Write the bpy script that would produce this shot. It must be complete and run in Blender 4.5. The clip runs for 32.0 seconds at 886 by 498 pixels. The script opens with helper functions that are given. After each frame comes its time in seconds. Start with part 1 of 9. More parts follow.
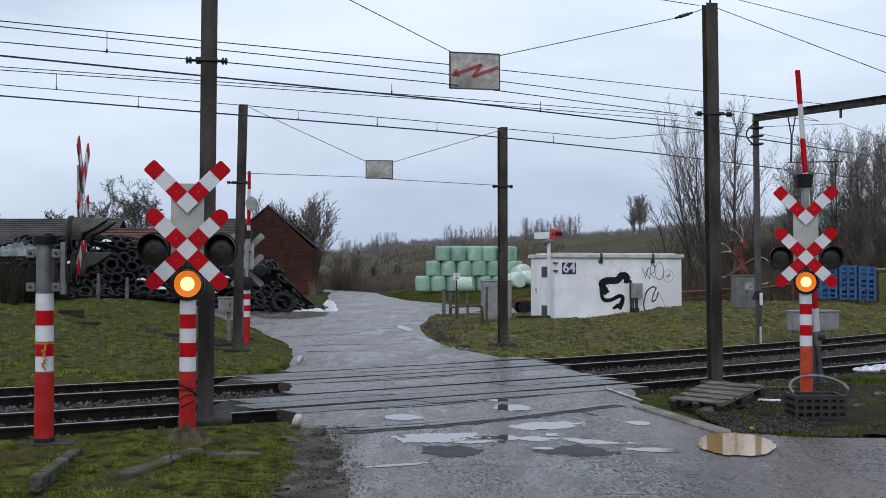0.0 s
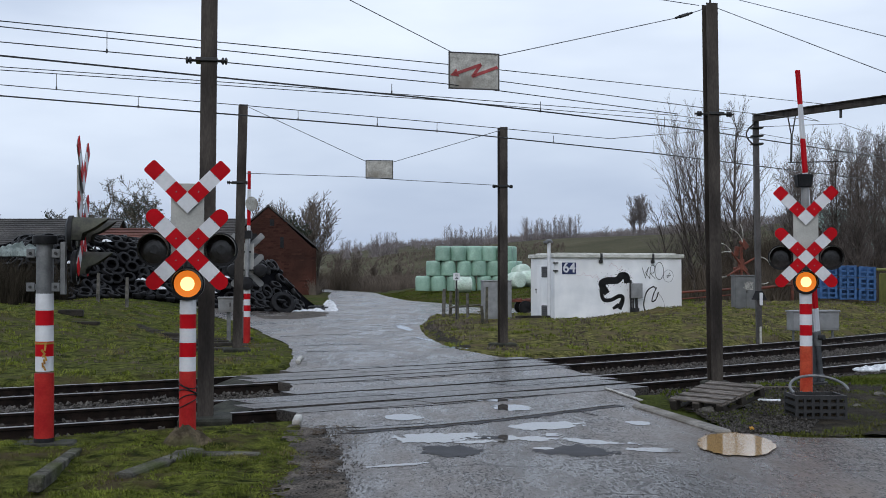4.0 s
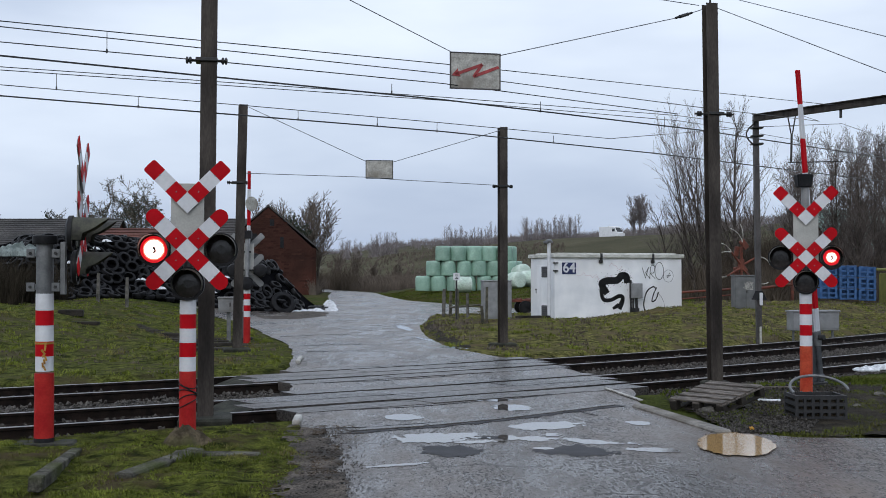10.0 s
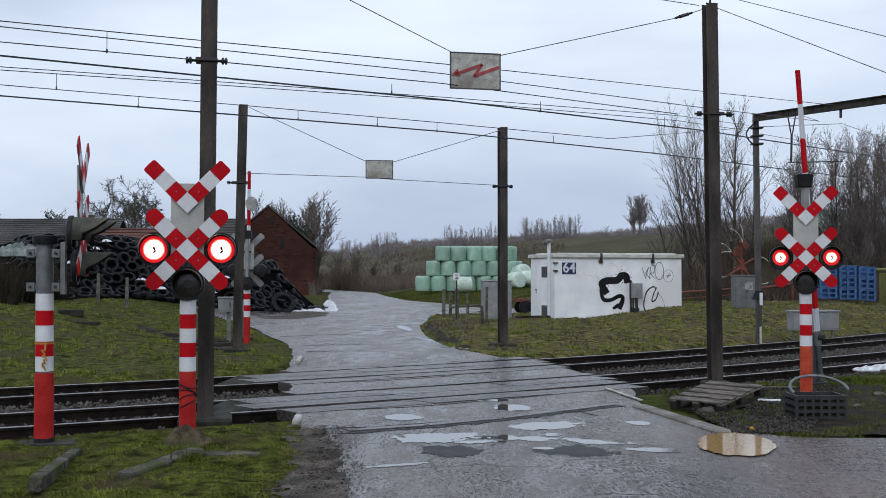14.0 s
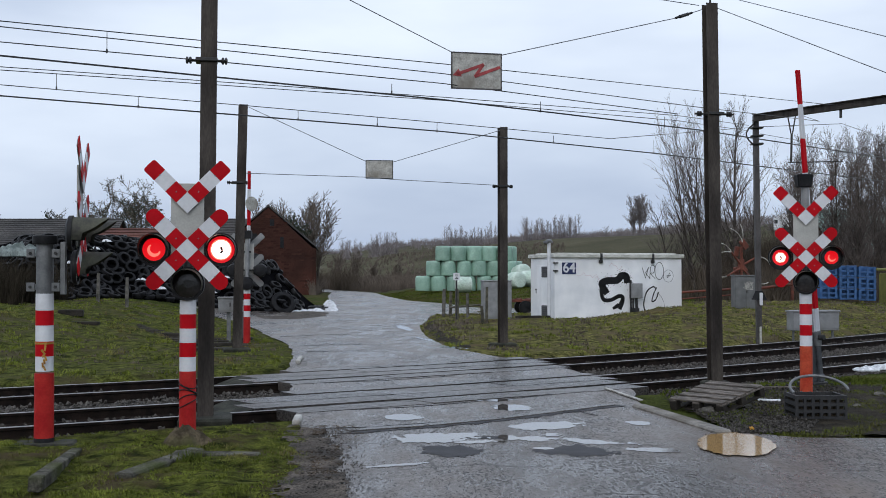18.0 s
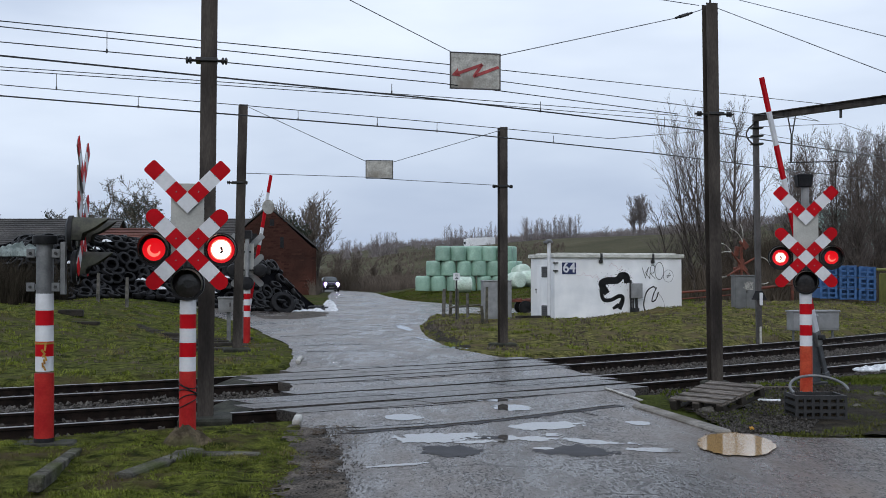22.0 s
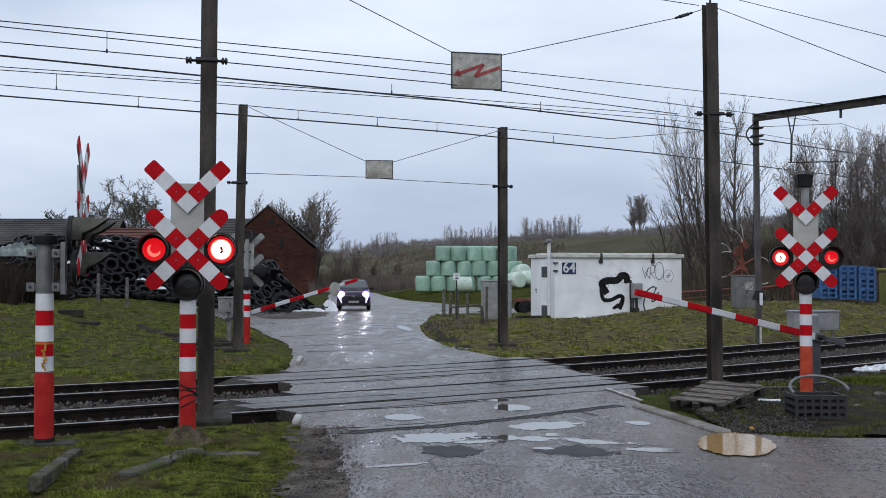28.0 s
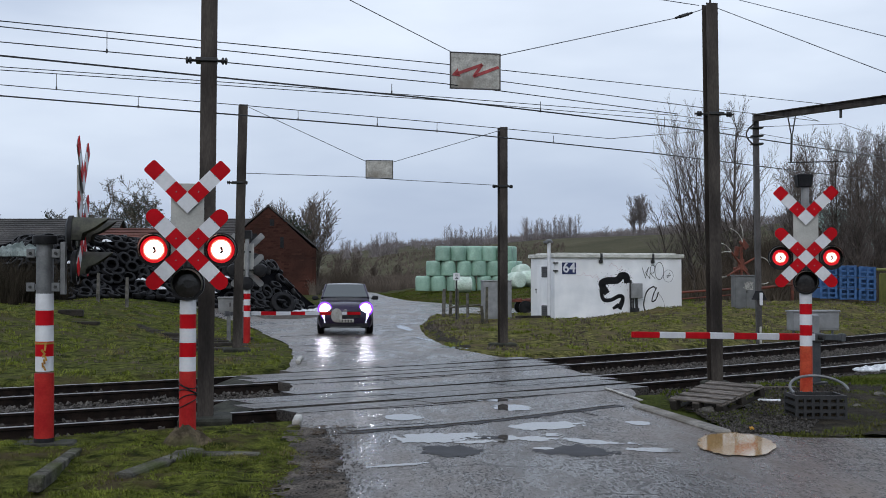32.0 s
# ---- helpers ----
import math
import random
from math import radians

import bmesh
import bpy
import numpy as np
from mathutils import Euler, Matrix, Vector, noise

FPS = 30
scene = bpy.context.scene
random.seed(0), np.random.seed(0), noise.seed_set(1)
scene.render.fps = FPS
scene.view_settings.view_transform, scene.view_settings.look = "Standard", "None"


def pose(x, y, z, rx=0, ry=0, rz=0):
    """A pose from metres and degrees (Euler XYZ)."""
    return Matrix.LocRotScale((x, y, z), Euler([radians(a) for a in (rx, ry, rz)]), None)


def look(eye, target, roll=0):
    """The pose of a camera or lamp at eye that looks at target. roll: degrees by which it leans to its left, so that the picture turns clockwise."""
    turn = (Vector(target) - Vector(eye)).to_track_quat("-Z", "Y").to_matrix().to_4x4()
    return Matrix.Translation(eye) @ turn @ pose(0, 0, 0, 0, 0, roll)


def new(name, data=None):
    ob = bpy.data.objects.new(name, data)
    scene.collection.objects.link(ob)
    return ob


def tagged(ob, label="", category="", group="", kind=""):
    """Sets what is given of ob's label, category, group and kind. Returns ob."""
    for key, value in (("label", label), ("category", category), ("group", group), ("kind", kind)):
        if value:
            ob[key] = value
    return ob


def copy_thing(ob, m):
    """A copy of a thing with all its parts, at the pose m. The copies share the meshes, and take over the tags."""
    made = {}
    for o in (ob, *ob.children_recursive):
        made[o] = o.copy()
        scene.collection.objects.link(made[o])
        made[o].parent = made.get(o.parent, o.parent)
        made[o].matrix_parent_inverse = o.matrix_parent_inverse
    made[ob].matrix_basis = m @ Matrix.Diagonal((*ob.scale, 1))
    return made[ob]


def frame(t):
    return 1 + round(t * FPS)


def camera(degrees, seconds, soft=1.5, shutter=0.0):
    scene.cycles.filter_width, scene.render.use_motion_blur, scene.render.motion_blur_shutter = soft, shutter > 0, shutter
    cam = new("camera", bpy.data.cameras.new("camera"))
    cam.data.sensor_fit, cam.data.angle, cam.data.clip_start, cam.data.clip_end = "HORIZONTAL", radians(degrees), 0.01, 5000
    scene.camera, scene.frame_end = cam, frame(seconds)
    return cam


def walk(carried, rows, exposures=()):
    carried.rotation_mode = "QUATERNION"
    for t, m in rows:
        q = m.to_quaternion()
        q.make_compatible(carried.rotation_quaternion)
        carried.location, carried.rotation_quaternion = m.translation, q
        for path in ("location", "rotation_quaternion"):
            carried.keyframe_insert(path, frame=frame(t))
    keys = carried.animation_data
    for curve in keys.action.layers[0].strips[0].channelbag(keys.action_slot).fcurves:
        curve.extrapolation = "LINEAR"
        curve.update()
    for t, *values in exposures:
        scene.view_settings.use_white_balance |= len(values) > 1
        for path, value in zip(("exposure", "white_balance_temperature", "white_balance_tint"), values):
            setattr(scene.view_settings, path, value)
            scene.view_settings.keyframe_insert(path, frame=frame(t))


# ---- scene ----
# ---------- camera ----------
cam = camera(40.0, 32.0, soft=0.9)
EYE = pose(0, 0, 1.8, 91.173, 0, 0)
walk(cam, [(0, EYE), (32, EYE)], [(0, -0.05), (21, -0.05), (28, -0.09), (32, -0.12)])

# ---------- world and light ----------
world = bpy.data.worlds.new("overcast")
scene.world = world
world.use_nodes = True
wn = world.node_tree.nodes
wl = world.node_tree.links
wn.clear()
w_out = wn.new("ShaderNodeOutputWorld")
w_bg = wn.new("ShaderNodeBackground")
w_sky = wn.new("ShaderNodeTexSky")
w_sky.sky_type, w_sky.sun_disc = "NISHITA", False
w_sky.sun_elevation, w_sky.sun_rotation = radians(38), radians(200)
w_sky.air_density, w_sky.dust_density = 1.0, 3.0
w_gain = wn.new("ShaderNodeMix")
w_gain.data_type, w_gain.blend_type = "RGBA", "MULTIPLY"
w_gain.inputs[0].default_value = 1.0
w_gain.inputs[7].default_value = (0.10, 0.10, 0.10, 1)
w_geo = wn.new("ShaderNodeTexCoord")
w_map = wn.new("ShaderNodeMapping")
w_map.inputs["Scale"].default_value = (1.0, 1.0, 3.5)
w_noise = wn.new("ShaderNodeTexNoise")
w_noise.inputs["Scale"].default_value = 2.2
w_noise.inputs["Detail"].default_value = 5
w_ramp = wn.new("ShaderNodeValToRGB")
w_ramp.color_ramp.elements[0].position, w_ramp.color_ramp.elements[0].color = 0.30, (0.58, 0.68, 0.87, 1)
w_ramp.color_ramp.elements[1].position, w_ramp.color_ramp.elements[1].color = 0.68, (1.00, 1.10, 1.25, 1)
w_sep = wn.new("ShaderNodeSeparateXYZ")
w_zen = wn.new("ShaderNodeMapRange")
w_zen.inputs[1].default_value, w_zen.inputs[2].default_value = 0.20, 1.0
w_zen.inputs[3].default_value, w_zen.inputs[4].default_value = 1.0, 1.12
w_low = wn.new("ShaderNodeValToRGB")
w_low.color_ramp.elements[0].position, w_low.color_ramp.elements[0].color = 0.03, (0.79, 0.82, 0.87, 1)
w_low.color_ramp.elements[1].position, w_low.color_ramp.elements[1].color = 0.19, (1.0, 1.0, 1.0, 1)
w_haze = wn.new("ShaderNodeMix")
w_haze.data_type, w_haze.blend_type = "RGBA", "MULTIPLY"
w_haze.inputs[0].default_value = 1.0
w_up = wn.new("ShaderNodeMix")
w_up.data_type, w_up.blend_type = "RGBA", "MULTIPLY"
w_up.inputs[0].default_value = 1.0
w_mix = wn.new("ShaderNodeMix")
w_mix.data_type = "RGBA"
w_mix.inputs[0].default_value = 0.88
wl.new(w_sky.outputs[0], w_gain.inputs[6])
wl.new(w_geo.outputs["Generated"], w_map.inputs[0])
wl.new(w_map.outputs[0], w_noise.inputs["Vector"])
wl.new(w_noise.outputs[0], w_ramp.inputs[0])
wl.new(w_geo.outputs["Generated"], w_sep.inputs[0])
wl.new(w_sep.outputs[2], w_zen.inputs[0])
wl.new(w_ramp.outputs[0], w_up.inputs[6])
wl.new(w_zen.outputs[0], w_up.inputs[7])
wl.new(w_gain.outputs[2], w_mix.inputs[6])
wl.new(w_up.outputs[2], w_mix.inputs[7])
wl.new(w_sep.outputs[2], w_low.inputs[0])
wl.new(w_mix.outputs[2], w_haze.inputs[6])
wl.new(w_low.outputs[0], w_haze.inputs[7])
wl.new(w_haze.outputs[2], w_bg.inputs[0])
w_bg.inputs[1].default_value = 1.0
wl.new(w_bg.outputs[0], w_out.inputs[0])

sun = new("sun", bpy.data.lights.new("sun", "SUN"))
sun.data.energy, sun.data.angle, sun.data.color = 0.80, radians(40), (1.0, 0.985, 0.95)
sun.matrix_world = look((-14, -40, 33), (0, 0, 0))

# ---------- materials ----------


def nodes_of(name):
    m = bpy.data.materials.new(name)
    m.use_nodes = True
    nt = m.node_tree
    return m, nt.nodes, nt.links, nt.nodes["Principled BSDF"]


def surf(name, c1, c2, rough=0.6, metal=0.0, scale=8.0, fine=90.0, bump=0.15, c3=None, stretch=(1, 1, 1), rough2=None, rnd=0.0, dist=0.01, spec=0.5, grain=0.25):
    """A weathered surface: two colours mixed by stains at one scale and by grain at another, with fine relief."""
    m, n, l, p = nodes_of(name)
    tc = n.new("ShaderNodeTexCoord")
    mp = n.new("ShaderNodeMapping")
    mp.inputs["Scale"].default_value = stretch
    l.new(tc.outputs["Object"], mp.inputs[0])
    n1 = n.new("ShaderNodeTexNoise")
    n1.inputs["Scale"].default_value, n1.inputs["Detail"].default_value = scale, 6
    n2 = n.new("ShaderNodeTexNoise")
    n2.inputs["Scale"].default_value, n2.inputs["Detail"].default_value = fine, 4
    l.new(mp.outputs[0], n1.inputs["Vector"])
    l.new(mp.outputs[0], n2.inputs["Vector"])
    r1 = n.new("ShaderNodeValToRGB")
    r1.color_ramp.elements[0].position, r1.color_ramp.elements[1].position = 0.36, 0.66
    r1.color_ramp.elements[0].color, r1.color_ramp.elements[1].color = (*c1, 1), (*c2, 1)
    l.new(n1.outputs[0], r1.inputs[0])
    r2 = n.new("ShaderNodeMapRange")
    r2.inputs[1].default_value, r2.inputs[2].default_value = 0.3, 0.7
    r2.inputs[3].default_value, r2.inputs[4].default_value = 1 - grain, 1 + grain * 0.8
    l.new(n2.outputs[0], r2.inputs[0])
    mx = n.new("ShaderNodeMix")
    mx.data_type, mx.blend_type = "RGBA", "MULTIPLY"
    mx.inputs[0].default_value = 1.0
    l.new(r1.outputs[0], mx.inputs[6])
    l.new(r2.outputs[0], mx.inputs[7])
    col = mx.outputs[2]
    if c3:
        n3 = n.new("ShaderNodeTexNoise")
        n3.inputs["Scale"].default_value, n3.inputs["Detail"].default_value = scale * 0.23, 5
        l.new(mp.outputs[0], n3.inputs["Vector"])
        r3 = n.new("ShaderNodeMapRange")
        r3.inputs[1].default_value, r3.inputs[2].default_value = 0.50, 0.66
        l.new(n3.outputs[0], r3.inputs[0])
        m3 = n.new("ShaderNodeMix")
        m3.data_type = "RGBA"
        l.new(r3.outputs[0], m3.inputs[0])
        l.new(col, m3.inputs[6])
        m3.inputs[7].default_value = (*c3, 1)
        col = m3.outputs[2]
    if rnd:
        oi = n.new("ShaderNodeObjectInfo")
        rr = n.new("ShaderNodeMapRange")
        rr.inputs[3].default_value, rr.inputs[4].default_value = 1 - rnd, 1 + rnd
        l.new(oi.outputs["Random"], rr.inputs[0])
        mr = n.new("ShaderNodeMix")
        mr.data_type, mr.blend_type = "RGBA", "MULTIPLY"
        mr.inputs[0].default_value = 1.0
        l.new(col, mr.inputs[6])
        l.new(rr.outputs[0], mr.inputs[7])
        col = mr.outputs[2]
    l.new(col, p.inputs["Base Color"])
    p.inputs["Metallic"].default_value = metal
    p.inputs["Specular IOR Level"].default_value = spec
    if rough2 is None:
        p.inputs["Roughness"].default_value = rough
    else:
        rq = n.new("ShaderNodeMapRange")
        rq.inputs[1].default_value, rq.inputs[2].default_value = 0.35, 0.65
        rq.inputs[3].default_value, rq.inputs[4].default_value = rough, rough2
        l.new(n1.outputs[0], rq.inputs[0])
        l.new(rq.outputs[0], p.inputs["Roughness"])
    if bump:
        b = n.new("ShaderNodeBump")
        b.inputs["Strength"].default_value, b.inputs["Distance"].default_value = bump, dist
        l.new(n2.outputs[0], b.inputs["Height"])
        l.new(b.outputs[0], p.inputs["Normal"])
    return m


def glow(name, colour, strength):
    m, n, l, p = nodes_of(name)
    p.inputs["Base Color"].default_value = (*[c * 0.5 for c in colour], 1)
    p.inputs["Emission Color"].default_value = (*colour, 1)
    p.inputs["Emission Strength"].default_value = strength
    return m




def grassland():
    """Green verges near the crossing that pass into dry brown winter fields."""
    m = surf("grass_soil", (0.024, 0.031, 0.007), (0.076, 0.092, 0.018), 0.95, scale=1.0, fine=26, bump=1.0, c3=(0.072, 0.056, 0.028), dist=0.06, spec=0.04, grain=0.6)
    n, l = m.node_tree.nodes, m.node_tree.links
    p = n["Principled BSDF"]
    was = p.inputs["Base Color"].links[0].from_socket
    tc = n.new("ShaderNodeTexCoord")
    sx = n.new("ShaderNodeSeparateXYZ")
    l.new(tc.outputs["Object"], sx.inputs[0])
    far = n.new("ShaderNodeMapRange")
    far.inputs[1].default_value, far.inputs[2].default_value = 100.0, 150.0
    l.new(sx.outputs[1], far.inputs[0])
    nz = n.new("ShaderNodeTexNoise")
    nz.inputs["Scale"].default_value, nz.inputs["Detail"].default_value = 0.08, 8
    l.new(tc.outputs["Object"], nz.inputs["Vector"])
    rp = n.new("ShaderNodeValToRGB")
    rp.color_ramp.elements[0].position, rp.color_ramp.elements[1].position = 0.35, 0.65
    rp.color_ramp.elements[0].color, rp.color_ramp.elements[1].color = (0.054, 0.053, 0.032, 1), (0.100, 0.092, 0.060, 1)
    l.new(nz.outputs[0], rp.inputs[0])
    mx = n.new("ShaderNodeMix")
    mx.data_type = "RGBA"
    l.new(far.outputs[0], mx.inputs[0])
    l.new(was, mx.inputs[6])
    l.new(rp.outputs[0], mx.inputs[7])
    l.new(mx.outputs[2], p.inputs["Base Color"])
    return m


GRASS = grassland()
TURF = surf("mossy_turf", (0.018, 0.023, 0.005), (0.110, 0.124, 0.024), 0.95, scale=5.5, fine=60, bump=1.0, c3=(0.070, 0.054, 0.030), dist=0.03, spec=0.03, grain=0.8)
BANKTURF = surf("rough_bank_turf", (0.030, 0.032, 0.010), (0.185, 0.172, 0.058), 0.95, scale=4.6, fine=18, bump=1.0, c3=(0.105, 0.082, 0.048), dist=0.06, spec=0.03, grain=0.65)
LEFTTURF = surf("mossy_bank_turf", (0.022, 0.028, 0.007), (0.118, 0.128, 0.030), 0.95, scale=4.0, fine=20, bump=1.0, c3=(0.066, 0.058, 0.030), dist=0.06, spec=0.03, grain=0.65)
CLOD = surf("brown_clod", (0.042, 0.034, 0.022), (0.125, 0.100, 0.066), 0.9, scale=7, fine=40, bump=0.6, c3=(0.06, 0.062, 0.026), dist=0.02, spec=0.06, grain=0.4)
LITTER = surf("dead_leaf", (0.030, 0.020, 0.012), (0.11, 0.078, 0.048), 0.8, scale=3, fine=40, bump=0.0, spec=0.2)


def wet_asphalt(name, dark, light, cracks=True, turn=0.0, draw=(1.0, 0.30, 1.0)):
    """Worn asphalt: aggregate, patches that shine where the film of water lies, and a net of fine cracks."""
    m, n, l, p = nodes_of(name)
    tc = n.new("ShaderNodeTexCoord")

    def tex(kind, scale, detail=5.0, vec=None):
        x = n.new(kind)
        x.inputs["Scale"].default_value = scale
        if kind == "ShaderNodeTexNoise":
            x.inputs["Detail"].default_value = detail
        l.new(vec or tc.outputs["Object"], x.inputs["Vector"])
        return x

    def span(src, a, b, c, d):
        x = n.new("ShaderNodeMapRange")
        for i, v in enumerate((a, b, c, d)):
            x.inputs[i + 1].default_value = v
        l.new(src, x.inputs[0])
        return x.outputs[0]

    def mul(a, b):
        x = n.new("ShaderNodeMath")
        x.operation = "MULTIPLY"
        l.new(a, x.inputs[0])
        l.new(b, x.inputs[1])
        return x.outputs[0]
    drawn = n.new("ShaderNodeMapping")
    drawn.inputs["Scale"].default_value = draw
    drawn.inputs["Rotation"].default_value = (0, 0, radians(turn))
    l.new(tc.outputs["Object"], drawn.inputs[0])
    drawn = drawn.outputs[0]
    wide = tex("ShaderNodeTexNoise", 0.55, 6, drawn)
    mid = tex("ShaderNodeTexNoise", 3.4, 7, drawn)
    grit = tex("ShaderNodeTexVoronoi", 55.0)
    fine = tex("ShaderNodeTexNoise", 34.0, 3, drawn)
    pits = tex("ShaderNodeTexNoise", 46.0, 2, drawn)
    worn = tex("ShaderNodeTexNoise", 0.9, 4, drawn)
    tone = mul(mul(span(wide.outputs[0], 0.36, 0.64, 0.45, 1.30), span(mid.outputs[0], 0.3, 0.7, 0.70, 1.25)), span(fine.outputs[0], 0.35, 0.65, 0.82, 1.14))
    shine = mul(span(mid.outputs[0], 0.34, 0.66, 0.95, 0.42), span(fine.outputs[0], 0.38, 0.62, 0.62, 1.0))
    shine = mul(shine, span(wide.outputs[0], 0.38, 0.62, 1.0, 0.55))
    # dark pits where stones have broken out, thick in worn places
    deep = n.new("ShaderNodeMath")
    deep.operation = "ADD"
    l.new(pits.outputs[0], deep.inputs[0])
    l.new(span(worn.outputs[0], 0.36, 0.60, -0.10, 0.055), deep.inputs[1])
    hole = span(deep.outputs[0], 0.575, 0.63, 1.0, 0.20)
    tone, shine = mul(tone, hole), mul(shine, hole)
    if cracks:
        warp = n.new("ShaderNodeMix")
        warp.data_type = "RGBA"
        warp.inputs[0].default_value = 0.45
        l.new(tc.outputs["Object"], warp.inputs[6])
        l.new(tex("ShaderNodeTexNoise", 0.9, 8).outputs[1], warp.inputs[7])
        cr = tex("ShaderNodeTexVoronoi", 0.95, vec=warp.outputs[2])
        cr.feature = "DISTANCE_TO_EDGE"
        line = span(cr.outputs["Distance"], 0.002, 0.012, 0.0, 1.0)
        some = n.new("ShaderNodeMath")
        some.operation = "MAXIMUM"
        l.new(line, some.inputs[0])
        l.new(span(tex("ShaderNodeTexNoise", 0.55, 3).outputs[0], 0.44, 0.60, 1.0, 0.42), some.inputs[1])
        tone, shine = mul(tone, some.outputs[0]), mul(shine, some.outputs[0])
    mixc = n.new("ShaderNodeMix")
    mixc.data_type = "RGBA"
    l.new(span(tone, 0.25, 1.5, 0.0, 1.0), mixc.inputs[0])
    mixc.inputs[6].default_value, mixc.inputs[7].default_value = (*dark, 1), (*light, 1)
    l.new(mixc.outputs[2], p.inputs["Base Color"])
    l.new(span(shine, 0.0, 1.0, 0.48, 0.06), p.inputs["Roughness"])
    l.new(span(shine, 0.0, 0.8, 0.10, 0.50), p.inputs["Specular IOR Level"])
    bp = n.new("ShaderNodeBump")
    bp.inputs["Strength"].default_value, bp.inputs["Distance"].default_value = 0.35, 0.006
    hs = n.new("ShaderNodeMath")
    hs.operation = "ADD"
    l.new(grit.outputs["Distance"], hs.inputs[0])
    l.new(span(pits.outputs[0], 0.3, 0.7, 0.6, -0.4), hs.inputs[1])
    l.new(hs.outputs[0], bp.inputs["Height"])
    l.new(bp.outputs[0], p.inputs["Normal"])
    return m


ASPHALT = wet_asphalt("wet_asphalt", (0.018, 0.014, 0.012), (0.132, 0.104, 0.085))
PATCH = surf("bitumen_patch", (0.016, 0.016, 0.019), (0.036, 0.035, 0.041), 0.6, scale=5, fine=150, bump=0.25, dist=0.004, spec=0.2)
MUD = surf("gravelly_mud", (0.036, 0.031, 0.027), (0.160, 0.138, 0.118), 0.6, scale=3.0, fine=45, bump=1.0, rough2=0.95, dist=0.04, spec=0.08, grain=0.7)
BALLAST = surf("ballast_stone", (0.016, 0.014, 0.012), (0.105, 0.096, 0.088), 0.85, scale=24, fine=60, bump=1.0, dist=0.03, spec=0.2, grain=0.5)
STONE = surf("crushed_stone", (0.040, 0.036, 0.032), (0.128, 0.117, 0.106), 0.8, scale=9, fine=40, bump=0.4, spec=0.2)
RUST = surf("rusty_rail_side", (0.007, 0.005, 0.004), (0.020, 0.013, 0.010), 0.8, scale=6, fine=60, bump=0.3, spec=0.15)
RAILTOP = surf("worn_rail_head", (0.16, 0.15, 0.145), (0.30, 0.285, 0.28), 0.35, 0.8, scale=6, fine=80, bump=0.05)
SLEEPER = surf("oily_sleeper", (0.012, 0.010, 0.008), (0.038, 0.033, 0.028), 0.85, scale=4, fine=40, bump=0.5, spec=0.2)
PANEL = wet_asphalt("crossing_panel_concrete", (0.018, 0.016, 0.015), (0.104, 0.092, 0.084), False, -38.5, (0.16, 1.0, 1.0))
CONC = surf("weathered_concrete", (0.06, 0.057, 0.048), (0.17, 0.16, 0.145), 0.8, scale=5, fine=70, bump=0.4, spec=0.25)
MAST = surf("brown_painted_mast_steel", (0.026, 0.022, 0.020), (0.078, 0.067, 0.059), 0.65, 0.1, scale=4, fine=50, bump=0.2, stretch=(1, 1, 0.25), spec=0.15)
EDGECONC = surf("pale_wet_concrete", (0.12, 0.11, 0.095), (0.25, 0.23, 0.205), 0.6, scale=5, fine=60, bump=0.3, c3=(0.09, 0.075, 0.055), spec=0.3)
PALEPANEL = surf("pale_panel_paint", (0.34, 0.34, 0.32), (0.46, 0.455, 0.43), 0.55, scale=3, fine=40, bump=0.03, c3=(0.28, 0.27, 0.25), grain=0.1, spec=0.3)
GALV = surf("galvanised_steel", (0.12, 0.125, 0.13), (0.21, 0.215, 0.22), 0.5, 0.4, scale=6, fine=50, bump=0.05, grain=0.12)
GREYPAINT = surf("grey_painted_steel", (0.19, 0.195, 0.20), (0.27, 0.275, 0.28), 0.5, scale=4, fine=60, bump=0.04, c3=(0.16, 0.16, 0.155), grain=0.1)
DARKSTEEL = surf("dark_steel", (0.018, 0.018, 0.019), (0.040, 0.039, 0.039), 0.5, 0.3, scale=7, fine=60, bump=0.1)
MOSSYCONC = surf("dark_mossy_concrete", (0.016, 0.017, 0.012), (0.050, 0.050, 0.038), 0.85, scale=5, fine=60, bump=0.5, spec=0.2)
BRUSHWOOD = surf("dark_brushwood", (0.050, 0.041, 0.032), (0.105, 0.085, 0.066), 0.95, scale=0.8, fine=6, bump=0.0, spec=0.1)
BLACK = surf("black_enamel", (0.010, 0.010, 0.012), (0.020, 0.020, 0.022), 0.5, scale=7, fine=60, bump=0.05, spec=0.18)
HOOD = surf("mossy_lamp_hood", (0.028, 0.027, 0.022), (0.065, 0.066, 0.042), 0.7, scale=7, fine=50, bump=0.2)
WHITE = surf("reflective_white", (0.56, 0.57, 0.60), (0.66, 0.67, 0.70), 0.45, scale=3, fine=30, bump=0.02, grain=0.05)
RED = surf("reflective_red", (0.38, 0.003, 0.008), (0.50, 0.005, 0.012), 0.55, scale=3, fine=30, bump=0.02, grain=0.06, spec=0.1)
ORANGE = surf("faded_red_orange", (0.32, 0.012, 0.013), (0.43, 0.027, 0.022), 0.55, scale=5, fine=50, bump=0.05, grain=0.15, spec=0.15)
PALEORANGE = surf("sun_faded_orange", (0.36, 0.040, 0.020), (0.50, 0.085, 0.040), 0.6, scale=5, fine=50, bump=0.05, grain=0.2, spec=0.12)
MACHINE = surf("dark_grey_machine_paint", (0.050, 0.054, 0.060), (0.085, 0.090, 0.098), 0.55, scale=4, fine=60, bump=0.05, spec=0.25)
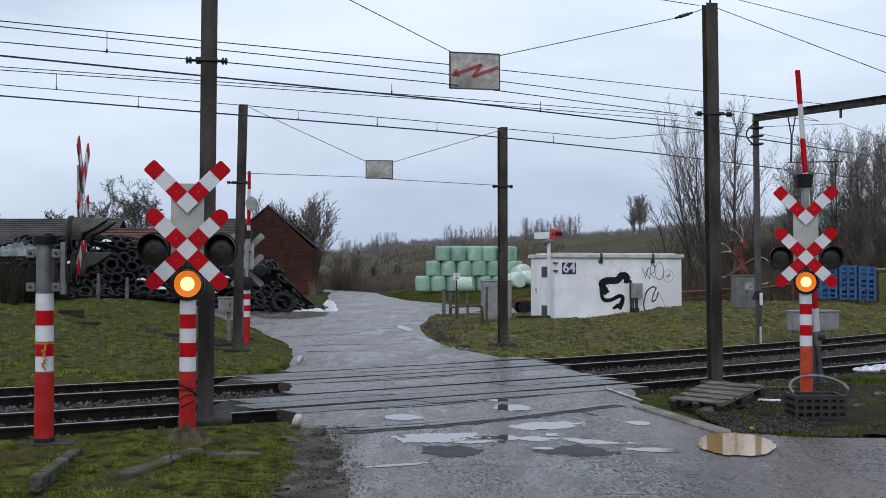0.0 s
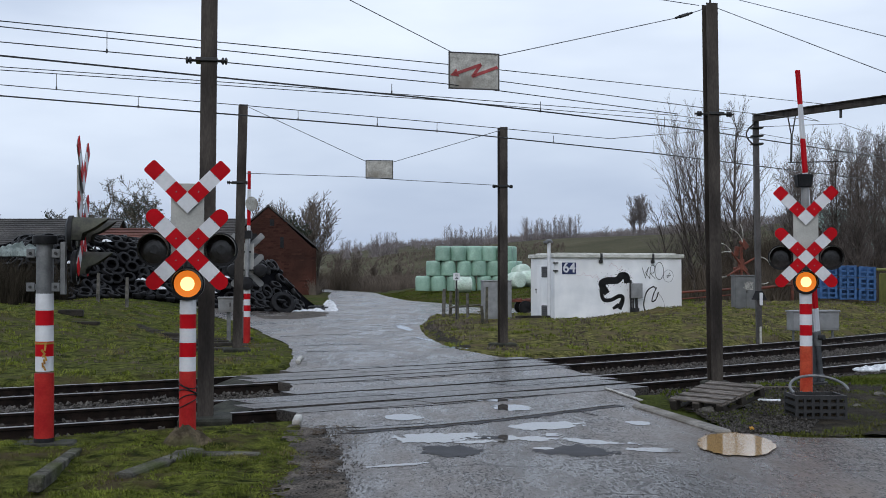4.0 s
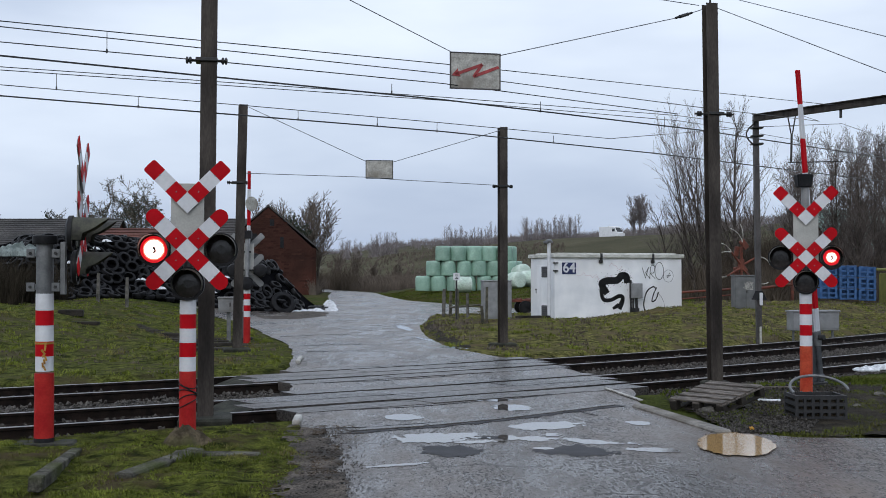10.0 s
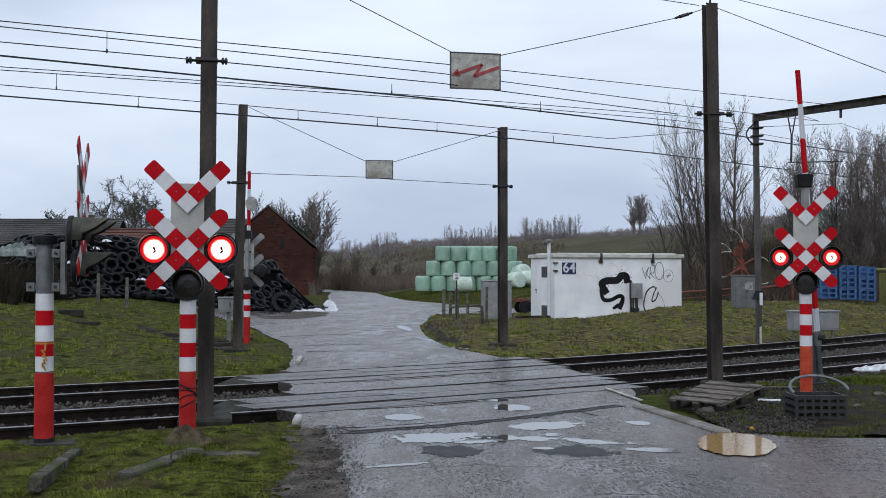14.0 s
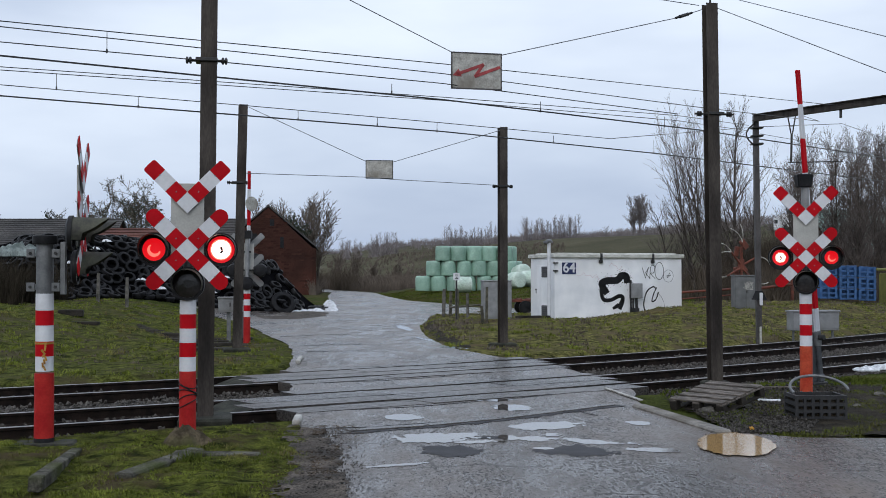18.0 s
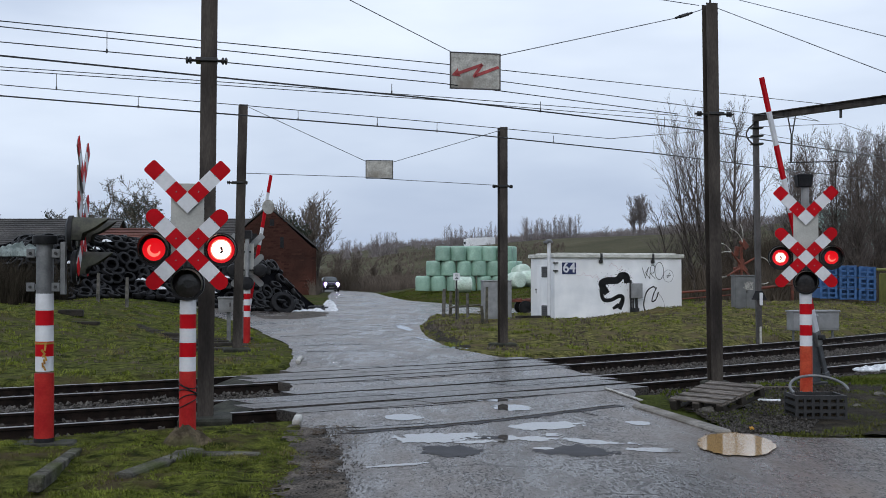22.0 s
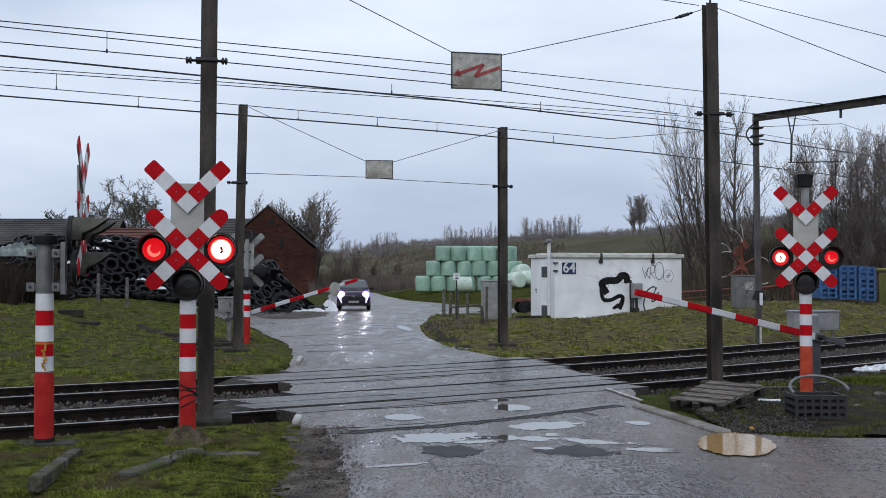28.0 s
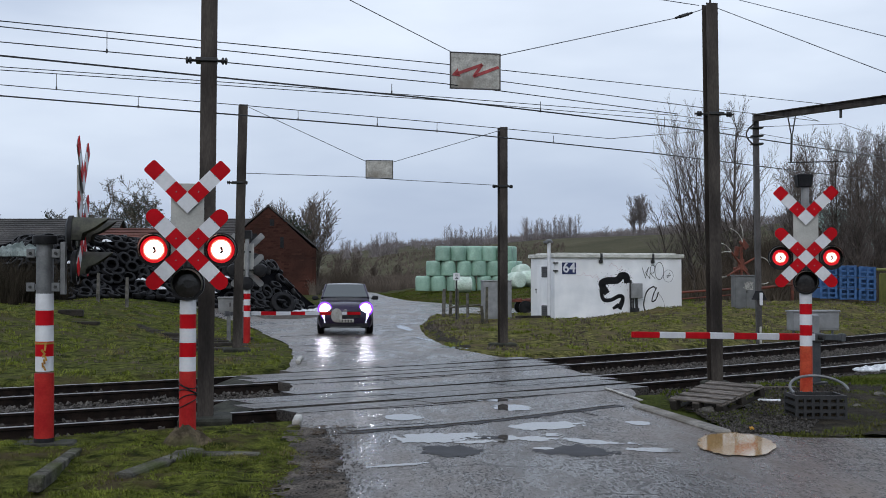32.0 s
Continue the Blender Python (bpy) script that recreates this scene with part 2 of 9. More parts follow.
HUTWHITE = surf("white_painted_concrete", (0.72, 0.74, 0.77), (0.86, 0.87, 0.89), 0.6, scale=1.4, fine=60, bump=0.06, c3=(0.68, 0.68, 0.69), grain=0.04)
HUTROOF = surf("grimy_roof_slab", (0.38, 0.38, 0.34), (0.62, 0.62, 0.58), 0.7, scale=3, fine=50, bump=0.2, stretch=(1, 1, 3))
SPRAY = surf("black_spray_paint", (0.010, 0.010, 0.012), (0.018, 0.018, 0.020), 0.5, scale=5, bump=0)
SPRAYPINK = surf("faded_pink_scrawl", (0.60, 0.48, 0.50), (0.70, 0.60, 0.62), 0.6, scale=5, bump=0)
SIGNBLUE = surf("dark_blue_enamel", (0.008, 0.016, 0.075), (0.012, 0.022, 0.10), 0.3, scale=4, bump=0)
VENT = surf("dark_grey_vent", (0.04, 0.04, 0.045), (0.07, 0.07, 0.075), 0.6, scale=5, bump=0.05)
BRICK = surf("red_brown_brick", (0.030, 0.015, 0.012), (0.066, 0.027, 0.020), 0.9, scale=0.5, fine=12, bump=0.4, c3=(0.016, 0.011, 0.010), rnd=0.3, spec=0.12)
ROOFDARK = surf("dark_corrugated_roof", (0.045, 0.043, 0.043), (0.085, 0.080, 0.078), 0.8, scale=0.6, fine=6, bump=0.3)
ROOFRED = surf("red_brown_tile_roof", (0.085, 0.035, 0.028), (0.15, 0.062, 0.047), 0.8, scale=0.8, fine=8, bump=0.4)
RUBBER = surf("old_tyre_rubber", (0.004, 0.004, 0.005), (0.014, 0.014, 0.015), 0.5, scale=4, fine=40, bump=0.3, rnd=0.5, spec=0.12)
SHEET = surf("black_silage_sheet", (0.004, 0.004, 0.005), (0.009, 0.009, 0.010), 0.6, scale=2, fine=8, bump=0.5, dist=0.05, spec=0.0)
PLASTICWHITE = surf("white_plastic_film", (0.45, 0.47, 0.50), (0.70, 0.72, 0.76), 0.4, scale=5, fine=20, bump=0.5, dist=0.02)
BALE = surf("pale_green_bale_wrap", (0.22, 0.36, 0.285), (0.30, 0.46, 0.37), 0.32, scale=1.6, fine=9, bump=0.2, c3=(0.26, 0.41, 0.325), rnd=0.14, dist=0.02, grain=0.10)
BALEPALE = surf("white_green_bale_wrap", (0.46, 0.58, 0.49), (0.62, 0.72, 0.64), 0.32, scale=1.6, fine=14, bump=0.4, dist=0.02)
WOODGREY = surf("grey_weathered_wood", (0.050, 0.042, 0.035), (0.185, 0.160, 0.140), 0.75, scale=5, fine=40, bump=0.4, stretch=(1, 6, 6), rnd=0.15, spec=0.3)
WOODPOST = surf("mossy_fence_wood", (0.045, 0.042, 0.030), (0.13, 0.12, 0.085), 0.85, scale=7, fine=40, bump=0.5, rnd=0.2)
BARK = surf("grey_brown_bark", (0.055, 0.047, 0.042), (0.12, 0.102, 0.090), 0.9, scale=5, fine=30, bump=0.3, spec=0.15)
TWIG = surf("brown_twigs", (0.085, 0.070, 0.058), (0.150, 0.122, 0.100), 0.95, scale=0.8, fine=6, bump=0.0, spec=0.1)
# twigs of far trees, paled to grey: distance haze put into the base colour
HAZETWIG = surf("haze_paled_twigs", (0.165, 0.148, 0.148), (0.245, 0.220, 0.218), 0.95, scale=0.05, fine=0.6, bump=0.0, spec=0.1)
THICKET = surf("dry_brown_thicket", (0.092, 0.076, 0.063), (0.165, 0.137, 0.115), 0.95, scale=0.12, fine=2.0, bump=0.0, spec=0.08)
TREETWIG = surf("dark_brown_twigs", (0.095, 0.080, 0.074), (0.165, 0.140, 0.128), 0.95, scale=0.8, fine=6, bump=0.0, spec=0.1)
GREYBROWN = surf("weathered_grey_brown_steel", (0.055, 0.051, 0.051), (0.105, 0.098, 0.097), 0.6, 0.2, scale=5, fine=50, bump=0.1, stretch=(1, 1, 0.3), spec=0.25)
DULLGREY = surf("dull_grey_cabinet_paint", (0.095, 0.098, 0.10), (0.15, 0.153, 0.155), 0.6, scale=3, fine=60, bump=0.05, c3=(0.08, 0.08, 0.078), grain=0.12)
MOSSTIMBER = surf("mossy_old_timber", (0.030, 0.028, 0.021), (0.135, 0.130, 0.108), 0.85, scale=6, fine=50, bump=0.8, c3=(0.050, 0.060, 0.018), dist=0.02, spec=0.15, grain=0.5)
GREENROOF = surf("pale_green_roof", (0.16, 0.235, 0.215), (0.24, 0.325, 0.30), 0.7, scale=0.4, fine=5, bump=0.2, spec=0.2)
OLDFILM = surf("dull_green_film", (0.10, 0.125, 0.12), (0.24, 0.28, 0.27), 0.5, scale=3, fine=14, bump=0.4, dist=0.02, spec=0.2)
BRAMBLE = surf("dark_bramble", (0.016, 0.014, 0.010), (0.048, 0.040, 0.030), 0.95, scale=0.8, fine=6, bump=0.0, spec=0.06)
EVERGREEN = surf("dark_evergreen_leaf", (0.010, 0.018, 0.009), (0.028, 0.042, 0.018), 0.6, scale=2, fine=20, bump=0.2)
BLADE = surf("grass_blade", (0.046, 0.062, 0.011), (0.108, 0.136, 0.024), 0.9, scale=1.1, fine=9, bump=0.0, c3=(0.105, 0.085, 0.036), spec=0.03)
MOSS = surf("mossy_grass_blade", (0.085, 0.106, 0.019), (0.205, 0.238, 0.042), 0.9, scale=1.4, fine=9, bump=0.0, c3=(0.165, 0.130, 0.062), spec=0.03)
BLUE = surf("blue_plastic", (0.022, 0.075, 0.20), (0.045, 0.125, 0.29), 0.5, scale=3, fine=40, bump=0.1, rnd=0.15)
CRATE = surf("black_crate_plastic", (0.010, 0.010, 0.011), (0.022, 0.022, 0.023), 0.5, scale=5, fine=40, bump=0.2)
REDRUST = surf("rusty_red_machine_paint", (0.075, 0.022, 0.014), (0.17, 0.042, 0.022), 0.7, scale=3, fine=30, bump=0.3)
CARPAINT = surf("dark_plum_car_paint", (0.026, 0.018, 0.042), (0.036, 0.026, 0.058), 0.16, 0.45, scale=3, fine=200, bump=0.0)
# car roof, greyer than the body: the sky's reflection put into the colour
ROOFSHEEN = surf("sky_paled_roof_paint", (0.10, 0.105, 0.11), (0.14, 0.145, 0.15), 0.25, 0.3, scale=3, fine=100, bump=0.0)
VANWHITE = surf("white_vehicle_paint", (0.66, 0.67, 0.69), (0.76, 0.77, 0.79), 0.35, scale=2, fine=30, bump=0.0)
TRUCKRED = surf("red_truck_paint", (0.36, 0.020, 0.022), (0.46, 0.030, 0.030), 0.35, scale=2, fine=30, bump=0.0)
YELLOW = surf("yellow_green_paint", (0.16, 0.16, 0.030), (0.24, 0.23, 0.045), 0.6, scale=3, bump=0.1)
TAPE = surf("tattered_yellow_tape", (0.30, 0.13, 0.010), (0.44, 0.23, 0.020), 0.6, scale=9, bump=0.2)
EARTH = surf("bare_earth", (0.014, 0.011, 0.007), (0.044, 0.036, 0.024), 0.9, scale=4, fine=40, bump=1.0, dist=0.05, spec=0.15, grain=0.6)
DIRTYSIGN = surf("dirty_white_enamel", (0.30, 0.29, 0.26), (0.52, 0.51, 0.47), 0.5, scale=9, fine=50, bump=0.1, c3=(0.20, 0.18, 0.15))
SIGNARROW = surf("faded_red_enamel", (0.26, 0.030, 0.032), (0.40, 0.055, 0.055), 0.5, scale=9, bump=0)
WATER, _n, _l, _p = nodes_of("puddle_water")
_p.inputs["Base Color"].default_value = (0.085, 0.080, 0.074, 1)
_p.inputs["Roughness"].default_value = 0.03
_p.inputs["IOR"].default_value = 1.75
MUDWATER, _n, _l, _p = nodes_of("muddy_water")
_p.inputs["Base Color"].default_value = (0.36, 0.225, 0.095, 1)
_p.inputs["Roughness"].default_value = 0.07
_p.inputs["IOR"].default_value = 1.33
# paler than the side windows: mirrored sky is put into the base colour
CARGLASS, _n, _l, _p = nodes_of("windscreen_glass")
_p.inputs["Base Color"].default_value = (0.055, 0.064, 0.066, 1)
_p.inputs["Roughness"].default_value = 0.10
GLASS, _n, _l, _p = nodes_of("dark_glass")
_p.inputs["Base Color"].default_value = (0.020, 0.023, 0.025, 1)
_p.inputs["Roughness"].default_value = 0.06
LENSOFF = surf("unlit_lens_glass", (0.020, 0.016, 0.016), (0.036, 0.030, 0.030), 0.12, scale=20, fine=120, bump=0.1)
LENSHOT = glow("lit_lens_core", (1.0, 0.62, 0.55), 5.0)
LENSRIM = glow("lit_lens_rim", (1.0, 0.010, 0.022), 0.62)
LENSEDGE = glow("lit_lens_edge", (1.0, 0.16, 0.10), 1.6)
LENSMID = glow("lens_filament_glow", (1.0, 0.22, 0.16), 1.05)
LENSDIM = glow("dim_red_lens", (1.0, 0.004, 0.012), 0.72)
LENSAMBER = glow("amber_lens_core", (1.0, 0.56, 0.22), 2.4)
LENSAMBERRIM = glow("amber_lens_rim", (0.80, 0.20, 0.02), 0.9)
HEADLIGHT = glow("headlight_beam", (0.93, 0.92, 1.0), 45.0)
# added glow: the violet colour fringe round bright lamps, built as a part
VIOLETFRINGE = glow("violet_glow_fringe", (0.26, 0.05, 1.0), 1.5)
DRL = glow("daytime_light", (0.80, 0.74, 1.0), 9.0)
WIRE = surf("blackened_wire", (0.025, 0.025, 0.028), (0.045, 0.045, 0.048), 0.5, 0.4, scale=3, bump=0)
WIRETHIN = surf("pale_copper_wire", (0.16, 0.17, 0.19), (0.24, 0.25, 0.27), 0.5, 0.4, scale=3, bump=0)

# ---------- building helpers ----------


class Shape:
    """Collects solid pieces into one mesh."""

    def __init__(self):
        self.v, self.f, self.m = [], [], []

    def add(self, verts, faces, mat=0):
        k = len(self.v)
        self.v += [tuple(p) for p in verts]
        self.f += [tuple(i + k for i in f) for f in faces]
        self.m += [mat] * len(faces)

    def box(self, c, size, rot=(0, 0, 0), mat=0, bevel=0.0, taper=1.0):
        x, y, z = [s / 2 for s in size]
        e = Euler([radians(a) for a in rot]).to_matrix()
        c = Vector(c)
        if bevel <= 0:
            pts = [(-x, -y, -z), (x, -y, -z), (x, y, -z), (-x, y, -z), (-x * taper, -y * taper, z), (x * taper, -y * taper, z), (x * taper, y * taper, z), (-x * taper, y * taper, z)]
            fs = [(3, 2, 1, 0), (4, 5, 6, 7), (0, 1, 5, 4), (1, 2, 6, 5), (2, 3, 7, 6), (3, 0, 4, 7)]
            self.add([c + e @ Vector(p) for p in pts], fs, mat)
        else:
            b = min(bevel, 0.49 * min(size))
            pts = []
            for zz, o in ((-z, b), (-z + b, 0), (z - b, 0), (z, b)):
                xx, yy = x - o, y - o
                pts += [(-xx + b, -yy, zz), (xx - b, -yy, zz), (xx, -yy + b, zz), (xx, yy - b, zz), (xx - b, yy, zz), (-xx + b, yy, zz), (-xx, yy - b, zz), (-xx, -yy + b, zz)]
            fs = [tuple(range(7, -1, -1)), tuple(range(24, 32))]
            for r in range(3):
                for i in range(8):
                    j = (i + 1) % 8
                    fs.append((r * 8 + i, r * 8 + j, r * 8 + 8 + j, r * 8 + 8 + i))
            self.add([c + e @ Vector(p) for p in pts], fs, mat)

    def tube(self, p0, p1, r0, r1=None, n=12, mat=0, caps=True):
        r1 = r0 if r1 is None else r1
        p0, p1 = Vector(p0), Vector(p1)
        ax = (p1 - p0)
        if ax.length < 1e-6:
            return
        q = ax.to_track_quat("Z", "Y").to_matrix()
        pts = []
        for p, r in ((p0, r0), (p1, r1)):
            for i in range(n):
                a = 2 * math.pi * i / n
                pts.append(p + q @ Vector((r * math.cos(a), r * math.sin(a), 0)))
        fs = [(i, (i + 1) % n, n + (i + 1) % n, n + i) for i in range(n)]
        if caps:
            fs += [tuple(range(n - 1, -1, -1)), tuple(range(n, 2 * n))]
        self.add(pts, fs, mat)

    def chain(self, pts, r, n=5, mat=0):
        for a, b in zip(pts, pts[1:]):
            self.tube(a, b, r, r, n, mat)

    def lathe(self, c, axis, prof, n=20, mat=0):
        """Turns a profile of (along, radius) about an axis from c."""
        c, q = Vector(c), Vector(axis).to_track_quat("Z", "Y").to_matrix()
        pts = []
        for h, r in prof:
            for i in range(n):
                a = 2 * math.pi * i / n
                pts.append(c + q @ Vector((r * math.cos(a), r * math.sin(a), h)))
        fs = []
        for k in range(len(prof) - 1):
            for i in range(n):
                j = (i + 1) % n
                fs.append((k * n + i, k * n + j, k * n + n + j, k * n + n + i))
        fs += [tuple(range(n - 1, -1, -1)), tuple(range(len(prof) * n - n, len(prof) * n))]
        self.add(pts, fs, mat)

    def slab(self, outline, z0, z1, m=None, mat=0):
        """A flat outline in x, y made into a plate from z0 to z1, moved by the matrix m."""
        n = len(outline)
        pts = [Vector((x, y, z)) for z in (z0, z1) for x, y in outline]
        if m is not None:
            pts = [m @ p for p in pts]
        fs = [tuple(range(n - 1, -1, -1)), tuple(range(n, 2 * n))] + [(i, (i + 1) % n, n + (i + 1) % n, n + i) for i in range(n)]
        self.add(pts, fs, mat)

    def mesh(self, name, mats, smooth=False):
        me = bpy.data.meshes.new(name)
        me.from_pydata(self.v, [], self.f)
        for q in (mats if isinstance(mats, (list, tuple)) else [mats]):
            me.materials.append(q)
        if isinstance(mats, (list, tuple)):
            me.polygons.foreach_set("material_index", self.m)
        if smooth:
            me.polygons.foreach_set("use_smooth", [True] * len(self.f))
            me.set_sharp_from_angle(angle=radians(40))
        me.update()
        return me


def empty(name, m, label, category, group="", kind=""):
    ob = new(name)
    ob.empty_display_size = 0.2
    ob.matrix_world = m
    return tagged(ob, label, category, group, kind)


def part(name, shape, mats, parent, label="", smooth=False):
    """Links a shape as one mesh object under a thing or under a part."""
    ob = new(name, shape if isinstance(shape, bpy.types.Mesh) else shape.mesh(name, mats, smooth))
    ob.parent = parent
    if label:
        ob["label"] = label
    return ob


def thing(name, shape, mats, label, category, m=None, group="", kind="", smooth=False):
    ob = new(name, shape.mesh(name, mats, smooth))
    if m is not None:
        ob.matrix_world = m
    return tagged(ob, label, category, group, kind)


def smooth01(a, b, x):
    """Eased step from 0 at a to 1 at b."""
    t = min(1.0, max(0.0, (x - a) / (b - a)))
    return t * t * (3 - 2 * t)


# ---------- the plan ----------
# the double track: along (s) and across (n), a slow left-hand curve
TD = Vector((0.7826, 0.6225))
TN = Vector((-0.6225, 0.7826))
T1, T2 = 15.120, 18.803          # near rail of the near and of the far track
SA, SQ = -0.179, 0.0056
S_LO, S_HI = 2.0, 34.0
GAUGE = 1.505


def track_off(s):
    if s < S_LO:
        return SA * S_LO + SQ * S_LO ** 2 + (SA + 2 * SQ * S_LO) * (s - S_LO)
    if s > S_HI:
        return SA * S_HI + SQ * S_HI ** 2 + (SA + 2 * SQ * S_HI) * (s - S_HI)
    return SA * s + SQ * s * s


def on_track(s, n, z=0.0):
    q = TD * s + TN * (n + track_off(s))
    return Vector((q.x, q.y, z))


def across(x, y):
    s = x * TD.x + y * TD.y
    return s, x * TN.x + y * TN.y - track_off(s)


def road_axis(y):
    return -0.4 - (y - 25) * 0.083


EMB_A, EMB_B = Vector((-41.6, 400.0)), Vector((59.9, 250.0))
EMB_D = (EMB_B - EMB_A).normalized()
EMB_N = Vector((-EMB_D.y, EMB_D.x))


def emb(x, y):
    """Along and behind the far main road on its embankment."""
    p = Vector((x, y)) - EMB_A
    return p.dot(EMB_D), p.dot(EMB_N)


def emb_height(u):
    return 4.6 + 7.0 * min(0.74, max(-0.6, u / 181.0))


def height(x, y, rough=True):
    """The lie of the land; smooth under the road."""
    s, n = across(x, y)
    z = 0.0
    d = x - road_axis(max(y, 20))
    if n > 21:
        z += 0.72 * smooth01(21.5, 44, n) * smooth01(5.0, 12, -d) + 0.42 * smooth01(21.8, 29, n) * smooth01(7.0, 13.5, d)
        z -= 0.10 * smooth01(22, 34, n) * (1 - smooth01(5.5, 12, abs(d)))
    r = math.hypot(x, y)
    if y > 60:
        z += 0.45 * smooth01(60, 95, y) * (1 - smooth01(120, 200, y)) * smooth01(2.5, 6.0, d)
    u, e = emb(x, y)
    if y > 0:
        z += emb_height(u) * smooth01(-75, -4, e) * smooth01(60, 140, r)
        z += (14.5 + 6 * smooth01(-430, -290, u)) * smooth01(60, 260, e) * smooth01(150, 400, r)
    else:
        z += 6 * smooth01(60, 400, r)
    if 29 < y < 57 and n > 22 and d > -2:
        edge = 0.35 - 0.65 * (y - 29.2) / 4.6 if y < 33.8 else -0.30 - 0.46 * (y - 33.8) / 8.0 if y < 41.8 else -0.76
        z += 0.20 * smooth01(0.0, 0.7, x - edge) * smooth01(30.5, 34, y) * smooth01(22, 24.5, n) * (1 - smooth01(50, 56.5, y))
    if rough and y > 4 and y < 16 and x < -1.2:
        q = smooth01(-1.25, -1.7, x) * (1 - smooth01(13.6, 14.0, n))
        z += q * (0.045 * noise.noise(Vector((x * 1.6, y * 1.2, 4))) + 0.030 * noise.noise(Vector((x * 4.5, y * 3.0, 6))) + 0.014 * noise.noise(Vector((x * 11, y * 7, 2))) + 0.01)
    if 13.9 < n < 21.9 and r < 90:
        z -= 0.30 * smooth01(13.9, 14.6, n) * (1 - smooth01(21.2, 21.9, n))
    if rough and r < 70:
        z += 0.012 * noise.noise(Vector((x * 0.9, y * 0.9, 0))) + 0.008 * noise.noise(Vector((x * 3, y * 3, 5)))
        if n > 22.5:
            z += smooth01(22.5, 24, n) * smooth01(4.2, 5.6, abs(d)) * (0.10 * noise.noise(Vector((x * 0.8, y * 0.45, 3))) + 0.07 * noise.noise(Vector((x * 2.2, y * 1.0, 8))) + 0.03 * noise.noise(Vector((x * 5.5, y * 2.5, 1))))
    return z

# ---------- ground, road, tracks ----------


def make_ground():
    sh = Shape()
    radii = [0.0]
    r = 1.5
    while r < 4000:
        radii.append(r)
        r += max(0.45, r * (0.017 if r < 62 else 0.035))
    na = 360
    ang = []
    for i in range(na):
        t = i / na
        ang.append(2 * math.pi * t)
    # denser in the half that the road runs into
    ang = sorted([math.pi / 2 + (-1 if k % 2 else 1) * math.pi * ((k // 2 + 0.5) / (na / 2)) ** 1.9 for k in range(na)])
    pts = [(0, 0, height(0, 0))]
    for rr in radii[1:]:
        for a in ang:
            x, y = rr * math.cos(a), rr * math.sin(a)
            pts.append((x, y, height(x, y) - 0.02))
    fs = [(0, 1 + i, 1 + (i + 1) % na) for i in range(na)]
    for k in range(len(radii) - 2):
        o = 1 + k * na
        for i in range(na):
            j = (i + 1) % na
            fs.append((o + i, o + na + i, o + na + j, o + j))
    sh.add(pts, fs)
    return thing("ground", sh, GRASS, "rough green grass verges and brown winter fields", "ground", kind="structure", smooth=True)


make_ground()

ROAD = [(-1.0, -9), (-1.15, 6), (-1.20, 9.8), (-1.22, 11.3), (-1.60, 13.9), (-1.85, 15.1), (-2.88, 22.6), (-3.3, 26.8), (-4.0, 31.5), (-5.1, 36.3), (-7.6, 46.0), (-9.8, 51.0), (-11.4, 56), (-11.4, 60.0),
        (-10, 61.6), (-6.6, 65), (-7.6, 82), (-9.95, 105), (-11.4, 125), (-15, 150), (-40, 176), (-120, 206), (-120, 199), (-38, 168), (-12, 140), (-6.8, 122),
        (-5.0, 105), (-2.6, 86.4), (0.2, 73.4), (2.4, 66), (9, 62), (9, 58.5), (0.6, 57.5), (-0.7, 47), (-0.76, 41.8), (-0.3, 33.8), (0.35, 29.2), (1.2, 26.4), (1.96, 24.7),
        (2.98, 19.6), (2.74, 16.9), (3.05, 14.15), (3.9, 13.35), (30, 11.8), (30, -9)]


def eased(line):
    """The outline with its near bends rounded."""
    out = []
    n = len(line)
    for i in range(n):
        a, b, c, d = [Vector(line[(i + k) % n]) for k in (-1, 0, 1, 2)]
        out.append(tuple(b))
        if min(b.y, c.y) > 5 and max(b.y, c.y) < 90 and max(abs(q.x) for q in (a, b, c, d)) < 12 and not (13.5 < b.y < 27 and 13.5 < c.y < 27):
            for t in (0.25, 0.5, 0.75):
                q = 0.5 * (2 * b + (c - a) * t + (2 * a - 5 * b + 4 * c - d) * t * t + (3 * b - a - 3 * c + d) * t ** 3)
                out.append((q.x, q.y))
    return out


ROAD = eased(ROAD)


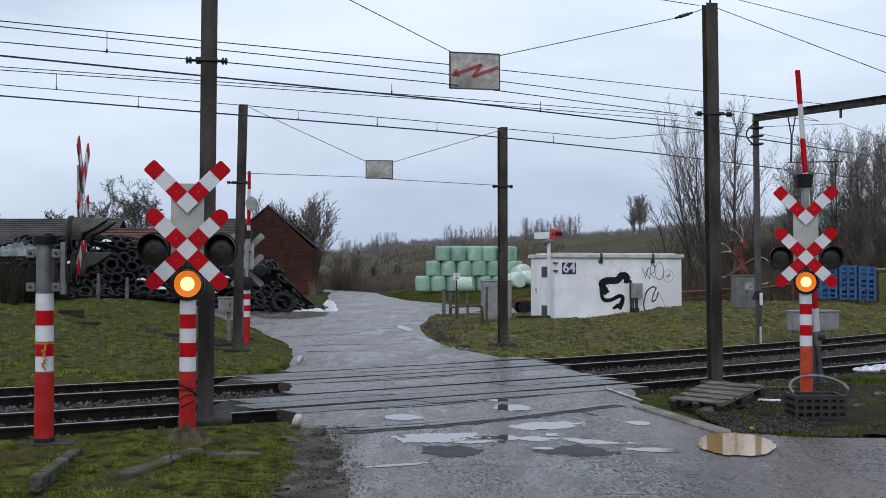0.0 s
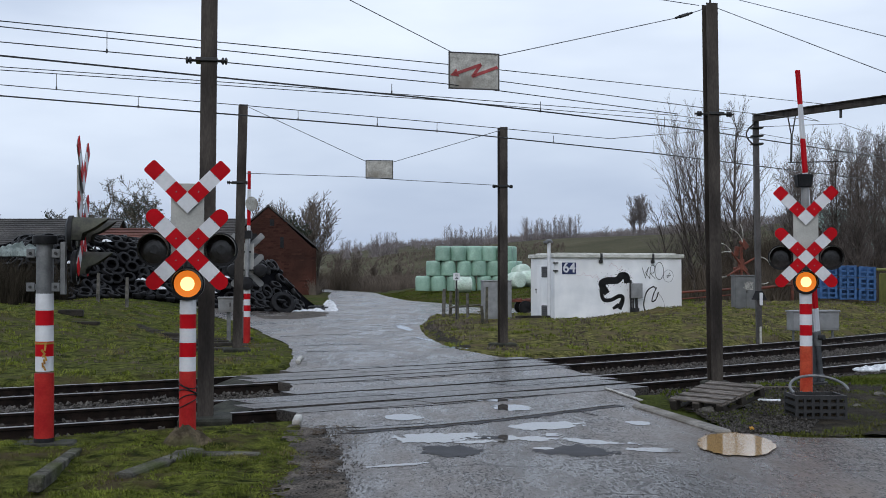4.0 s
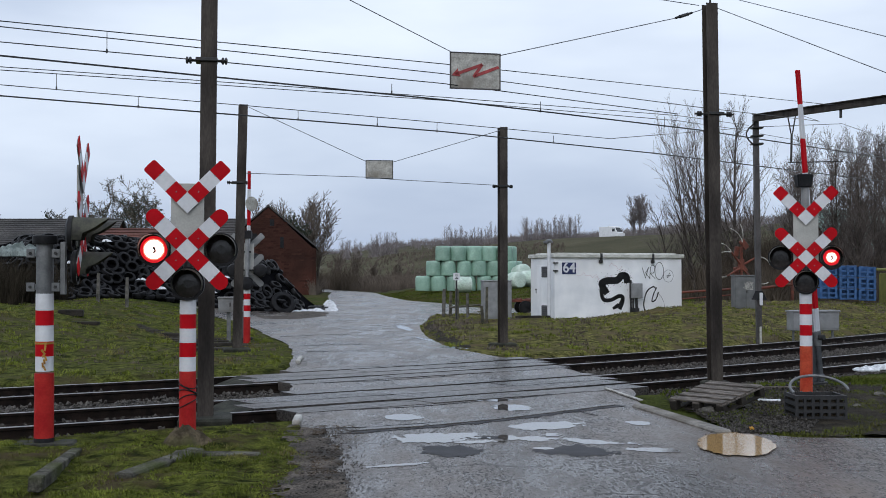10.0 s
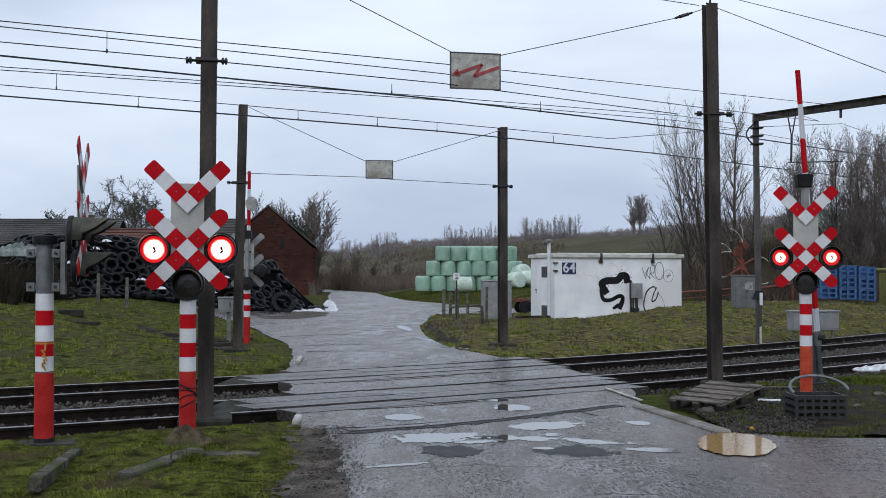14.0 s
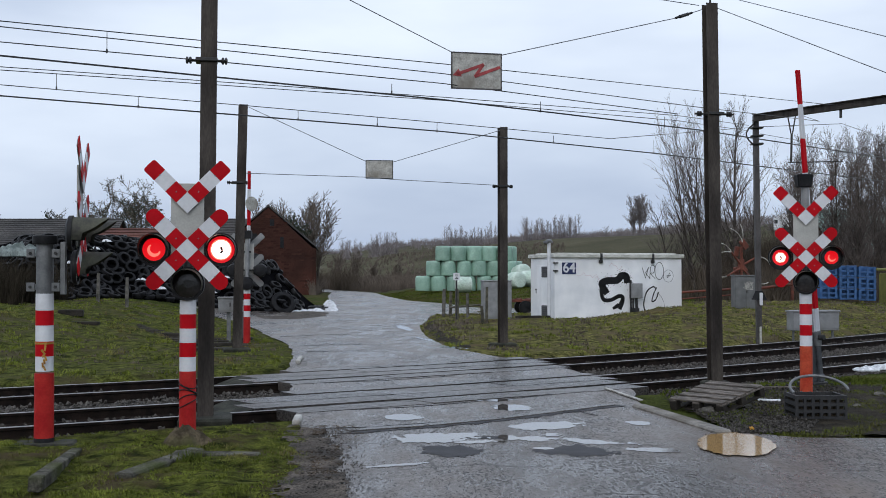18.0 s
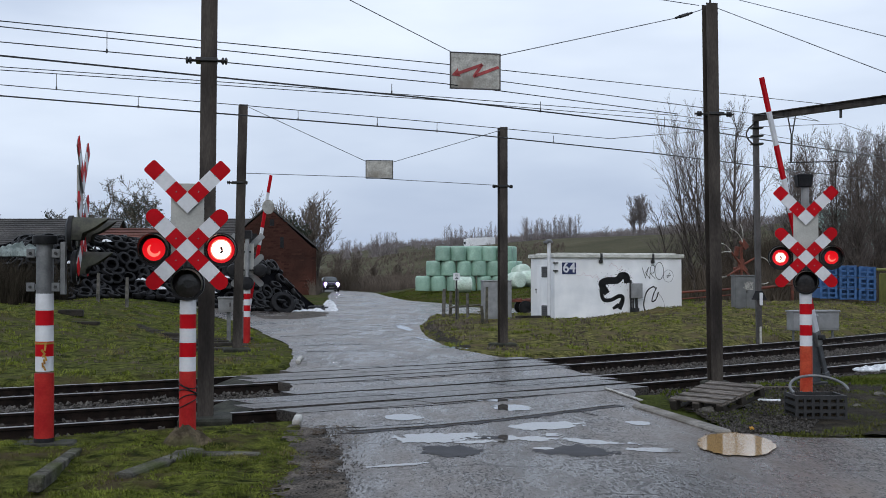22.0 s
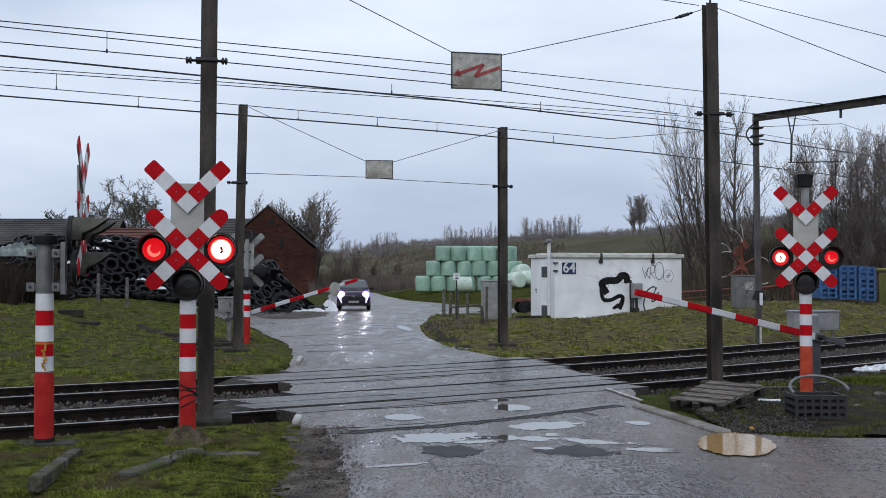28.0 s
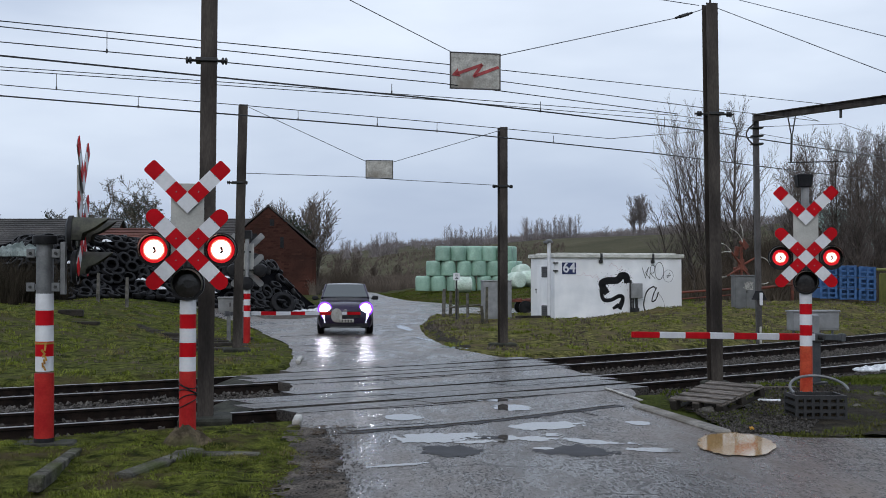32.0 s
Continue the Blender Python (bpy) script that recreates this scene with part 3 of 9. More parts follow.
def make_road():
    bm = bmesh.new()
    ragged = []
    for i, (x, y) in enumerate(ROAD):
        x2, y2 = ROAD[(i + 1) % len(ROAD)]
        far = math.hypot(x, y)
        k = max(1, int(math.hypot(x2 - x, y2 - y) / max(0.35, 0.02 * far))) if far < 60 and y > 5 else 1
        for j in range(k):
            f = j / k
            w = 0.07 if far < 62 and y > 5 else 0.0
            qx, qy = x + (x2 - x) * f, y + (y2 - y) * f
            ragged.append((qx + w * (noise.noise(Vector((qx * 1.3, qy * 0.9, 2))) + 0.6 * noise.noise(Vector((qx * 4, qy * 2.2, 9)))), qy))
    vs = [bm.verts.new((x, y, 0)) for x, y in ragged]
    bm.faces.new(vs)
    bmesh.ops.triangulate(bm, faces=bm.faces[:])
    for _ in range(5):
        long = [e for e in bm.edges if e.calc_length() > max(1.2, 0.07 * e.verts[0].co.length)]
        if not long:
            break
        bmesh.ops.subdivide_edges(bm, edges=long, cuts=1)
        bmesh.ops.triangulate(bm, faces=[f for f in bm.faces if len(f.verts) > 3])
    # finer where the rails cross, to leave their strips open
    for _ in range(5):
        long = [e for e in bm.edges if e.calc_length() > 0.28 and max(v.co.length for v in e.verts) < 31 and any(13.6 < across(v.co.x, v.co.y)[1] < 22.2 for v in e.verts)]
        if not long:
            break
        bmesh.ops.subdivide_edges(bm, edges=long, cuts=1)
        bmesh.ops.triangulate(bm, faces=[f for f in bm.faces if len(f.verts) > 3])
    gone = []
    for f in bm.faces:
        c = f.calc_center_median()
        n = across(c.x, c.y)[1]
        if c.length < 40 and (T1 - 0.42 < n < T1 + GAUGE + 0.36 or T2 - 0.42 < n < T2 + GAUGE + 0.36):
            gone.append(f)
    bmesh.ops.delete(bm, geom=gone, context="FACES")
    for v in bm.verts:
        s, n = across(v.co.x, v.co.y)
        if 13.8 < n < 22.0 and v.co.length < 60:
            z = 0.0
        else:
            z = height(v.co.x, v.co.y, False)
        v.co.z = z + 0.012
    bm.normal_update()
    for f in bm.faces:
        f.smooth = True
        if f.normal.z < 0:
            f.normal_flip()
    me = bpy.data.meshes.new("road")
    bm.to_mesh(me)
    bm.free()
    me.materials.append(ASPHALT)
    return tagged(new("road", me), "worn wet grey asphalt road over the tracks", "road", kind="structure")


make_road()


def strip(s0, s1, n0, n1, z, thick, step=0.6, mat_shape=None, jitter=0.0):
    """A plate that follows the track."""
    sh = mat_shape or Shape()
    k = max(1, int((s1 - s0) / step))
    top, low = [], []
    for i in range(k + 1):
        s = s0 + (s1 - s0) * i / k
        for n in (n0, n1):
            top.append(on_track(s, n, z))
            low.append(on_track(s, n, z - thick))
    m = len(top)
    fs = []
    for i in range(k):
        a = 2 * i
        fs += [(a, a + 2, a + 3, a + 1), (m + a, m + a + 1, m + a + 3, m + a + 2), (a, m + a, m + a + 2, a + 2), (a + 1, a + 3, m + a + 3, m + a + 1)]
    fs += [(0, 1, m + 1, m), (m - 2, 2 * m - 2, 2 * m - 1, m - 1)]
    sh.add(top + low, fs)
    return sh


# where the road's two edges cut the tracks
def edge_s(n, right):
    a, b = ((1.96, 24.7), (2.98, 19.6)) if right else ((-2.88, 22.6), (-1.85, 15.1))
    best = min((abs(across(a[0] + (b[0] - a[0]) * t / 40, a[1] + (b[1] - a[1]) * t / 40)[1] - n), t) for t in range(-30, 71))
    t = best[1] / 40
    return across(a[0] + (b[0] - a[0]) * t, a[1] + (b[1] - a[1]) * t)[0]


def ballast_bed():
    sh = Shape()
    ns = [13.9 + 0.2 * i for i in range(41)]
    ss = [-60 + 1.5 * i for i in range(38)] + [-3 + 0.25 * i for i in range(165)] + [38.5 + 2 * i for i in range(60)]
    pts = []
    for s in ss:
        for n in ns:
            p = on_track(s, n)
            z = -0.17 + 0.035 * noise.noise(Vector((p.x * 5, p.y * 5, 0))) + 0.02 * noise.noise(Vector((p.x * 15, p.y * 15, 0)))
            z -= 0.16 * (1 - smooth01(13.9, 14.5, n)) + 0.16 * smooth01(21.4, 21.9, n)
            p.z = z
            pts.append(p)
    w = len(ns)
    fs = [(i * w + j, i * w + j + w, i * w + j + w + 1, i * w + j + 1) for i in range(len(ss) - 1) for j in range(w - 1)]
    sh.add(pts, [f[::-1] for f in fs])
    return thing("ballast", sh, BALLAST, "grey crushed stone ballast under the tracks", "ballast", kind="structure")


ballast_bed()


def loose_stones():
    rng = random.Random(4)
    sh = Shape()
    for _ in range(15000):
        s = rng.uniform(3, 36)
        n = rng.choice([rng.uniform(14.2, 15.0), rng.uniform(15.2, 16.5), rng.uniform(16.7, 18.7), rng.uniform(16.7, 18.7), rng.uniform(16.7, 18.7), rng.uniform(18.9, 20.2), rng.uniform(20.4, 21.6)])
        if edge_s(n, False) - 0.3 < s < edge_s(n, True) + 0.3:
            continue
        r = rng.uniform(0.02, 0.042)
        c = on_track(s, n, -0.14 + rng.uniform(-0.02, 0.03))
        e = Euler((rng.uniform(0, 6), rng.uniform(0, 6), rng.uniform(0, 6))).to_matrix()
        pts = [c + e @ Vector((a * r * rng.uniform(0.7, 1.3), b * r * rng.uniform(0.7, 1.3), d * r * rng.uniform(0.6, 1.1))) for a, b, d in ((1, 0, 0), (-1, 0, 0), (0, 1, 0), (0, -1, 0), (0, 0, 1), (0, 0, -1))]
        sh.add(pts, [(0, 2, 4), (2, 1, 4), (1, 3, 4), (3, 0, 4), (2, 0, 5), (1, 2, 5), (3, 1, 5), (0, 3, 5)])
    return thing("ballast_stones", sh, STONE, "loose grey crushed stones between the rails", "stones", kind="stuff")


loose_stones()


def rail_profile(sh, s0, s1, n, step=0.5):
    """Foot, web and head swept along the track; the head's top is its own material."""
    prof = [(-0.062, -0.172), (0.062, -0.172), (0.062, -0.158), (0.012, -0.140), (0.012, -0.045), (0.036, -0.035), (0.036, -0.006), (0.028, 0.0), (-0.028, 0.0), (-0.036, -0.006), (-0.036, -0.035), (-0.012, -0.045), (-0.012, -0.140), (-0.062, -0.158)]
    k = int((s1 - s0) / step)
    m = len(prof)
    pts = [on_track(s0 + (s1 - s0) * i / k, n + a, b + 0.004) for i in range(k + 1) for a, b in prof]
    for i in range(k):
        for j in range(m):
            q = (j + 1) % m
            sh.f.append((len(sh.v) + i * m + j, len(sh.v) + i * m + m + j, len(sh.v) + i * m + m + q, len(sh.v) + i * m + q))
            sh.m.append(1 if j in (6, 7, 8) else 0)
    sh.v += [tuple(p) for p in pts]


def make_track(n0, name, label):
    e = empty(name, pose(0, 0, 0), label, "railway track", kind="structure")
    for n in (n0, n0 + GAUGE):
        sh = Shape()
        rail_profile(sh, -70, 170, n)
        part("rail", sh, [RUST, RAILTOP], e, "brown steel rail with a bright worn head")
    proto = Shape()
    proto.box((0, 0, 0), (0.26, 2.55, 0.14), bevel=0.015)
    me = proto.mesh("sleeper", SLEEPER)
    s = -6.0
    while s < 42:
        l, r = edge_s(n0 + 0.7, False), edge_s(n0 + 0.7, True)
        if not l - 0.4 < s < r + 0.3:
            ob = part("sleeper", me, None, e)
            p, q = on_track(s, n0 + GAUGE / 2), on_track(s + 0.1, n0 + GAUGE / 2)
            ob.matrix_local = pose(p.x, p.y, -0.243, 0, 0, math.degrees(math.atan2(q.y - p.y, q.x - p.x)))
        s += 0.62
    return e


make_track(T1, "track_near", "near railway track with rusty brown rails")
make_track(T2, "track_far", "far railway track with rusty brown rails")


def crossing_panels():
    rng = random.Random(8)
    e = empty("crossing_deck", pose(0, 0, 0), "wet grey concrete panels between the rails of the crossing", "crossing deck", kind="structure")
    for n0 in (T1, T2):
        rows = [(n0 - 0.62, n0 - 0.065), (n0 + 0.125, n0 + 0.70), (n0 + 0.72, n0 + GAUGE - 0.125), (n0 + GAUGE + 0.065, n0 + GAUGE + 0.55)]
        for a, b in rows:
            m = (a + b) / 2
            inner = n0 < m < n0 + GAUGE
            lo, hi = edge_s(m, False) - (0.75 if inner else 0.05), edge_s(m, True) + 0.10
            k = 3
            for i in range(k):
                s0 = lo + (hi - lo) * i / k + 0.008
                s1 = lo + (hi - lo) * (i + 1) / k - 0.008
                part("panel", strip(s0, s1, a, b, 0.020 + rng.uniform(-0.004, 0.004), 0.14), PANEL, e)
        # sloped steel guard at the open ends of the deck
        for right in (False, True):
            for a, b in rows[1:3]:
                m = (a + b) / 2
                s = edge_s(m, right) + (0.12 if right else -0.77)
                d = 0.55 if right else -0.55
                p = [on_track(s, a, 0.016), on_track(s, b, 0.016), on_track(s + d, b, -0.15), on_track(s + d, a, -0.15)]
                q = [x - Vector((0, 0, 0.02)) for x in p]
                sh = Shape()
                fs = [(0, 1, 2, 3), (7, 6, 5, 4), (0, 4, 5, 1), (1, 5, 6, 2), (2, 6, 7, 3), (3, 7, 4, 0)]
                sh.add(p + q, fs)
                part("deck_ramp", sh, MOSSYCONC, e, "sloped wet end plate of the crossing deck")
    return e


crossing_panels()

# ---------- masts and wires ----------


def h_mast(name, x, y, h, lean, width, label, foot=(0.6, 0.5, 0.12), turn=0, base=None):
    e = empty(name, pose(x, y, base if base is not None else height(x, y), 0, 0, turn), label, "mast", group="crossing masts")
    sh = Shape()
    w, t = width / 2, 0.007
    # rolled wide-flange section, leaning slightly
    out = [(-w, -w), (w, -w), (w, -w + 2 * t), (t, -w + 2 * t), (t, w - 2 * t), (w, w - 2 * t), (w, w), (-w, w), (-w, w - 2 * t), (-t, w - 2 * t), (-t, -w + 2 * t), (-w, -w + 2 * t)]
    o = math.tan(radians(lean)) * h
    sh.slab(out, -0.4, h, Matrix(((1, 0, o / h, 0), (0, 1, 0, 0), (0, 0, 1, 0), (0, 0, 0, 1))))
    part("column", sh, MAST, e)
    f = Shape()
    f.box((0, 0, foot[2] / 2 - 0.08), (foot[0], foot[1], foot[2] + 0.16), bevel=0.03, taper=0.9)
    part("foot", f, MOSSYCONC, e, "dark mossy concrete foot")
    return e


m_nl = h_mast("mast", -2.97, 15.25, 6.2, 0.35, 0.20, "tall dark brown steel mast beside the crossing signal", foot=(0.66, 0.85, 0.03), turn=10, base=0.0)
m_nr = h_mast("mast", 4.545, 20.36, 6.33, -0.62, 0.20, "tall dark brown steel mast beside the wooden pallet", foot=(0.4, 0.4, 0.02), turn=10, base=0.0)
m_fl = h_mast("mast", -4.84, 28.6, 5.82, 1.3, 0.20, "dark brown steel mast on a concrete foot beside the barrier", foot=(0.62, 0.5, 0.10), turn=15)
m_fr = h_mast("mast", 1.48, 30.2, 5.45, 0.0, 0.20, "dark brown steel mast on a concrete foot beside the road", foot=(0.62, 0.5, 0.10), turn=15)


sh = Shape()
sh.tube((-0.06, 0, 6.20), (-0.06, 0, 6.58), 0.022, 0.016, 8)
sh.box((-0.06, 0, 6.54), (0.10, 0.03, 0.03))
part("spike", sh, DARKSTEEL, m_nr, "thin steel spike at the mast's head")


def clamps(parent, z, length, side=0.0):
    sh = Shape()
    sh.box((0, 0, z), (0.27, 0.26, 0.05), bevel=0.008)
    part("clamp_band", sh, DARKSTEEL, parent)
    for sx in (-1, 1):
        sh = Shape()
        sh.lathe((sx * 0.10, 0, z), (sx, 0, 0), [(0, 0.018), (length * 0.2, 0.018), (length * 0.2 + 0.01, 0.045), (length * 0.2 + 0.03, 0.045), (length * 0.2 + 0.04, 0.018), (length * 0.2 + 0.05, 0.045), (length * 0.2 + 0.07, 0.045), (length * 0.2 + 0.08, 0.018), (length * 0.4, 0.016)], 10)
        part("insulator", sh, DARKSTEEL, parent)


clamps(m_nl, 4.48, 0.4)
clamps(m_nr, 4.48, 0.6)
clamps(m_fl, 3.98, 0.3)
clamps(m_fr, 3.98, 0.4)


def gantry():
    e = empty("catenary_gantry", pose(8.58, 33.2, height(8.58, 33.2)), "grey-brown steel catenary gantry over the tracks", "catenary gantry")
    g0 = -height(8.58, 33.2)
    sh = Shape()
    sh.box((0, 0, 3.1), (0.135, 0.16, 6.6), rot=(0, -0.6, 0))
    part("column", sh, GREYBROWN, e, "weathered grey-brown steel column")
    a, b = Vector((-0.10, -0.1, g0 + 6.05)), Vector((3.55, -9.0, g0 + 5.75))
    sh = Shape()
    q = (b - a).to_track_quat("X", "Z").to_matrix().to_4x4()
    ln = (b - a).length
    for c, size in (((ln / 2, 0, 0.085), (ln, 0.16, 0.02)), ((ln / 2, 0, -0.085), (ln, 0.16, 0.02)), ((ln / 2, 0, 0), (ln, 0.02, 0.16))):
        k = len(sh.v)
        sh.box(c, size)
        for i in range(k, len(sh.v)):
            sh.v[i] = tuple(a + (q @ Vector(sh.v[i])))
    part("beam", sh, MAST, e, "dark brown steel cross beam")
    sh = Shape()
    loop = [Vector((-0.1 - 0.22 * math.sin(math.pi * i / 12), -0.12, g0 + 5.9 - 0.60 * i / 12)) for i in range(13)]
    sh.chain(loop, 0.022, 6)
    part("cable_loop", sh, DARKSTEEL, e)
    for i in range(3):
        sh = Shape()
        sh.box((0, 0, g0 + 5.35 + i * 0.22), (0.30, 0.30, 0.05), bevel=0.01)
        part("clamp_band", sh, DARKSTEEL, e)
    sh = Shape()
    sh.box((0.0, -0.12, g0 + 1.22), (0.42, 0.10, 0.24), taper=0.45)
    part("line_box", sh, BLACK, e, "small black box clamped to the column")
    sh = Shape()
    sh.box((0.045, -0.185, g0 + 1.12), (0.085, 0.02, 0.34), bevel=0.004)
    part("number_plate", sh, WHITE, e, "white plate on the column")
    sh = Shape()
    sh.box((0.05, -0.095, g0 + 0.12), (0.055, 0.03, 0.50))
    part("foot_strip", sh, DIRTYSIGN, e, "pale painted strip at the column's foot")
    # hanging droppers with their registration arms
    for f, drop, arm in ((0.165, 1.30, 1.3), (0.36, 0.30, 0)):
        p = a + (b - a) * f
        d = Shape()
        if arm:
            d.tube(p + Vector((-0.10, 0, -0.09)), p + Vector((-0.02, 0, -0.55)), 0.018, n=6)
            d.tube(p + Vector((0.10, 0, -0.09)), p + Vector((0.02, 0, -0.55)), 0.018, n=6)
            d.tube(p + Vector((-0.08, 0, -0.35)), p + Vector((0.06, 0, -0.35)), 0.014, n=6)
            d.tube(p + Vector((0, 0, -0.55)), p + Vector((-0.02, 0, -drop)), 0.030, n=6)
            d.tube(p + Vector((-0.1, 0, -drop)), p + Vector((arm, -0.1, -drop + 0.02)), 0.016, n=6)
        else:
            d.tube(p + Vector((0.0, 0, -0.05)), p + Vector((0, 0, -drop)), 0.035, n=8)
        part("dropper", d, DARKSTEEL, e)
    return e


gantry()


def wire(name, pts, r, mat, label, sag=0.0):
    sh = Shape()
    line = []
    for a, b in zip(pts, pts[1:]):
        a, b = Vector(a), Vector(b)
        k = 8 if sag else 1
        for i in range(k):
            t = i / k
            line.append(a + (b - a) * t - Vector((0, 0, sag * 4 * t * (1 - t))))
    line.append(Vector(pts[-1]))
    sh.chain(line, r, 4)
    return thing(name, sh, mat, label, "wire", group="overhead wires")




def catenary(name, label, contact, messenger, drops, more=()):
    e = empty(name, pose(0, 0, 0), label, "overhead wire", group="overhead wires")
    sh = Shape()
    sh.chain([Vector(p) for p in contact], 0.0125, 5)
    part("contact_wire", sh, WIRE, e)
    for m in (messenger, *more):
        sh = Shape()
        sh.chain([Vector(p) for p in m], 0.007, 4)
        part("messenger_wire", sh, WIRE, e)
    for x, y, a, b in drops:
        sh = Shape()
        sh.tube((x, y, a), (x, y, b), 0.005, n=4)
        sh.box((x, y, b + 0.01), (0.02, 0.02, 0.05))
        part("dropper", sh, WIRE, e)
    return e


catenary("catenary_near", "blackened overhead wires above the near track",
         [(-26.5, 1.49, 4.66), (-5.5, 15.05, 4.51), (0.0, 18.6, 4.47), (4.76, 22.6, 4.48), (10.03, 27.5, 4.42), (28.34, 44.52, 4.21)],
         [(-26.37, 1.27, 4.59), (-5.48, 15.0, 4.93), (0.0, 18.6, 5.02), (9.86, 30.0, 5.95)],
         [(-4.24, 15.3, 4.85, 4.6), (-0.76, 18.0, 4.62, 4.48), (1.59, 19.8, 4.61, 4.45), (4.01, 22, 4.65, 4.47)],
         [[(-26.37, 1.27, 4.82), (-5.48, 15.0, 4.86), (0.0, 18.6, 4.87), (4.64, 22.0, 4.82), (8.68, 28.0, 5.32), (9.2, 31.4, 5.92)],
          [(-30.32, 12.94, 6.63), (-5.48, 15.0, 4.67), (-3.07, 15.2, 4.48)],
          [(-2.77, 15.3, 4.47), (0.0, 17.4, 4.53), (3.91, 20.2, 4.46)]])
catenary("catenary_far", "blackened overhead wires above the far track",
         [(-28.73, 6.69, 4.91), (-6.86, 18.8, 4.56), (0.0, 22.6, 4.45), (4.63, 26.5, 4.43), (12.39, 34.0, 4.38), (30.37, 51.37, 4.26)],
         [(-27.76, 5.08, 4.79), (-6.86, 18.8, 4.73), (-3.51, 21.0, 4.72), (0.0, 22.6, 4.61), (3.51, 25.5, 4.64), (8.36, 33.2, 5.8)],
         [(-6.02, 18.9, 4.92, 4.68), (-4.92, 19.6, 4.67, 4.49), (-2.53, 21.2, 4.65, 4.49), (-1.19, 22, 4.65, 4.49), (-0.11, 22.6, 4.61, 4.45), (2.23, 24.5, 4.59, 4.44), (4.6, 26.5, 4.73, 4.43)],
         [[(-28.75, 6.7, 4.76), (-6.87, 18.8, 5.01), (0.0, 22.6, 5.09), (5.03, 26.0, 5.19), (8.36, 33.2, 5.86)],
          [(-28.73, 6.69, 4.74), (-6.86, 18.8, 4.96), (0.0, 22.6, 5.03), (5.03, 26.0, 5.08), (8.36, 33.2, 5.71)],
          [(8.67, 33.2, 5.63), (13.86, 38.0, 5.49), (32.21, 54.97, 5.0)],
          [(8.64, 33.1, 5.81), (9.86, 30.0, 5.51), (12.4, 34.0, 5.58), (25.8, 55.1, 5.95)]])
wire("guy_wire", [(4.54, 20.36, 6.29), (13.05, 10.5, 0.0)], 0.007, WIRETHIN, "thin steel guy wire from the mast to the ground")
wire("guy_wire", [(4.405, 20.36, 6.545), (10.18, 2.6, 0.0)], 0.006, WIRETHIN, "thin steel guy wire from the mast to the ground")
wire("guy_wire", [(-6.5, 16.2, 6.9), (4.3, 20.36, 6.31)], 0.007, WIRETHIN, "thin steel wire between the mast heads")
wire("span_wire", [(-2.93, 15.25, 6.15), (0.11, 17.35, 4.98)], 0.007, WIRETHIN, "thin span wire that holds the warning board")
wire("span_wire", [(0.83, 17.9, 5.02), (3.85, 20.1, 6.04), (4.35, 20.36, 6.24)], 0.007, WIRETHIN, "thin span wire that holds the warning board")
wire("span_wire", [(-4.58, 28.6, 5.73), (-1.86, 29.4, 4.52)], 0.008, WIRETHIN, "thin span wire that holds the far board")
wire("span_wire", [(-1.23, 29.6, 4.52), (1.42, 30.2, 5.37)], 0.008, WIRETHIN, "thin span wire that holds the far board")
wire("span_wire", [(-4.63, 28.6, 4.17), (-1.86, 29.4, 4.14), (-1.22, 29.6, 4.1), (1.38, 30.2, 4.0)], 0.008, WIRETHIN, "thin lower span wire between the far masts")
sh = Shape()
sh.tube((3.86, 20.105, 6.044), (4.16, 20.26, 6.164), 0.020, n=8)
sh.tube((3.93, 20.14, 6.072), (4.09, 20.225, 6.136), 0.028, n=8)
thing("wire_tensioner", sh, DARKSTEEL, "dark steel tensioner on the span wire", "tensioner")


def hanging_board(name, m, w, h, label, arrow):
    e = empty(name, m, label, "warning board")
    sh = Shape()
    sh.box((0, 0, 0), (w, 0.012, h), bevel=0.004)
    part("plate", sh, DIRTYSIGN, e)
    sh = Shape()
    for c, s in (((0, 0, h / 2), (w + 0.02, 0.022, 0.018)), ((0, 0, -h / 2), (w + 0.02, 0.022, 0.018)), ((-w / 2, 0, 0), (0.018, 0.022, h)), ((w / 2, 0, 0), (0.018, 0.022, h))):
        sh.box(c, s)
    part("rim", sh, GREYBROWN if arrow else DARKSTEEL, e)
    if arrow:
        sh = Shape()
        pts = [(0.46 * w, 0.125 * h), (-0.03 * w, -0.15 * h), (0.13 * w, 0.18 * h), (-0.40 * w, -0.11 * h)]
        for (a, b), (c, d) in zip(pts, pts[1:]):
            ln, an = math.hypot(c - a, d - b), math.degrees(math.atan2(d - b, c - a))
            sh.box(((a + c) / 2, -0.011, (b + d) / 2), (ln + 0.02, 0.004, 0.044), rot=(0, -an, 0))
        tip = pts[-1]
        q = pose(tip[0] - 0.015, -0.011, tip[1], 90, 0, 0) @ pose(0, 0, 0, 0, 0, math.degrees(math.atan2(0.29 * h, 0.53 * w)))
        sh.slab([(-0.05, 0), (0.07, 0.062), (0.07, -0.062)], -0.002, 0.002, q)
        part("lightning_arrow", sh, SIGNARROW, e, "faded red zigzag arrow")
    else:
        sh = Shape()
        for i in range(5):
            sh.box((-w / 2 + w * (i + 0.5) / 5, 0.012, 0), (0.03, 0.012, h * 0.95))
        part("batten", sh, WOODGREY, e)
    return e


board_near = hanging_board("warning_board", pose(0.465, 17.62, 4.745, 0, 0, 14), 0.745, 0.52, "dirty white board with a red lightning arrow hung over the road", True)
board_far = hanging_board("warning_board", pose(-1.545, 29.5, 4.335, 0, 0, 6), 0.65, 0.43, "plain weathered grey back of a board hung over the road", False)

# ---------- crossing signals ----------
LENSES = {}
SQ_A = 0.170


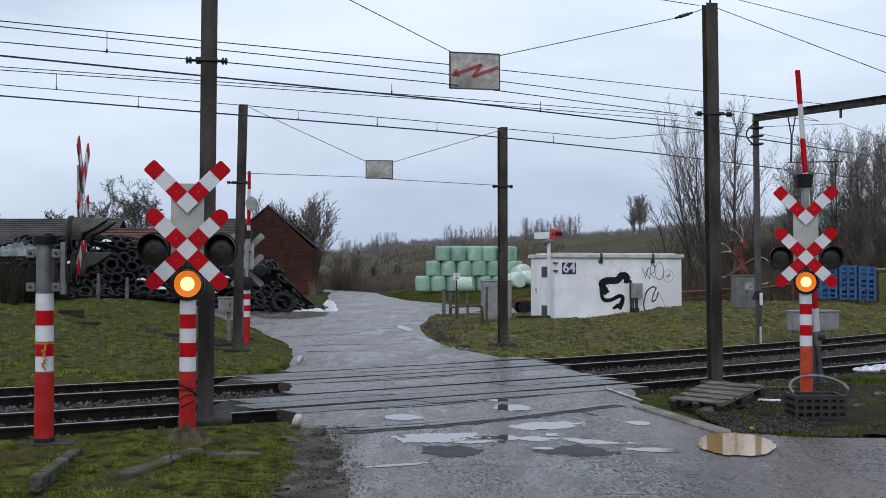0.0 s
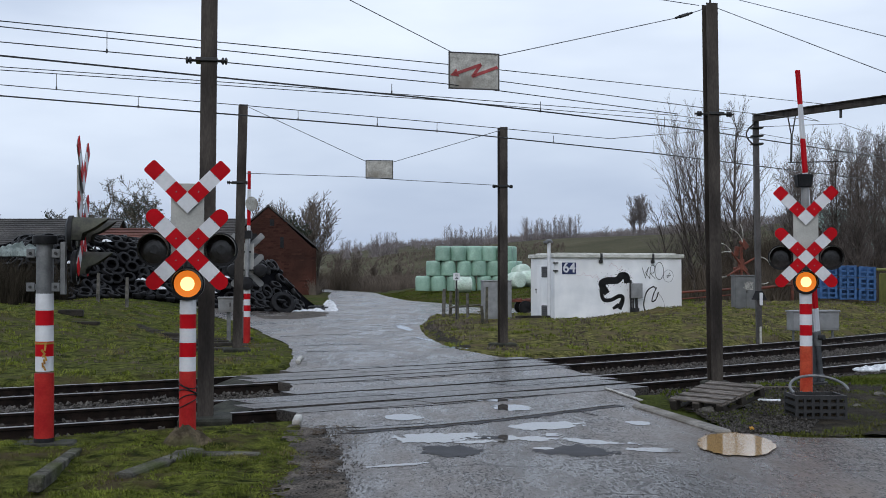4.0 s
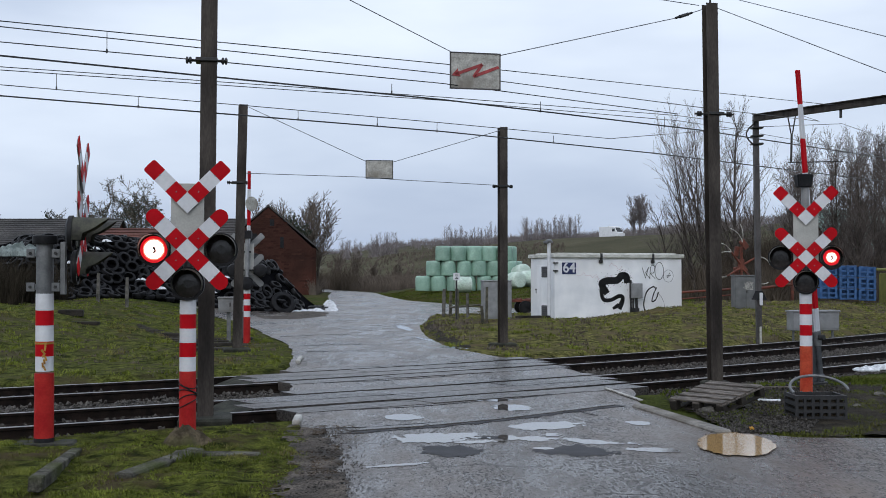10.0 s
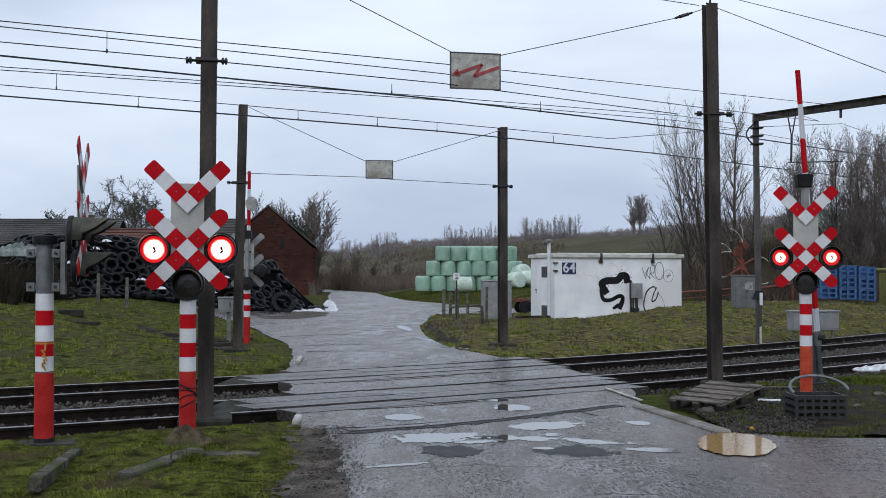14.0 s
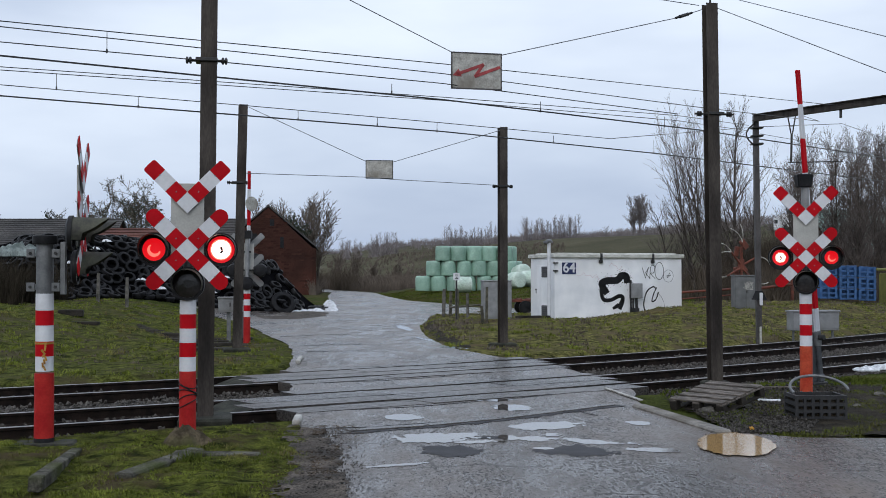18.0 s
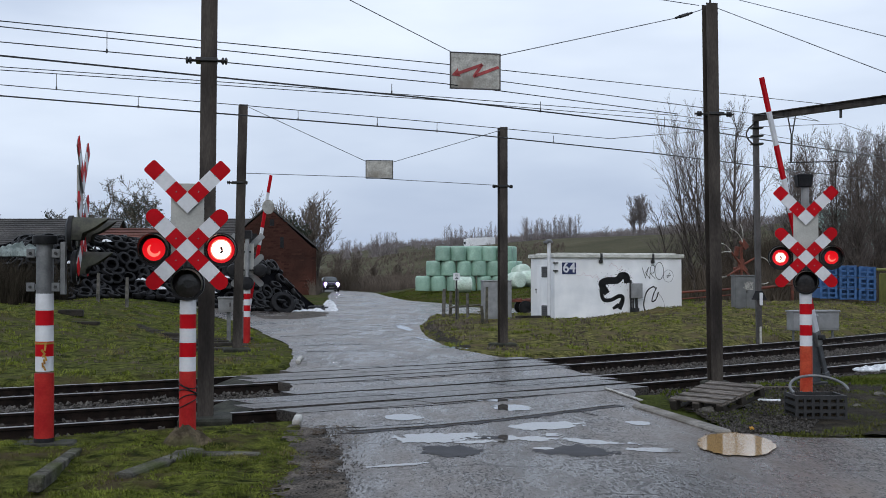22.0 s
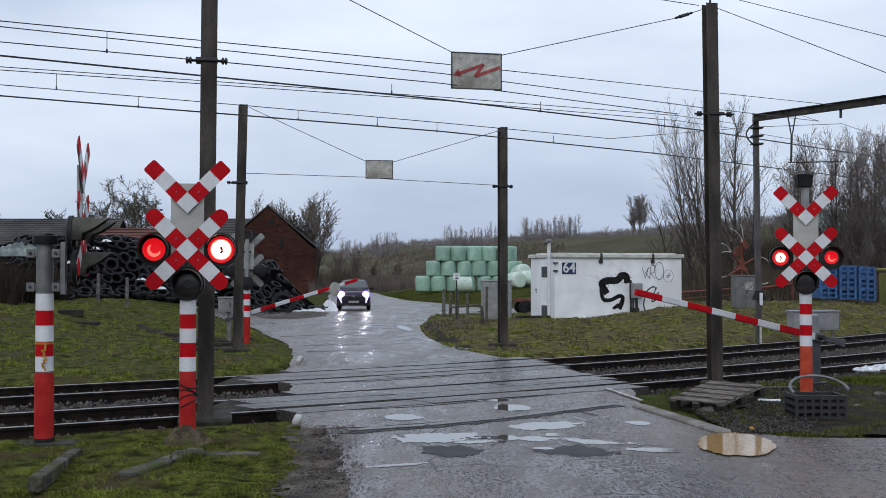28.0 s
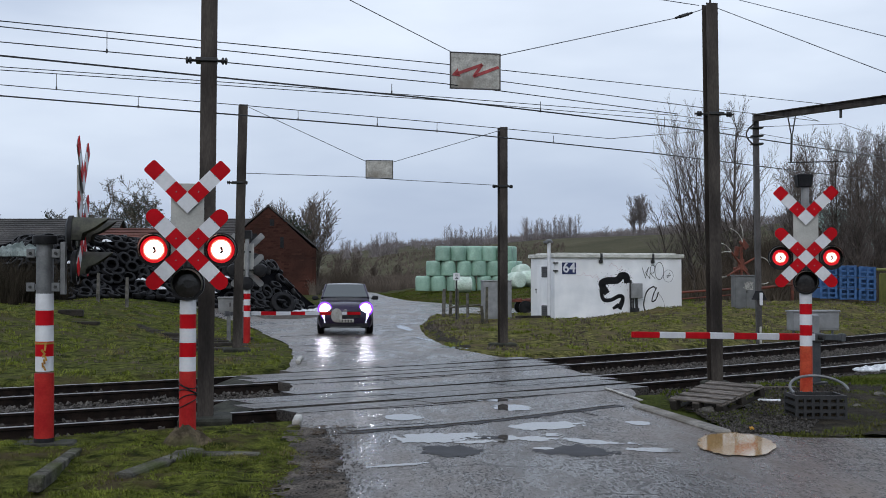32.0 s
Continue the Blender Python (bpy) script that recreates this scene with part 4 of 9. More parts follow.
def lens_drum(parent, x, z, front, rim, core, dim, r=0.155, hot=0.76, lit=0.96):
    """Added drum that stands in for a lamp's switching: it turns a dark, dim or bright glass to the front."""
    ap = r * math.tan(radians(30)) + 0.004
    sh = Shape()
    sh.tube((0, 0, -r * 0.9), (0, 0, r * 0.9), 0.03, n=8)
    ob = part("lamp_lens", sh, BLACK, parent, "added turning drum that makes the lens flash")
    n = 24

    def face(name, k, rings, mats, label, mid=(0, 0), arc=1.0, back=0.006):
        """One round glass in rings of radius, bulge and material, with a back."""
        sh = Shape()
        rot = Matrix.Rotation(radians(120 * k), 4, "Z")
        pts = []
        for rad, bulge, _ in rings + [(rings[-1][0], -back, 0)]:
            pts += [rot @ Vector((mid[0] + rad * math.cos(2 * math.pi * i / n), -ap - bulge, mid[1] + rad * math.sin(2 * math.pi * i / n))) for i in range(n)]
        sh.v = [tuple(p) for p in pts]
        sh.f, sh.m = [tuple(range(n))], [rings[0][2]]
        for j in range(len(rings)):
            for i in range(n):
                q = (i + 1) % n
                sh.f.append((j * n + i, j * n + n + i, j * n + n + q, j * n + q))
                sh.m.append(rings[min(j + 1, len(rings) - 1)][2])
        sh.f.append(tuple(len(rings) * n + i for i in range(n - 1, -1, -1)))
        sh.m.append(rings[-1][2])
        return part(name, sh, mats, ob, label)

    face("dark_glass", 0, [(0.05, 0.010, 0), (r * 0.72, 0.006, 0), (r, 0, 0)], [LENSOFF], "unlit dark glass")
    face("dim_glass", 1, [(r * lit * 0.5, 0.009, 1), (r * lit * 0.84, 0.003, 1), (r * lit * 0.85, 0.003, 0), (r, 0, 0)], [LENSOFF, dim], "dimly lit glass")
    sh = Shape()
    rot = Matrix.Rotation(radians(120), 4, "Z")
    k = 14
    for f, y in ((0.30, -ap - 0.0125), (0.56, -ap - 0.0115)):
        for i in range(k + 1):
            t = radians(130 + 210 * i / k)
            w = 0.43 + (f - 0.43) * (0.35 + 0.65 * math.sin(math.pi * i / k))
            sh.v.append(tuple(rot @ Vector((r * lit * w * math.cos(t) + 0.008, y, r * lit * w * math.sin(t)))))
    sh.f = [(i, i + 1, k + 2 + i, k + 1 + i) for i in range(k)]
    sh.m = [0] * k
    part("filament_glow", sh, LENSMID if dim is LENSDIM else dim, ob, "bright crescent in the glass")
    face("lit_glass", 2, [(0.03, 0.010, 1), (r * hot, 0.006, 1), (r * (hot + 0.02), 0.006, 3), (r * (hot + 0.09), 0.005, 3), (r * (hot + 0.10), 0.005, 2), (r * lit, 0.002, 2), (r * lit + 0.001, 0.002, 0), (r, 0, 0)], [LENSOFF, core, rim, LENSEDGE if dim is LENSDIM else rim], "brightly lit glass")
    # the bulb's dark mark in the bright glass
    if dim is LENSDIM:
        sh = Shape()
        rot = Matrix.Rotation(radians(240), 4, "Z")
        mark = [(-0.010, 0.014), (0.004, 0.026), (0.012, 0.008), (0.018, -0.014), (0.000, -0.030), (-0.014, -0.026), (0.002, -0.010)]
        for y in (-ap - 0.014, -ap - 0.008):
            sh.v += [tuple(rot @ Vector((x0 * r / 0.105, y, z0 * r / 0.105))) for x0, z0 in mark]
        m = len(mark)
        sh.f = [tuple(range(m)), tuple(range(2 * m - 1, m - 1, -1))] + [(i, (i + 1) % m, m + (i + 1) % m, m + i) for i in range(m)]
        sh.m = [0] * len(sh.f)
        part("bulb", sh, LENSOFF, ob, "dark bulb in the bright glass")
    ob.location = (x, front + ap, z)
    return ob, (x, front + ap, z)


def signal_lamp(parent, x, z, front=-0.10, shallow=False):
    sh = Shape()
    # round background plate with a hole, lamp body and long visor
    n = 28
    ro, ri = 0.186, 0.158
    rings = [(ro, front + 0.012), (ro, front), (ri, front), (ri, front + 0.03)]
    pts = [Vector((x + r * math.cos(2 * math.pi * i / n), y, z + r * math.sin(2 * math.pi * i / n))) for r, y in rings for i in range(n)]
    sh.add(pts, [(k * n + i, k * n + (i + 1) % n, k * n + n + (i + 1) % n, k * n + n + i) for k in range(3) for i in range(n)])
    sh.lathe((x, front + 0.012, z), (0, 1, 0), [(0, 0.186), (0.02, 0.184), (0.03, 0.184), (0.05, 0.15), (0.07, 0.03)] if shallow else [(0, 0.186), (0.02, 0.184), (0.24, 0.182), (0.30, 0.15), (0.32, 0.03)], n)
    # the bowl is open in front: drop the lathe's front cap
    for k in range(len(sh.f) - 1, -1, -1):
        if len(sh.f[k]) == n and abs(sh.v[sh.f[k][0]][1] - (front + 0.012)) < 1e-6:
            del sh.f[k]
            del sh.m[k]
            break
    body = part("lamp_housing", sh, BLACK, parent, "round black lamp housing", smooth=True)
    v = Shape()
    m = 18
    arc = []
    for i in range(m + 1):
        a = radians(-25 + 230 * i / m)
        ln = 0.10 + 0.26 * max(0.0, math.sin(a)) ** 0.7
        ca, sa = math.cos(a), math.sin(a)
        arc.append([(x + 0.170 * ca, front, z + 0.170 * sa), (x + 0.162 * ca, front - ln, z + 0.162 * sa), (x + 0.158 * ca, front - ln, z + 0.158 * sa), (x + 0.166 * ca, front, z + 0.166 * sa)])
    pts = [p for q in arc for p in q]
    fs = []
    for i in range(m):
        for k in range(4):
            fs.append((i * 4 + k, i * 4 + 4 + k, i * 4 + 4 + (k + 1) % 4, i * 4 + (k + 1) % 4))
    fs += [(3, 2, 1, 0), tuple(m * 4 + k for k in range(4))]
    v.add(pts, fs)
    part("visor", v, HOOD, body, "mossy black lamp hood", smooth=True)
    return body


def cross_board(parent, zc, arms, front=-0.150, back=False):
    """Red and white squares along the arms, with rounded red ends, on a steel backing."""
    a = SQ_A
    mats = (GREYPAINT, GREYPAINT) if back else (RED, WHITE)

    def square(x, z, ang, mat, name, end):
        q = pose(x, front, zc + z, 90, 0, 0) @ pose(0, 0, 0, 0, 0, ang)
        h = a / 2 - 0.0015
        if end and len(arms) == 4:
            out = [(-h, -h)] + [(0.10 * h + 0.90 * h * math.cos(radians(t)), h * math.sin(radians(t))) for t in range(-90, 91, 18)] + [(-h, h)]
        elif end:
            out = [(-h, -h), (h * 0.70, -h), (h * 0.91, -h * 0.91), (h, -h * 0.70), (h, h * 0.70), (h * 0.91, h * 0.91), (h * 0.70, h), (-h, h)]
        else:
            out = [(-h, -h), (h, -h), (h, h), (-h, h)]
        sh = Shape()
        sh.slab(out, 0.0, 0.006, q)
        return part(name, sh, mat, parent, "", False)

    for ang in arms:
        c, s = math.cos(radians(ang)), math.sin(radians(ang))
        for k in (1, 2, 3):
            square(a * k * c, a * k * s, ang, mats[0] if k % 2 else mats[1], "cross_square", k == 3)
        sh = Shape()
        q = pose(0, front + 0.012, zc, 90, 0, 0) @ pose(0, 0, 0, 0, 0, ang)
        reach = 3.05 if len(arms) == 4 else 3.40
        sh.slab([(-a / 2, -a / 2 + 0.01), (a * reach, -a / 2 + 0.01), (a * reach, a / 2 - 0.01), (-a / 2, a / 2 - 0.01)], 0.0, 0.008 + 0.001 * (ang // 90), q)
        part("cross_backing", sh, GREYPAINT, parent)
    square(0, 0, 45, mats[1], "cross_square", False)
    for ang in arms:
        c, s = math.cos(radians(ang)), math.sin(radians(ang))
        for k in (1.0, 2.5):
            sh = Shape()
            sh.tube((a * k * c, front - 0.010, zc + a * k * s), (a * k * c, front - 0.004, zc + a * k * s), 0.0085, n=8)
            part("bolt", sh, GALV, parent, "bright bolt head")


def crossing_signal(name, m, label, key, post=True, upper=0.55, zr=2.07, za=1.69, ends=(47, 133), dark=False, post_top=2.55, hot=0.68, lit=0.96, shallow=False, foot=None):
    e = empty(name, m, label, "crossing signal", group="crossing signals")
    if post:
        sh = Shape()
        sh.lathe((0, 0.02, -0.15), (0, 0, 1), [(0, 0.094), (0.87, 0.092)], 20)
        part("post_base", sh, foot or ORANGE, e, "faded red-orange foot of the post", smooth=True)
        for i in range(5):
            sh = Shape()
            z0 = 0.72 + 0.158 * i
            sh.lathe((0, 0.02, z0), (0, 0, 1), [(0, 0.0915), (0.1575, 0.0912)], 20)
            part("post_band", sh, RED if i % 2 else WHITE, e, smooth=True)
        sh = Shape()
        sh.lathe((0, 0.02, 1.51), (0, 0, 1), [(0, 0.060), (post_top - 1.51, 0.058)], 16)
        part("post_head", sh, GREYPAINT, e, "grey upper post", smooth=True)
    sh = Shape()
    sh.box((0, -0.115, zr + 0.30), (0.36, 0.02, 0.86), bevel=0.006)
    part("back_panel", sh, PALEPANEL, e, "pale grey steel panel")
    sh = Shape()
    sh.box((0, -0.03, zr), (0.66, 0.03, 0.05))
    part("bracket", sh, DARKSTEEL, e)
    if not shallow:
        sh = Shape()
        sh.box((0, -0.03, zr + 0.5), (0.2, 0.15, 0.05))
        part("bracket", sh, DARKSTEEL, e)
    cross_board(e, zr, (45, 135, 225, 315), back=dark)
    cross_board(e, zr + upper, (45, 135), back=dark)
    for side, x, z in (("l", -0.365, zr), ("r", 0.365, zr), ("a", 0.0, za)):
        signal_lamp(e, x, z, shallow=shallow)
        if shallow:
            sh = Shape()
            sh.lathe((x, -0.085, z), (0, 1, 0), [(0, 0.157), (0.01, 0.157)], 24)
            part("lamp_lens", sh, LENSOFF, e, "dark unlit lens")
            continue
        if side == "a":
            ob, at = lens_drum(e, x, z, -0.085, LENSAMBERRIM, LENSAMBER, LENSAMBERRIM, hot=0.50)
        else:
            ob, at = lens_drum(e, x, z, -0.085, LENSRIM, LENSHOT, LENSDIM, hot=hot, lit=lit)
        LENSES[key + side] = (ob, at)
    return e


sig_left = crossing_signal("crossing_signal", pose(-2.84, 13.56, 0, 0, 0, 8), "red and white striped crossing signal with a double cross", "near_", upper=0.515)
sig_right = crossing_signal("crossing_signal", pose(5.44, 18.26, 0, 0, 0, -14), "red and white striped crossing signal beside the barrier machine", "side_", zr=2.045, za=1.68, upper=0.60, post_top=3.10, hot=0.44, lit=0.76, foot=PALEORANGE)
sig_far = crossing_signal("crossing_signal", pose(-5.31, 33.0, height(-5.3, 33.0), 0, 0, 188), "crossing signal seen from its grey back beside the far barrier", "far_", dark=True, zr=1.98, za=1.62, post_top=2.86)
sig_edge = crossing_signal("crossing_signal", pose(-3.985, 12.95, 0, 0, 0, 99), "crossing signal seen edge-on with mossy lamp hoods", "edge_", post=False, zr=2.22, za=1.87, shallow=True)

# bell on the head of the signal by the barrier machine
sh = Shape()
sh.box((0, 0, 0.10), (0.25, 0.22, 0.20), bevel=0.015, taper=1.0)
for i, (x, y, z) in enumerate(sh.v):
    f = 0.80 + 0.20 * (z / 0.2)
    sh.v[i] = (x * f, y * f, z)
bell = thing("warning_bell", sh, BLACK, "black flared warning bell on the signal post", "bell", pose(5.42, 18.27, 3.10))

zf = height(-5.3, 33.0) + 2.84
sh = Shape()
sh.box((0, 0, 0.11), (0.24, 0.22, 0.22), bevel=0.015)
thing("warning_bell", sh, BLACK, "black warning bell on the far signal post", "bell", pose(-5.31, 33.0, zf))
for side in (-1, 1):
    sh = Shape()
    sh.box((side * 0.40, 0.02, 1.98), (0.46, 0.20, 0.22), bevel=0.02)
    part("lamp_case", sh, BLACK, sig_far, "black case behind the lamp")

# post that carries the edge-on signal
e = empty("signal_post", pose(-4.27, 13.06, 0), "thick striped post with a black cap and steel brackets", "post")
sh = Shape()
sh.lathe((0, 0, -0.1), (0, 0, 1), [(0, 0.104), (0.84, 0.102)], 22)
part("post_base", sh, ORANGE, e, "faded red-orange foot of the post", smooth=True)
sh = Shape()
sh.lathe((0, 0, -0.08), (0, 0, 1), [(0, 0.108), (0.13, 0.106)], 22)
part("foot_ring", sh, BLACK, e, smooth=True)
sh = Shape()
sh.box((0.02, -0.02, -0.045), (0.66, 0.44, 0.10), rot=(0, 0, 8), bevel=0.03)
part("foot_pad", sh, MOSSYCONC, e, "worn concrete pad round the post")
zs = [(0.76, 0.92, WHITE), (0.92, 1.08, RED), (1.08, 1.25, WHITE), (1.25, 1.41, RED), (1.41, 1.59, WHITE)]
for a, b, mm in zs:
    sh = Shape()
    sh.lathe((0, 0, a), (0, 0, 1), [(0, 0.0945), (b - a - 0.001, 0.094)], 22)
    part("post_band", sh, mm, e, smooth=True)
sh = Shape()
sh.lathe((0, 0, 1.59), (0, 0, 1), [(0, 0.090), (0.54, 0.090)], 22)
part("post_head", sh, GALV, e, "grey galvanised upper tube", smooth=True)
sh = Shape()
sh.lathe((0, 0, 2.12), (0, 0, 1), [(0, 0.128), (0.01, 0.132), (0.085, 0.132), (0.095, 0.12)], 20)
part("cap", sh, BLACK, e, "black cap", smooth=True)
for z in (1.66, 2.02):
    sh = Shape()
    for sx in (-1, 1):
        sh.box((sx * 0.135, -0.06, z), (0.09, 0.012, 0.095), bevel=0.004)
    sh.lathe((0, 0, z - 0.03), (0, 0, 1), [(0, 0.097), (0.06, 0.097)], 20)
    part("bracket", sh, GALV, e)
    sh = Shape()
    for sx in (-1, 1):
        sh.tube((sx * 0.135, -0.08, z), (sx * 0.135, -0.05, z), 0.018, n=6)
    part("bolt", sh, DARKSTEEL, e)
sh = Shape()
sh.box((0.215, -0.05, 1.86), (0.055, 0.06, 0.56), bevel=0.005)
part("mounting_rail", sh, GALV, e)
sh = Shape()
rng = random.Random(3)
pts = [Vector((0.035 + 0.025 * math.sin(i * 1.7), -0.108 - 0.01 * (i % 2), 1.06 - i * 0.035)) for i in range(9)]
for p, q in zip(pts, pts[1:]):
    sh.box((p + q) / 2, (0.020, 0.004, 0.055), rot=(rng.uniform(-20, 20), rng.uniform(-40, 40), 0))
sh.lathe((0, 0, 1.05), (0, 0, 1), [(0, 0.098), (0.02, 0.098)], 20)
part("tape", sh, TAPE, e, "tattered yellow tape")

# strap wound round the foot of the left signal
sh = Shape()
for k in range(5):
    z0 = 0.36 + 0.055 * k
    ring = [Vector((0.098 * math.cos(a), 0.02 + 0.098 * math.sin(a), z0 + 0.05 * math.cos(a + k))) for a in [2 * math.pi * i / 20 for i in range(21)]]
    sh.chain(ring, 0.006, 4)
part("strap", sh, BLACK, sig_left, "thin dark strap wound round the post")

# ---------- barriers ----------


def barrier(name, m, label, length, bands, disc, group="barriers", side=-1, zp=0.72, wide=0.19):
    e = empty(name, m, label, "barrier", group=group)
    sh = Shape()
    sh.box((0, 0.13 * side, (zp + 0.04) / 2 - 0.04), (wide, 0.15, zp + 0.20), bevel=0.012)
    part("machine_column", sh, MACHINE, e, "dark grey steel barrier machine")
    sh = Shape()
    sh.box((-0.02, 0.15 * side, zp + 0.20), (0.17, 0.19, 0.32), bevel=0.02)
    part("machine_head", sh, GREYPAINT, e)
    sh = Shape()
    sh.tube((0, 0.10 * side, zp), (0, -0.09 * side, zp), 0.045, n=12)
    part("axle", sh, DARKSTEEL, e)
    sh = Shape()
    sh.box((wide / 2 + 0.022, 0.13 * side, zp / 2 - 0.06), (0.04, 0.12, zp + 0.05), bevel=0.008)
    part("cable_duct", sh, GREYPAINT, e, "pale grey cable duct")
    sh = Shape()
    sh.box((0, 0.13 * side, 0.03), (wide + 0.16, 0.32, 0.08), bevel=0.012)
    part("foot_plate", sh, DARKSTEEL, e)
    k = bands
    x0 = -0.08
    arm = Shape()
    arm.box((length / 2 - 0.08, 0, 0), (length + 0.13, 0.030, 0.060), bevel=0.006)
    ob = part("arm", arm, GREYPAINT, e, "red and white barrier arm")
    for i in range(k):
        a = x0 + (length - x0) * i / k
        b = x0 + (length - x0) * (i + 1) / k
        hh = 0.110 - 0.026 * (i + 0.5) / k
        bd = Shape()
        bd.box(((a + b) / 2, 0, 0), (b - a - 0.002, 0.046, hh), bevel=0.006)
        part("band", bd, RED if (k - i) % 2 else WHITE, ob)
    hub = Shape()
    hub.box((-0.02, 0, 0), (0.24, 0.06, 0.13), bevel=0.008)
    part("hub_plate", hub, GALV, ob)
    c = Shape()
    c.box((-0.36, 0, 0), (0.50, 0.05, 0.095), bevel=0.01)
    c.box((-0.66, 0, 0), (0.12, 0.08, 0.13), bevel=0.01)
    part("counterweight", c, MACHINE, ob, "dark grey counterweight")
    if disc:
        d = Shape()
        d.lathe((length * 0.77, -0.045, -0.06), (0, 1, 0), [(0, 0.20), (0.012, 0.20)], 24)
        part("disc", d, DIRTYSIGN, ob, "round pale disc on the arm")
    return e, ob


bar_right, arm_right = barrier("barrier", pose(6.02, 19.5, 0.0, 0, 0, -142.3), "red and white barrier on a grey machine beside the pallet", 4.27, 8, False, zp=0.787, wide=0.25)
bar_far, arm_far = barrier("barrier", pose(-5.36, 33.35, height(-5.36, 33.35) + 0.08, 0, 0, 42), "red and white barrier on a grey machine across the tracks", 3.90, 8, True, side=1)


def cabinet(name, m, w, d, h, label, mat=None, scrawl=False, legs=0.0):
    e = empty(name, m, label, "cabinet", group="trackside cabinets")
    sh = Shape()
    sh.box((0, 0, h / 2), (w, d, h), bevel=0.015)
    part("body", sh, mat or GREYPAINT, e)
    sh = Shape()
    sh.box((0, 0, h + 0.02), (w + 0.06, d + 0.06, 0.05), bevel=0.012)
    part("lid", sh, mat or GREYPAINT, e)
    for sx in (-1, 1):
        sh = Shape()
        sh.box((sx * w / 4, -d / 2 - 0.008, h / 2), (w / 2 - 0.04, 0.014, h - 0.12), bevel=0.004)
        part("door", sh, mat or GREYPAINT, e)
        if legs:
            sh = Shape()
            sh.box((sx * (w / 2 - 0.1), 0, -legs / 2 - 0.04), (0.05, 0.05, legs + 0.10))
            part("leg", sh, GALV, e)
    sh = Shape()
    sh.box((0.04, -d / 2 - 0.03, h * 0.55), (0.03, 0.03, 0.12), bevel=0.005)
    part("handle", sh, DARKSTEEL, e)
    if scrawl:
        sh = Shape()
        rng = random.Random(5)
        p = Vector((-0.1, -d / 2 - 0.018, h * 0.65))
        for i in range(26):
            q = Vector((rng.uniform(-0.05, w / 2 - 0.1), p.y, h * (0.56 + 0.28 * rng.random())))
            sh.box((p + q) / 2, ((q - p).length, 0.002, 0.016), rot=(0, -math.degrees(math.atan2(q.z - p.z, q.x - p.x)), 0))
            p = q
        part("scrawl", sh, DIRTYSIGN, e, "pale unreadable scrawl")
    return e


cabinet("trackside_cabinet", pose(10.38, 34.2, 0.22, 0, 0, 8), 1.36, 0.45, 0.52, "pale grey trackside cabinet on short legs beside the far track", legs=0.22 - height(10.38, 34.2))
cabinet("trackside_cabinet", pose(11.0, 44.6, height(11, 44.6) - 0.05, 0, 0, 10), 0.80, 0.4, 1.22, "grey roadside cabinet with a pale scrawl", mat=DULLGREY, scrawl=True)
cabinet("trackside_cabinet", pose(2.02, 46.2, height(2.02, 46.2), 0, 0, 12), 1.08, 0.5, 1.42, "tall plain grey steel cabinet behind the mast")
cabinet("trackside_cabinet", pose(-5.95, 33.8, 0.74, 0, 0, 10), 0.56, 0.3, 0.38, "small pale grey junction box beside the far barrier")
sh = Shape()
sh.box((0, 0, 0.42), (0.10, 0.10, 1.2))
thing("box_stand", sh, GALV, "grey steel stand under the junction box", "stand", pose(-5.95, 33.85, -0.06))

# ---------- relay hut ----------


def stroke(pts, w, y, mat_shape):
    for (a, b), (c, d) in zip(pts, pts[1:]):
        ln = math.hypot(c - a, d - b)
        if ln < 1e-4:
            continue
        mat_shape.box(((a + c) / 2, y, (b + d) / 2), (ln + w * 0.7, 0.003, w), rot=(0, -math.degrees(math.atan2(d - b, c - a)), 0))


def curve_pts(ctrl, k=8):
    """A smooth line through the control points."""
    out = []
    n = len(ctrl)
    for i in range(n - 1):
        p0, p1, p2, p3 = ctrl[max(0, i - 1)], ctrl[i], ctrl[i + 1], ctrl[min(n - 1, i + 2)]
        for j in range(k):
            t = j / k
            out.append(tuple(0.5 * (2 * p1[q] + (p2[q] - p0[q]) * t + (2 * p0[q] - 5 * p1[q] + 4 * p2[q] - p3[q]) * t * t + (3 * p1[q] - p0[q] - 3 * p2[q] + p3[q]) * t ** 3) for q in (0, 1)))
    out.append(ctrl[-1])
    return out


def lettering(text, size, depth=0.004):
    cu = bpy.data.curves.new("lettering", "FONT")
    cu.body, cu.size, cu.extrude, cu.offset = text, size, depth / 2, 0.010
    cu.align_x, cu.align_y = "CENTER", "CENTER"
    ob = bpy.data.objects.new("lettering", cu)
    scene.collection.objects.link(ob)
    bpy.context.view_layer.update()
    me = bpy.data.meshes.new_from_object(ob.evaluated_get(bpy.context.evaluated_depsgraph_get()))
    bpy.data.objects.remove(ob)
    return me


